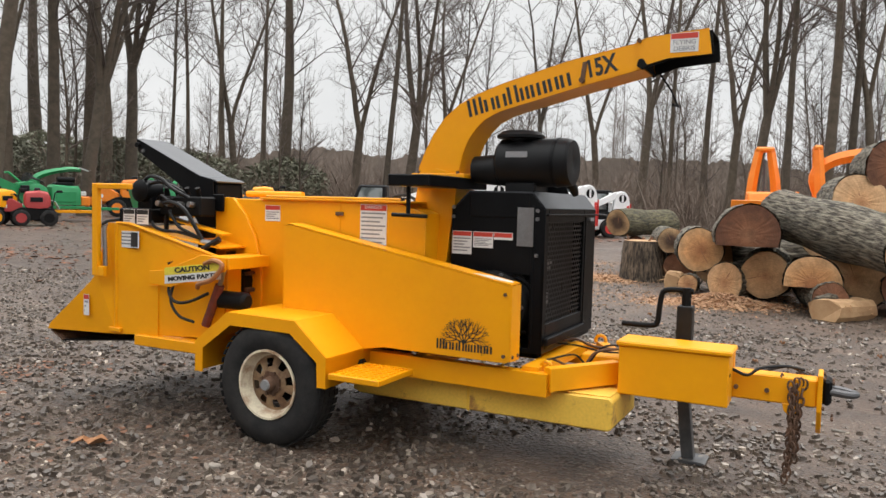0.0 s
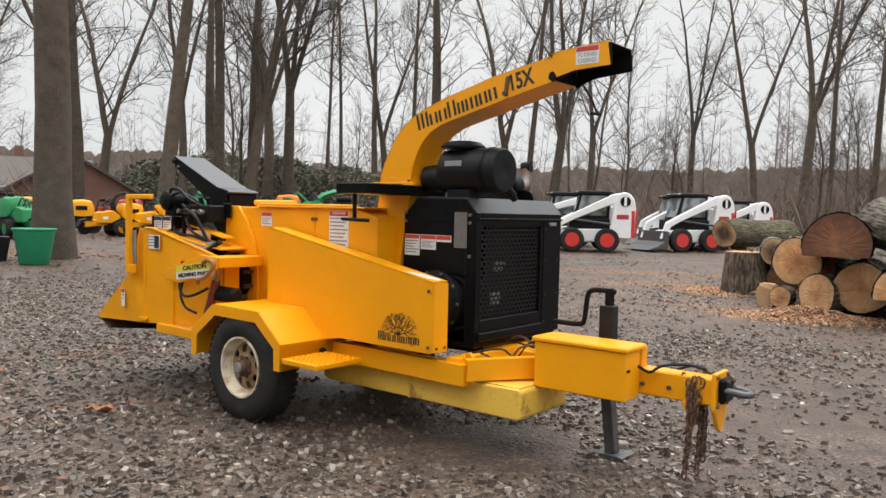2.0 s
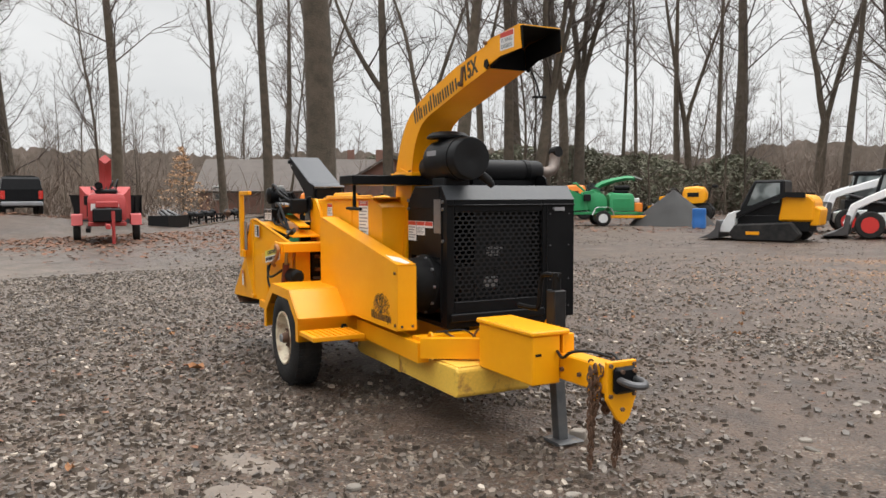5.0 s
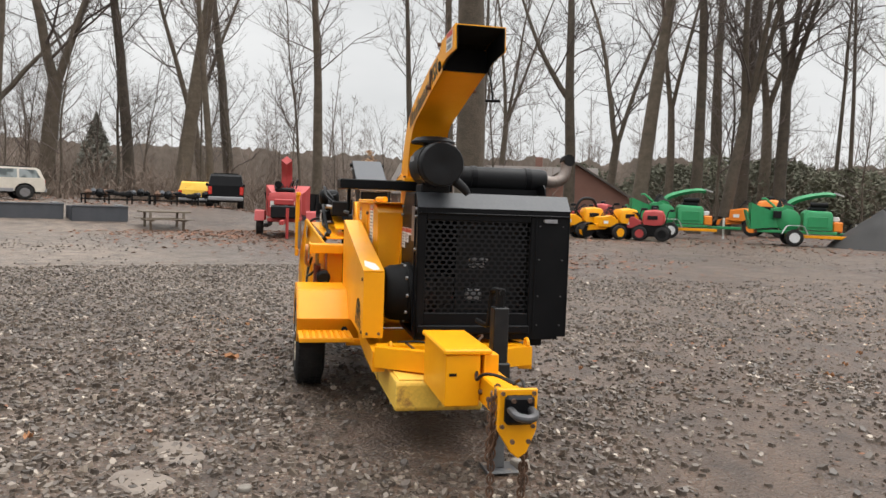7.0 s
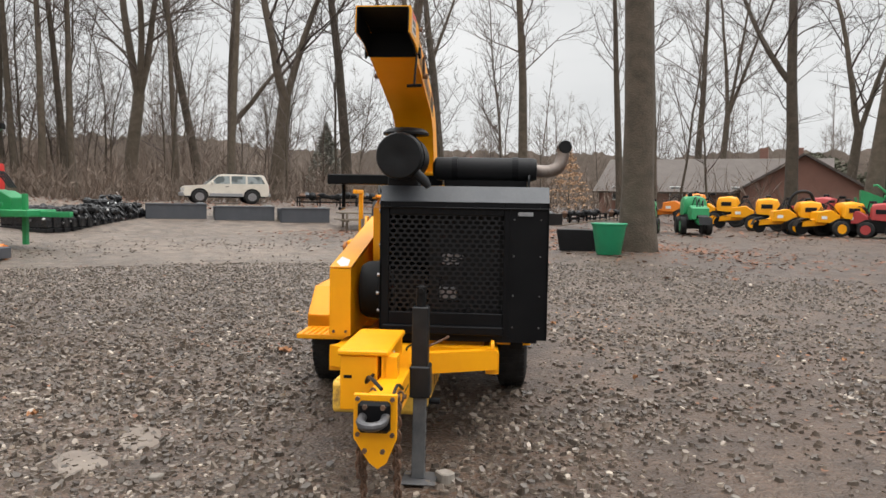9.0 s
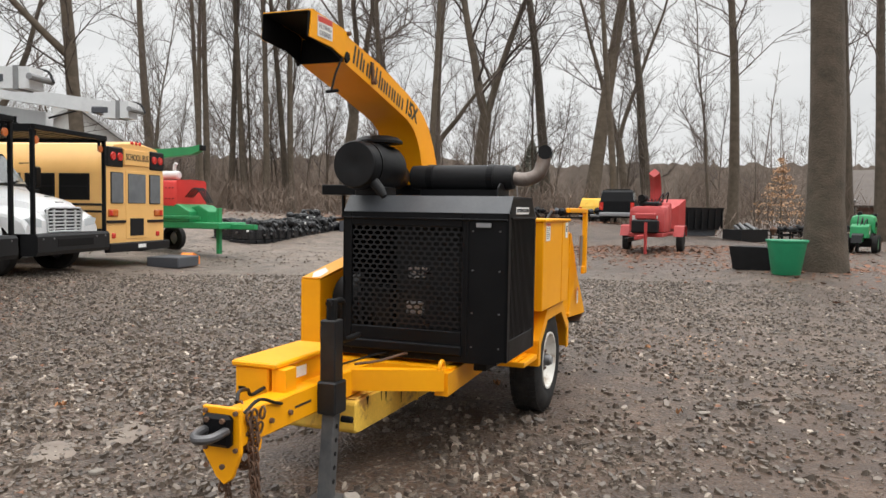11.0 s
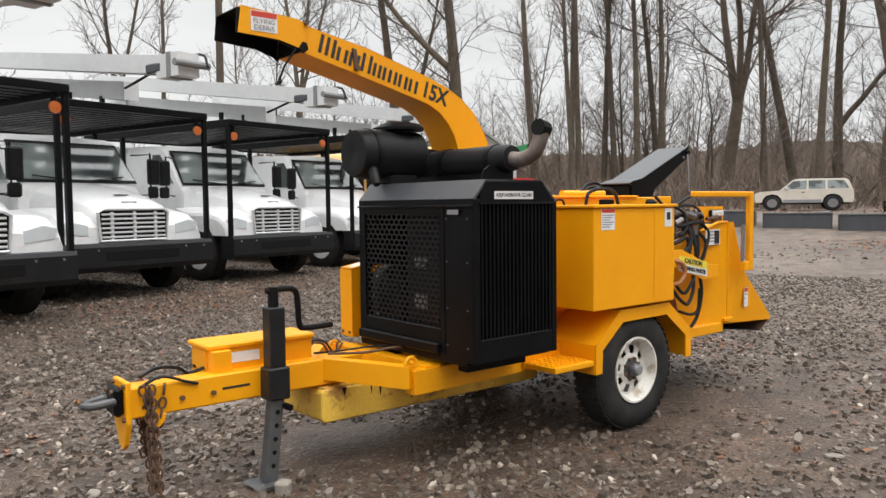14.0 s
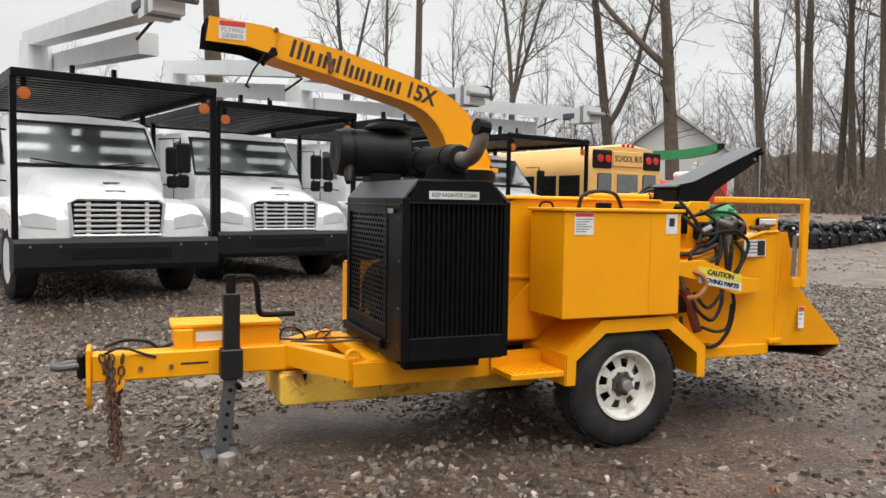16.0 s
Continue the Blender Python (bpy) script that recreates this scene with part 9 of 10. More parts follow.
# houses beyond the trees
def house(m, w, d, h, rise, wall, label, roof=ROOF):
    t = thing("house", m, label, "house")
    part("wall", prism([(-d / 2, 0), (-d / 2, h), (0, h + rise), (d / 2, h), (d / 2, 0)], -w / 2, w / 2, "y"), wall, t)
    for s in (-1, 1):
        part("roof", slab([(s * (d / 2 + 0.5), -w / 2 - 0.4, h - 0.35), (s * (d / 2 + 0.5), w / 2 + 0.4, h - 0.35), (0, w / 2 + 0.4, h + rise + 0.05), (0, -w / 2 - 0.4, h + rise + 0.05)], 0.15 * s), roof, t)
    for k in range(4):
        wd = part("window", box(d / 2, d / 2 + 0.06, -w / 2 + 1.5 + k * (w - 3) / 3 - 0.5, -w / 2 + 1.5 + k * (w - 3) / 3 + 0.5, 1.0, 2.1, 0.02), SIDING, t)
        part("pane", box(d / 2 + 0.055, d / 2 + 0.07, -w / 2 + 1.5 + k * (w - 3) / 3 - 0.42, -w / 2 + 1.5 + k * (w - 3) / 3 + 0.42, 1.08, 2.02, 0), GLASS, wd)
    part("chimney", box(-0.9, -0.2, w * 0.2, w * 0.2 + 0.6, h, h + rise + 1.0, 0.02), wall, t)
    return t


house(at_yard(-43.5, 46.5, -48), 16, 10, 1.9, 2.3, BRICK_WALL, "low brick house with a brown shingle roof behind trees")
house(at_yard(-37.0, 49.0, 42), 10, 8, 1.9, 2.3, BRICK_WALL, "brick house end with brown roof behind trees")
house(at_yard(-43.9, -12.9, 113), 9, 6.8, 3.9, 2.4, SIDING, "white house with a pale roof beyond the woods", PALE_ROOF)

# ---- log pile ----
def sawn_material(name, pale, mid, dark, heart=0.0):
    """Sawn end grain: wavering growth rings round the x axis, a darker heart, saw marks and stains."""
    m = bpy.data.materials.new(name)
    m.use_nodes = True
    n, l = m.node_tree.nodes, m.node_tree.links
    b = n["Principled BSDF"]
    co = n.new("ShaderNodeTexCoord")
    flat = n.new("ShaderNodeVectorMath")
    flat.operation = "MULTIPLY"
    flat.inputs[1].default_value = (0, 1, 1)
    l.new(co.outputs["Object"], flat.inputs[0])
    dist = n.new("ShaderNodeVectorMath")
    dist.operation = "LENGTH"
    l.new(flat.outputs["Vector"], dist.inputs[0])
    wob = n.new("ShaderNodeTexNoise")
    wob.inputs["Scale"].default_value, wob.inputs["Detail"].default_value = 3.0, 6.0
    l.new(co.outputs["Object"], wob.inputs["Vector"])
    summed = n.new("ShaderNodeMath")
    summed.operation = "MULTIPLY_ADD"
    summed.inputs[1].default_value = 0.22
    l.new(wob.outputs["Fac"], summed.inputs[0])
    l.new(dist.outputs["Value"], summed.inputs[2])
    ring = n.new("ShaderNodeMath")
    ring.operation = "SINE"
    mul = n.new("ShaderNodeMath")
    mul.operation = "MULTIPLY"
    mul.inputs[1].default_value = 190.0
    l.new(summed.outputs["Value"], mul.inputs[0])
    l.new(mul.outputs["Value"], ring.inputs[0])
    ramp_ = n.new("ShaderNodeValToRGB")
    e = ramp_.color_ramp.elements
    e[0].position, e[0].color = 0.12 + heart, (*dark, 1)
    e[1].position, e[1].color = 0.52, (*pale, 1)
    k = ramp_.color_ramp.elements.new(0.28 + heart)
    k.color = (*mid, 1)
    l.new(summed.outputs["Value"], ramp_.inputs["Fac"])
    stain = n.new("ShaderNodeTexNoise")
    stain.inputs["Scale"].default_value, stain.inputs["Detail"].default_value, stain.inputs["Roughness"].default_value = 7.0, 8.0, 0.7
    l.new(co.outputs["Object"], stain.inputs["Vector"])
    val = n.new("ShaderNodeMapRange")
    val.inputs["From Min"].default_value, val.inputs["From Max"].default_value = 0.3, 0.7
    val.inputs["To Min"].default_value, val.inputs["To Max"].default_value = 0.62, 1.25
    l.new(stain.outputs["Fac"], val.inputs["Value"])
    rv = n.new("ShaderNodeMath")
    rv.operation = "MULTIPLY_ADD"
    rv.inputs[1].default_value = 0.05
    l.new(ring.outputs["Value"], rv.inputs[0])
    l.new(val.outputs["Result"], rv.inputs[2])
    hs = n.new("ShaderNodeHueSaturation")
    l.new(ramp_.outputs["Color"], hs.inputs["Color"])
    l.new(rv.outputs["Value"], hs.inputs["Value"])
    l.new(hs.outputs["Color"], b.inputs["Base Color"])
    b.inputs["Roughness"].default_value = 0.85
    bp = n.new("ShaderNodeBump")
    bp.inputs["Strength"].default_value, bp.inputs["Distance"].default_value = 0.6, 0.012
    l.new(stain.outputs["Fac"], bp.inputs["Height"])
    l.new(bp.outputs["Normal"], b.inputs["Normal"])
    return m


def bark_material(name, ridge, furrow, axis):
    """Bark with long broken ridges along one axis."""
    m = bpy.data.materials.new(name)
    m.use_nodes = True
    n, l = m.node_tree.nodes, m.node_tree.links
    b = n["Principled BSDF"]
    co = n.new("ShaderNodeTexCoord")
    mp = n.new("ShaderNodeMapping")
    mp.inputs["Scale"].default_value = tuple(5.0 if k == axis else 26.0 for k in "xyz")
    l.new(co.outputs["Object"], mp.inputs["Vector"])
    t1 = n.new("ShaderNodeTexNoise")
    t1.inputs["Scale"].default_value, t1.inputs["Detail"].default_value, t1.inputs["Roughness"].default_value = 1.0, 6.0, 0.6
    l.new(mp.outputs["Vector"], t1.inputs["Vector"])
    t2 = n.new("ShaderNodeTexNoise")
    t2.inputs["Scale"].default_value, t2.inputs["Detail"].default_value = 2.2, 6.0
    l.new(co.outputs["Object"], t2.inputs["Vector"])
    rp = n.new("ShaderNodeValToRGB")
    e = rp.color_ramp.elements
    e[0].position, e[0].color = 0.40, (*furrow, 1)
    e[1].position, e[1].color = 0.62, (*ridge, 1)
    l.new(t1.outputs["Fac"], rp.inputs["Fac"])
    mr = n.new("ShaderNodeMapRange")
    mr.inputs["From Min"].default_value, mr.inputs["From Max"].default_value = 0.3, 0.7
    mr.inputs["To Min"].default_value, mr.inputs["To Max"].default_value = 0.6, 1.35
    l.new(t2.outputs["Fac"], mr.inputs["Value"])
    hs = n.new("ShaderNodeHueSaturation")
    l.new(rp.outputs["Color"], hs.inputs["Color"])
    l.new(mr.outputs["Result"], hs.inputs["Value"])
    l.new(hs.outputs["Color"], b.inputs["Base Color"])
    b.inputs["Roughness"].default_value = 0.93
    bp = n.new("ShaderNodeBump")
    bp.inputs["Strength"].default_value, bp.inputs["Distance"].default_value = 1.0, 0.04
    l.new(t1.outputs["Fac"], bp.inputs["Height"])
    l.new(bp.outputs["Normal"], b.inputs["Normal"])
    return m


RIDGED = bark_material("ridged_log_bark", (0.21, 0.185, 0.14), (0.035, 0.027, 0.02), "x")
RIDGED_UP = bark_material("ridged_stump_bark", (0.17, 0.125, 0.085), (0.03, 0.022, 0.016), "z")
END_PALE = sawn_material("sawn_pale_end", (0.50, 0.31, 0.165), (0.52, 0.30, 0.145), (0.36, 0.17, 0.075))
END_ORANGE = sawn_material("sawn_orange_end", (0.50, 0.30, 0.15), (0.50, 0.25, 0.10), (0.36, 0.15, 0.06), 0.06)
END_RED = sawn_material("sawn_red_brown_end", (0.13, 0.055, 0.03), (0.20, 0.085, 0.042), (0.24, 0.115, 0.06))
END_HOLLOW = sawn_material("sawn_hollow_end", (0.58, 0.45, 0.28), (0.42, 0.27, 0.14), (0.07, 0.04, 0.025), 0.1)
MOSSY = bark_material("mossy_furrowed_bark", (0.13, 0.115, 0.06), (0.035, 0.03, 0.02), "x")


def log(m, r, length, label, end, seed=0, flat=None, bark=RIDGED):
    """A felled log lying along x: deep furrows along the bark, sawn ends, an off-round outline; flat splits off its underside."""
    rnd = random.Random(seed)
    t = thing("log", m, label, "log", "felled logs in a pile")
    N, S = 64, 18
    tilt = rnd.gauss(0, 0.10), rnd.gauss(0, 0.10)

    def at(i, k, f=1.0):
        a = 6.2832 * k / N
        c, d = math.cos(a), math.sin(a)
        lump = 1 + 0.13 * noise.noise(Vector((c * 0.9, d * 0.9, seed * 3.1)))
        x = length * (i / S - 0.5)
        fur = 0.055 * noise.noise(Vector((c * 7, d * 7, x * 1.6 + seed))) + 0.03 * noise.noise(Vector((c * 15, d * 15, x * 3 + seed)))
        rad = r * (lump + 0.05 * math.sin(i * 0.5 + seed)) * (1 + (fur if f == 1.0 else 0.0)) * f
        y, z = rad * c, rad * d
        if flat is not None:
            z = max(z, flat * r + 0.03 * r * noise.noise(Vector((x * 3, y * 6, seed))))
        x += (tilt[0] * c + tilt[1] * d) * r * f * (1 if i in (0, S) else 0)
        return (x, y, z)

    bm = bmesh.new()
    ls = [[bm.verts.new(at(i, k)) for k in range(N)] for i in range(S + 1)]
    for a, b in zip(ls, ls[1:]):
        for k in range(N):
            bm.faces.new((a[k], a[(k + 1) % N], b[(k + 1) % N], b[k]))
    part("bark", bm, bark, t, smooth=True)
    for s, i in ((-1, 0), (1, S)):
        bm = bmesh.new()
        loops = [[bm.verts.new(Vector(at(i, k, f)) + Vector((s * (0.004 + 0.012 * (1 - f)) + 0.008 * rnd.random(), 0, 0))) for k in range(N)] for f in (0.955, 0.75, 0.5, 0.25)]
        for a, b in zip(loops, loops[1:]):
            for k in range(N):
                bm.faces.new((a[k], a[(k + 1) % N], b[(k + 1) % N], b[k]))
        bm.faces.new(loops[-1])
        face = part("sawn_end", bm, end, t, "rough sawn end with growth rings")
        # drying cracks run out from the heart
        for _ in range(1):
            a = rnd.random() * 6.283
            x = s * (length / 2 + 0.028)
            q = [(0.0, 0.0, 0.0), (0.008, r * 0.25, 0.006), (-0.004, r * 0.55, -0.004), (0.0, r * 0.7, 0.0)]
            pts = [Vector((x + (tilt[0] * math.cos(a) + tilt[1] * math.sin(a)) * d - 0.02 * s, d * math.cos(a), max(d * math.sin(a), (flat or -9) * r * 0.9))) for _, d, _ in q]
            part("crack", tube(pts, [0.002, 0.006, 0.005, 0.001], 5), LOG_DARK, face)
    return t


def lay(x, y, z, rz, r, L, label, seed, end=END_PALE, tilt=0, flat=None, bark=RIDGED):
    return log(pose(x, y, z + ground_z(x, y), 0, tilt, rz), r, L, label, end, seed, flat, bark)


LB = "thick log with furrowed grey bark in the pile"
lay(4.82, 14.62, 0.80, 76, 0.39, 1.5, "pale orange sawn log resting on smaller pieces", 1, END_ORANGE)
lay(5.12, 13.15, 1.15, 72, 0.48, 2.2, "large split log with dark red-brown heartwood", 2, END_RED, flat=-0.38)
lay(6.05, 11.85, 1.28, -78, 0.42, 2.9, LB, 3, tilt=9)
lay(5.62, 13.35, 0.48, 66, 0.42, 1.8, LB, 5)
lay(5.86, 12.25, 0.42, 66, 0.40, 1.9, "split log with ragged orange face and dark bark", 15, END_ORANGE, flat=-0.15, tilt=3)
lay(5.88, 11.95, 0.26, 74, 0.26, 1.7, "dark barked log under a split one", 18, END_RED)
lay(4.81, 18.53, 1.17, 50, 0.31, 2.7, "long mossy log with pale hollow end", 6, END_HOLLOW, bark=MOSSY)
lay(5.6, 18.2, 0.45, 22, 0.45, 2.6, LB, 16, END_RED)
lay(6.9, 20.6, 0.35, 40, 0.36, 3.6, LB, 19)
lay(4.78, 16.55, 0.88, 80, 0.26, 1.7, "small hollow red-brown log in the pile", 7, END_HOLLOW)
lay(4.98, 16.5, 0.32, 78, 0.30, 1.6, LB, 20, END_RED)
lay(6.95, 13.3, 1.72, 72, 0.42, 2.0, "pale round log on top of the pile", 8)
lay(7.5, 13.2, 2.3, 70, 0.46, 2.0, "dark barked log high on the pile", 9, END_RED)
lay(6.75, 12.6, 0.55, 62, 0.5, 2.2, LB, 10)
lay(7.7, 12.4, 0.9, 60, 0.55, 2.2, LB, 11, END_RED)
lay(6.3, 14.9, 0.6, 20, 0.5, 2.6, LB, 12)
lay(7.7, 14.6, 1.2, 50, 0.55, 2.6, LB, 13)
lay(7.2, 11.5, 0.45, 50, 0.42, 1.6, LB, 17, END_RED)
lay(4.42, 13.75, 0.2, 65, 0.17, 0.5, "short split pale log section", 14)
lay(5.02, 13.05, 0.33, 38, 0.33, 0.85, "short thick log with a hewn pale face under the big one", 21, END_PALE)


def stump(x, y, r, h, seed, label, tilt=0, rz=0):
    rnd = random.Random(seed)
    t = thing("stump", pose(x, y, ground_z(x, y), tilt, 0, rz), label, "stump")
    prof = [(0.0, r * 1.12), (h * 0.15, r * 1.05), (h * 0.5, r), (h * 0.92, r * 0.93), (h, r * 0.9)]
    part("bark", turned(prof, (0, 0, 0), "z", 22), RIDGED_UP, t, "", True)
    part("sawn_top", turned([(h + 0.002, r * 0.88), (h + 0.012, r * 0.8), (h + 0.012, 0.001)], (0, 0, 0), "z", 22), LOG_WOOD, t)
    bm = bmesh.new()
    for k in range(9):
        a = rnd.random() * 6.283
        c = Vector((r * 0.7 * math.cos(a), r * 0.7 * math.sin(a), h))
        tube([c, c + Vector((0.03 * rnd.gauss(0, 1), 0.03 * rnd.gauss(0, 1), 0.06 + 0.1 * rnd.random()))], [0.03, 0.003], 5, bm)
    part("splinters", bm, LOG_DARK, t)
    return t


stump(4.22, 16.2, 0.46, 0.84, 1, "upright stump with grey furrowed bark and splintered top")


def billet(m, w, d, h, seed, label, bark_side=True):
    """A split or hewn chunk of pale wood with uneven faces, bark left on one side."""
    rnd = random.Random(seed)
    t = thing("split_log", m, label, "log")
    bm = bmesh.new()
    n, rows_ = 14, 6
    ls = []
    for i in range(rows_ + 1):
        f = i / rows_
        ring = []
        for k in range(n):
            a = 6.2832 * k / n
            c, e = math.cos(a), math.sin(a)
            q = (abs(c) ** 4 + abs(e) ** 4) ** -0.25 * (1 + 0.10 * noise.noise(Vector((c * 2, e * 2, f * 1.5 + seed))))
            ring.append(bm.verts.new((w / 2 * (2 * f - 1) + 0.02 * rnd.gauss(0, 1), d / 2 * q * c, h / 2 + h / 2 * q * e * (1 + 0.05 * rnd.gauss(0, 1)))))
        ls.append(ring)
    for a, b in zip(ls, ls[1:]):
        for k in range(n):
            bm.faces.new((a[k], a[(k + 1) % n], b[(k + 1) % n], b[k]))
    bm.faces.new(ls[0][::-1])
    bm.faces.new(ls[-1])
    part("wood", bm, LOG_WOOD, t)
    if bark_side:
        part("bark_strip", tube([(-w * 0.48, d * 0.3, h * 0.93), (-0.1 * w, d * 0.33, h * 0.97), (w * 0.48, d * 0.3, h * 0.93)], [0.05, 0.08, 0.05], 7), RIDGED, t)
    bm = bmesh.new()
    for k in range(12):
        c = Vector((w * (rnd.random() - 0.5), d * 0.5 * rnd.choice((-1, 1)), h * (0.3 + 0.6 * rnd.random())))
        tube([c, c + Vector((0.08 * rnd.gauss(0, 1), 0.05 * rnd.gauss(0, 1), 0.05 * rnd.gauss(0, 1)))], [0.012, 0.002], 4, bm)
    part("splinters", bm, LOG_WOOD, t)
    return t


billet(pose(5.75, 11.0, ground_z(5.6, 11), 0, 0, 28), 0.80, 0.5, 0.30, 3, "pale split log section with bark edge on the ground")
billet(pose(4.2, 13.9, ground_z(4.4, 13.5), 0, 0, 60), 0.30, 0.3, 0.40, 5, "pale split log section propping the pile", False)
billet(pose(4.45, 14.1, ground_z(4.4, 14), 0, 0, 20), 0.3, 0.3, 0.34, 9, "short pale wood chunk propping the pile", False)


def chip_heap():
    rnd = random.Random(31)
    v, f = [], []

    def flake(x, y, z, s):
        a = rnd.random() * 6.283
        b = len(v)
        t = (rnd.random() - 0.5) * s
        ca, sa = math.cos(a) * s, math.sin(a) * s
        v.extend([(x - ca, y - sa, z), (x + 0.4 * sa, y - 0.4 * ca, z + 0.3 * s + t), (x + ca, y + sa, z + 0.2 * s), (x - 0.4 * sa, y + 0.4 * ca, z - t * 0.3)])
        f.append((b, b + 1, b + 2, b + 3))

    for cx, cy, sx, sy, n, hz in ((4.45, 12.3, 0.9, 0.55, 14000, 0.2), (3.6, 16.3, 0.6, 0.8, 5000, 0.07), (3.7, 12.8, 1.6, 1.4, 1500, 0.0), (3.2, 17.5, 2.4, 1.2, 3000, 0.0), (2.6, 20.5, 4.0, 1.0, 3000, 0.0), (2.2, 16.0, 5.0, 5.0, 4000, 0.0), (5.6, 13.0, 1.0, 0.8, 1200, 0.1), (-4.2, 5.3, 0.8, 0.5, 60, 0.0), (-3.0, 8.5, 1.4, 0.5, 60, 0.0)):
        for _ in range(n):
            gx, gy = rnd.gauss(0, 0.5), rnd.gauss(0, 0.5)
            h = hz * math.exp(-(gx * gx + gy * gy) * 2) * rnd.random()
            x, y = cx + gx * sx, cy + gy * sy
            flake(x, y, rough_z(x, y) + 0.012 + h, (0.010 + 0.022 * rnd.random()) * (1.0 if hz else 0.8))
    stuff("wood_chips", v, f, CHIPS, "orange sawdust and wood chips strewn on the ground", "wood chips")


chip_heap()


def orange_machine(m, label):
    t = thing("forestry_machine", m, label, "machine", "orange machines behind the logs")
    part("deck", box(-1.4, 1.4, -0.7, 0.7, 0.7, 1.25, 0.05), ORANGE, t)
    part("hood", prism([(-1.3, 1.25), (-1.2, 1.7), (0.2, 1.8), (0.4, 1.25)], -0.6, 0.6, "y", 0.04), ORANGE, t)
    for q in (-1, 1):
        part("mast_leg", tube([(0.65, q * 0.42, 1.2), (0.72, q * 0.30, 2.4), (0.78, q * 0.16, 3.25)], [0.15, 0.14, 0.12], 4), ORANGE, t)
    part("mast_head", box(0.66, 0.90, -0.26, 0.26, 3.2, 3.36, 0.05), ORANGE, t)
    part("mast_ram", rod((0.7, 0, 1.3), (0.76, 0, 3.0), 0.04, 8), DARK_STEEL, t)
    part("blade", slab([(-1.5, -1.1, 0.4), (-1.5, 1.1, 0.4), (-1.75, 1.1, 1.75), (-1.75, -1.1, 1.75)], 0.06), ORANGE, t)
    part("boom_foot", prism([(-0.2, 1.25), (0.1, 2.0), (0.5, 2.05), (0.9, 1.25)], -0.5, 0.5, "y", 0.03), ORANGE, t)
    part("cross_bar", box(0.62, 0.74, -0.44, 0.44, 1.75, 1.9, 0.02), ORANGE, t)
    part("guard_rail", tube([(-1.3, -0.6, 1.3), (-1.3, -0.6, 2.0), (-0.3, -0.6, 2.0), (-0.3, -0.6, 1.3)], 0.03, 6), ORANGE, t)
    for s in (-1, 1):
        for x in (-0.9, 0.9):
            road_wheel(t, x, s * 0.75, 0.45, 0.45, 0.3, ORANGE, side=s)
    return t


orange_machine(at_yard(9.15, 22.0, 75), "orange forestry loader with upright mast behind the logs")
t = orange_machine(at_yard(11.2, 21.6, 160), "orange machine with long curved arm behind the logs")
part("curved_arm", tube(bent([(0.5, 0, 1.6), (0.8, 0, 2.5), (0.2, 0, 3.0), (-1.2, 0, 3.1), (-2.6, 0, 2.6)], 5), 0.2, 6), ORANGE, t, "long orange boom")


def shale(x, y, w, d, h, rz, seed, label):
    """A flat broken stone lying on the ground."""
    rnd = random.Random(seed)
    n = 9
    out_ = [(w / 2 * (0.75 + 0.4 * rnd.random()) * math.cos(6.2832 * k / n), d / 2 * (0.75 + 0.4 * rnd.random()) * math.sin(6.2832 * k / n)) for k in range(n)]
    ob = part("flat_stone", prism(out_, -0.3 * h, h, "z", 0.006), DULL_STONE)
    ob.matrix_basis = pose(x, y, rough_z(x, y), 3 * rnd.gauss(0, 1), 3 * rnd.gauss(0, 1), rz)
    tagged(ob, label, "stone", "larger flat stones in the yard")


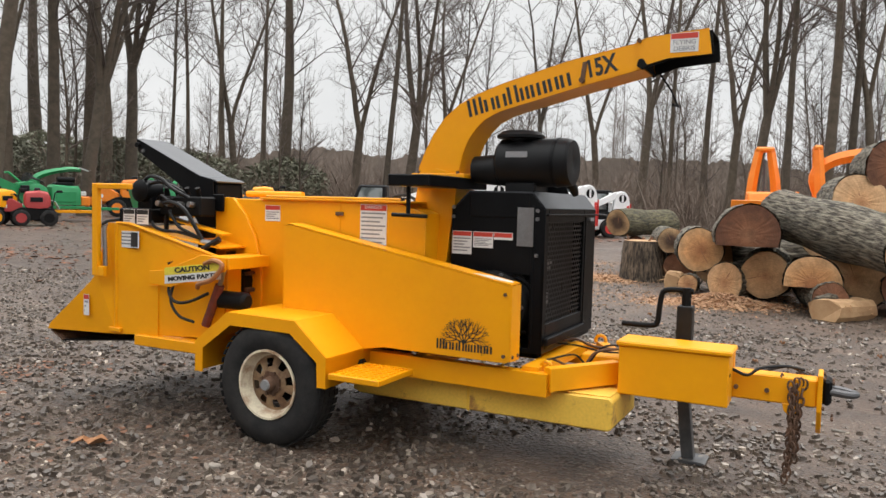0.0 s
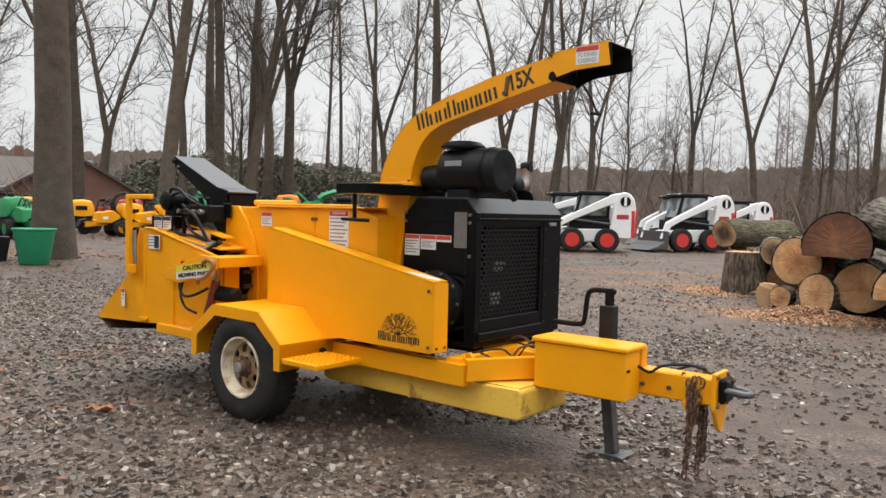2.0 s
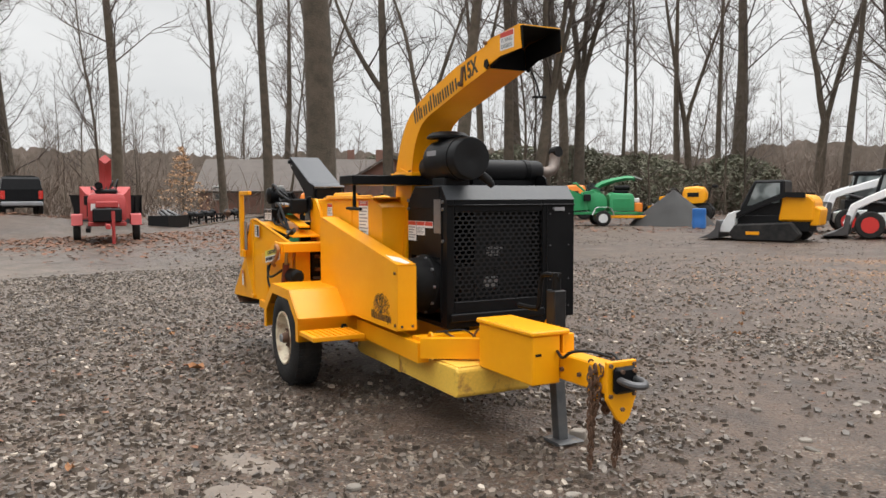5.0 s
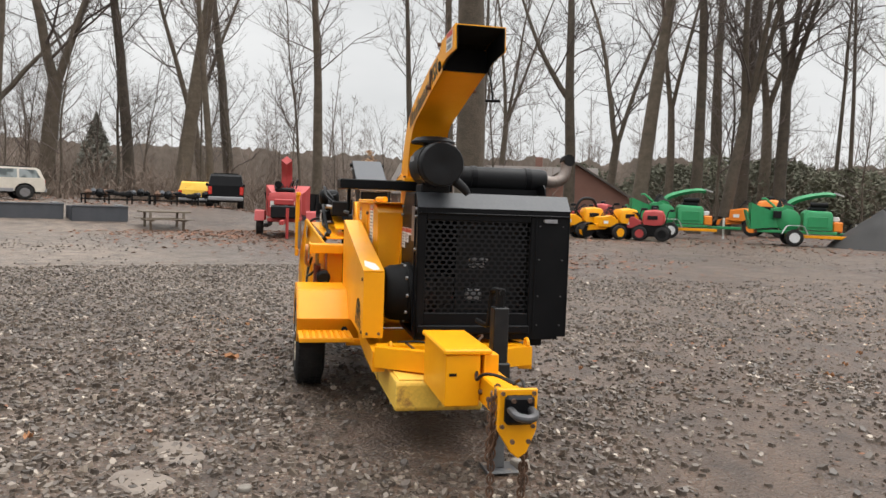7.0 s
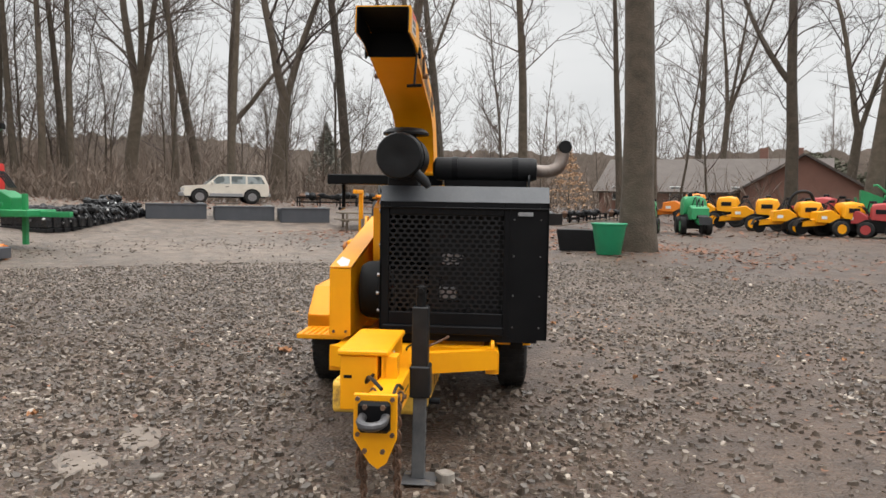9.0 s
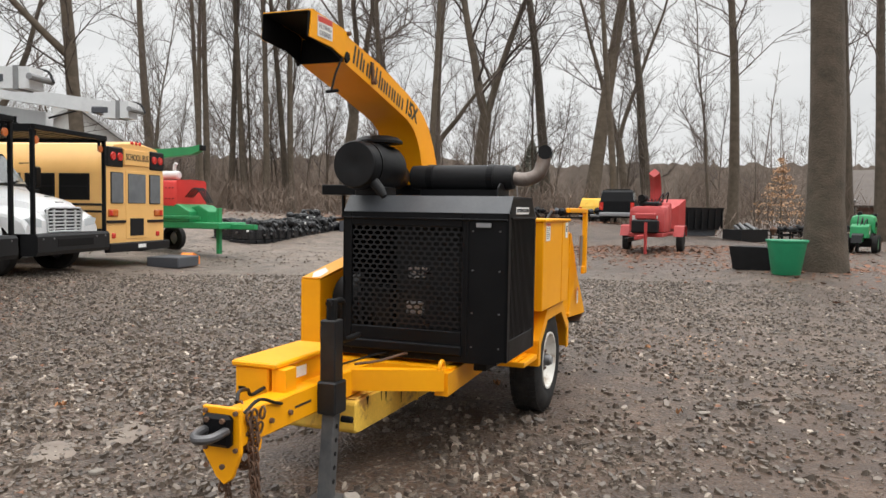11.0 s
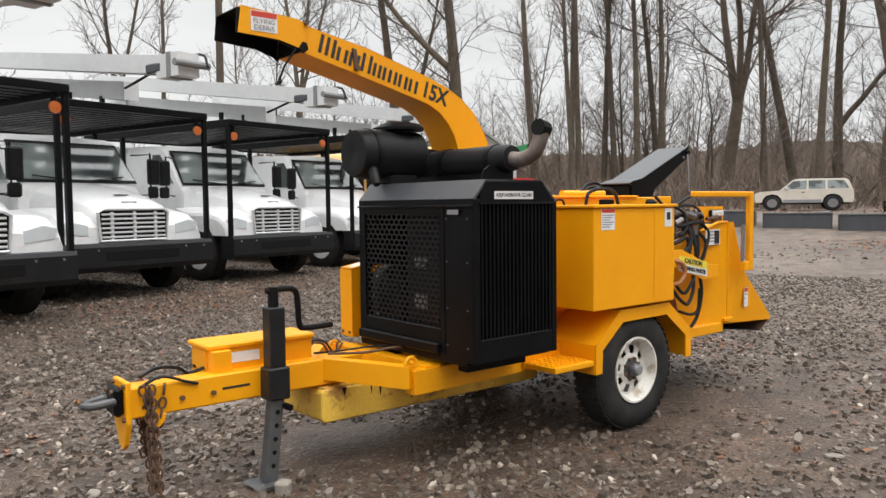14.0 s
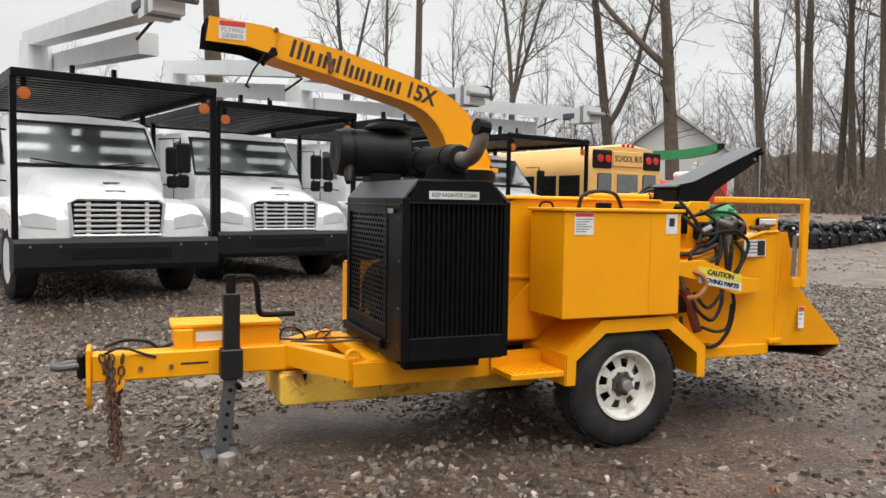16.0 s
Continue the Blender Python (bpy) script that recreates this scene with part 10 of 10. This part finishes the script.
DULL_STONE = material("pale_grey_shale", (0.23, 0.205, 0.175), 0.85, second=(0.14, 0.12, 0.10), scale=14, amount=0.8, grain=60, bump=0.3, per_object=0.35)
jx, jy = (CHIPPER.matrix_basis @ Vector((2.28, 0.25, 0))).xy
shale(jx + 0.11, jy + 0.08, 0.12, 0.09, 0.05, 30, 1, "pale grey stone against the foot of the jack")
rnd = random.Random(77)
for k in range(60):
    a, r = rnd.random() * 6.283, 1.8 + 4.5 * rnd.random()
    shale(0.6 + r * math.cos(a), 5.2 + r * math.sin(a), 0.06 + 0.06 * rnd.random(), 0.04 + 0.045 * rnd.random(), 0.010 + 0.012 * rnd.random(), 360 * rnd.random(), 100 + k, "flat pale grey stone lying in the gravel")
# twigs lying about
for k in range(26):
    a, r = rnd.random() * 6.283, 1.9 + 4.5 * rnd.random()
    x, y, L = 0.6 + r * math.cos(a), 5.2 + r * math.sin(a), 0.10 + 0.25 * rnd.random()
    ob = part("twig", tube([(-L / 2, 0, 0.006), (-L * 0.1, 0.02 * rnd.gauss(0, 1), 0.016), (L / 2, 0.02 * rnd.gauss(0, 1), 0.008)], [0.007, 0.006, 0.003], 5), TWIG)
    ob.matrix_basis = pose(x, y, rough_z(x, y) + 0.004, 0, 0, 360 * rnd.random())
    tagged(ob, "thin brown twig lying on the gravel", "twig", "twigs on the ground")


def oak_leaf(x, y, s, rz):
    """A curled lobed leaf."""
    bm = bmesh.new()
    hub_ = [bm.verts.new((s * (k / 6 - 0.5), 0, 0.012 + 0.012 * math.sin(k * 1.1))) for k in range(7)]
    for q in (-1, 1):
        edge = [bm.verts.new((s * (k / 6 - 0.5), q * s * (0.06 + (0.26 if k % 2 else 0.13) * math.sin(math.pi * (k + 0.3) / 6.6)), 0.02 + 0.014 * (k % 3))) for k in range(7)]
        for k in range(6):
            bm.faces.new((hub_[k], hub_[k + 1], edge[k + 1], edge[k]) if q > 0 else (edge[k], edge[k + 1], hub_[k + 1], hub_[k]))
    ob = part("oak_leaf", bm, LEAF)
    ob.matrix_basis = pose(x, y, rough_z(x, y) + 0.004, 0, 0, rz)
    tagged(ob, "dry orange-brown oak leaf on the gravel", "leaf", "single leaves in the yard")


oak_leaf(-2.08, 4.53, 0.2, 20)
for k in range(24):
    a, r = rnd.random() * 6.283, 1.8 + 5.5 * rnd.random()
    oak_leaf(0.6 + r * math.cos(a), 5.2 + r * math.sin(a), 0.05 + 0.05 * rnd.random(), 360 * rnd.random())
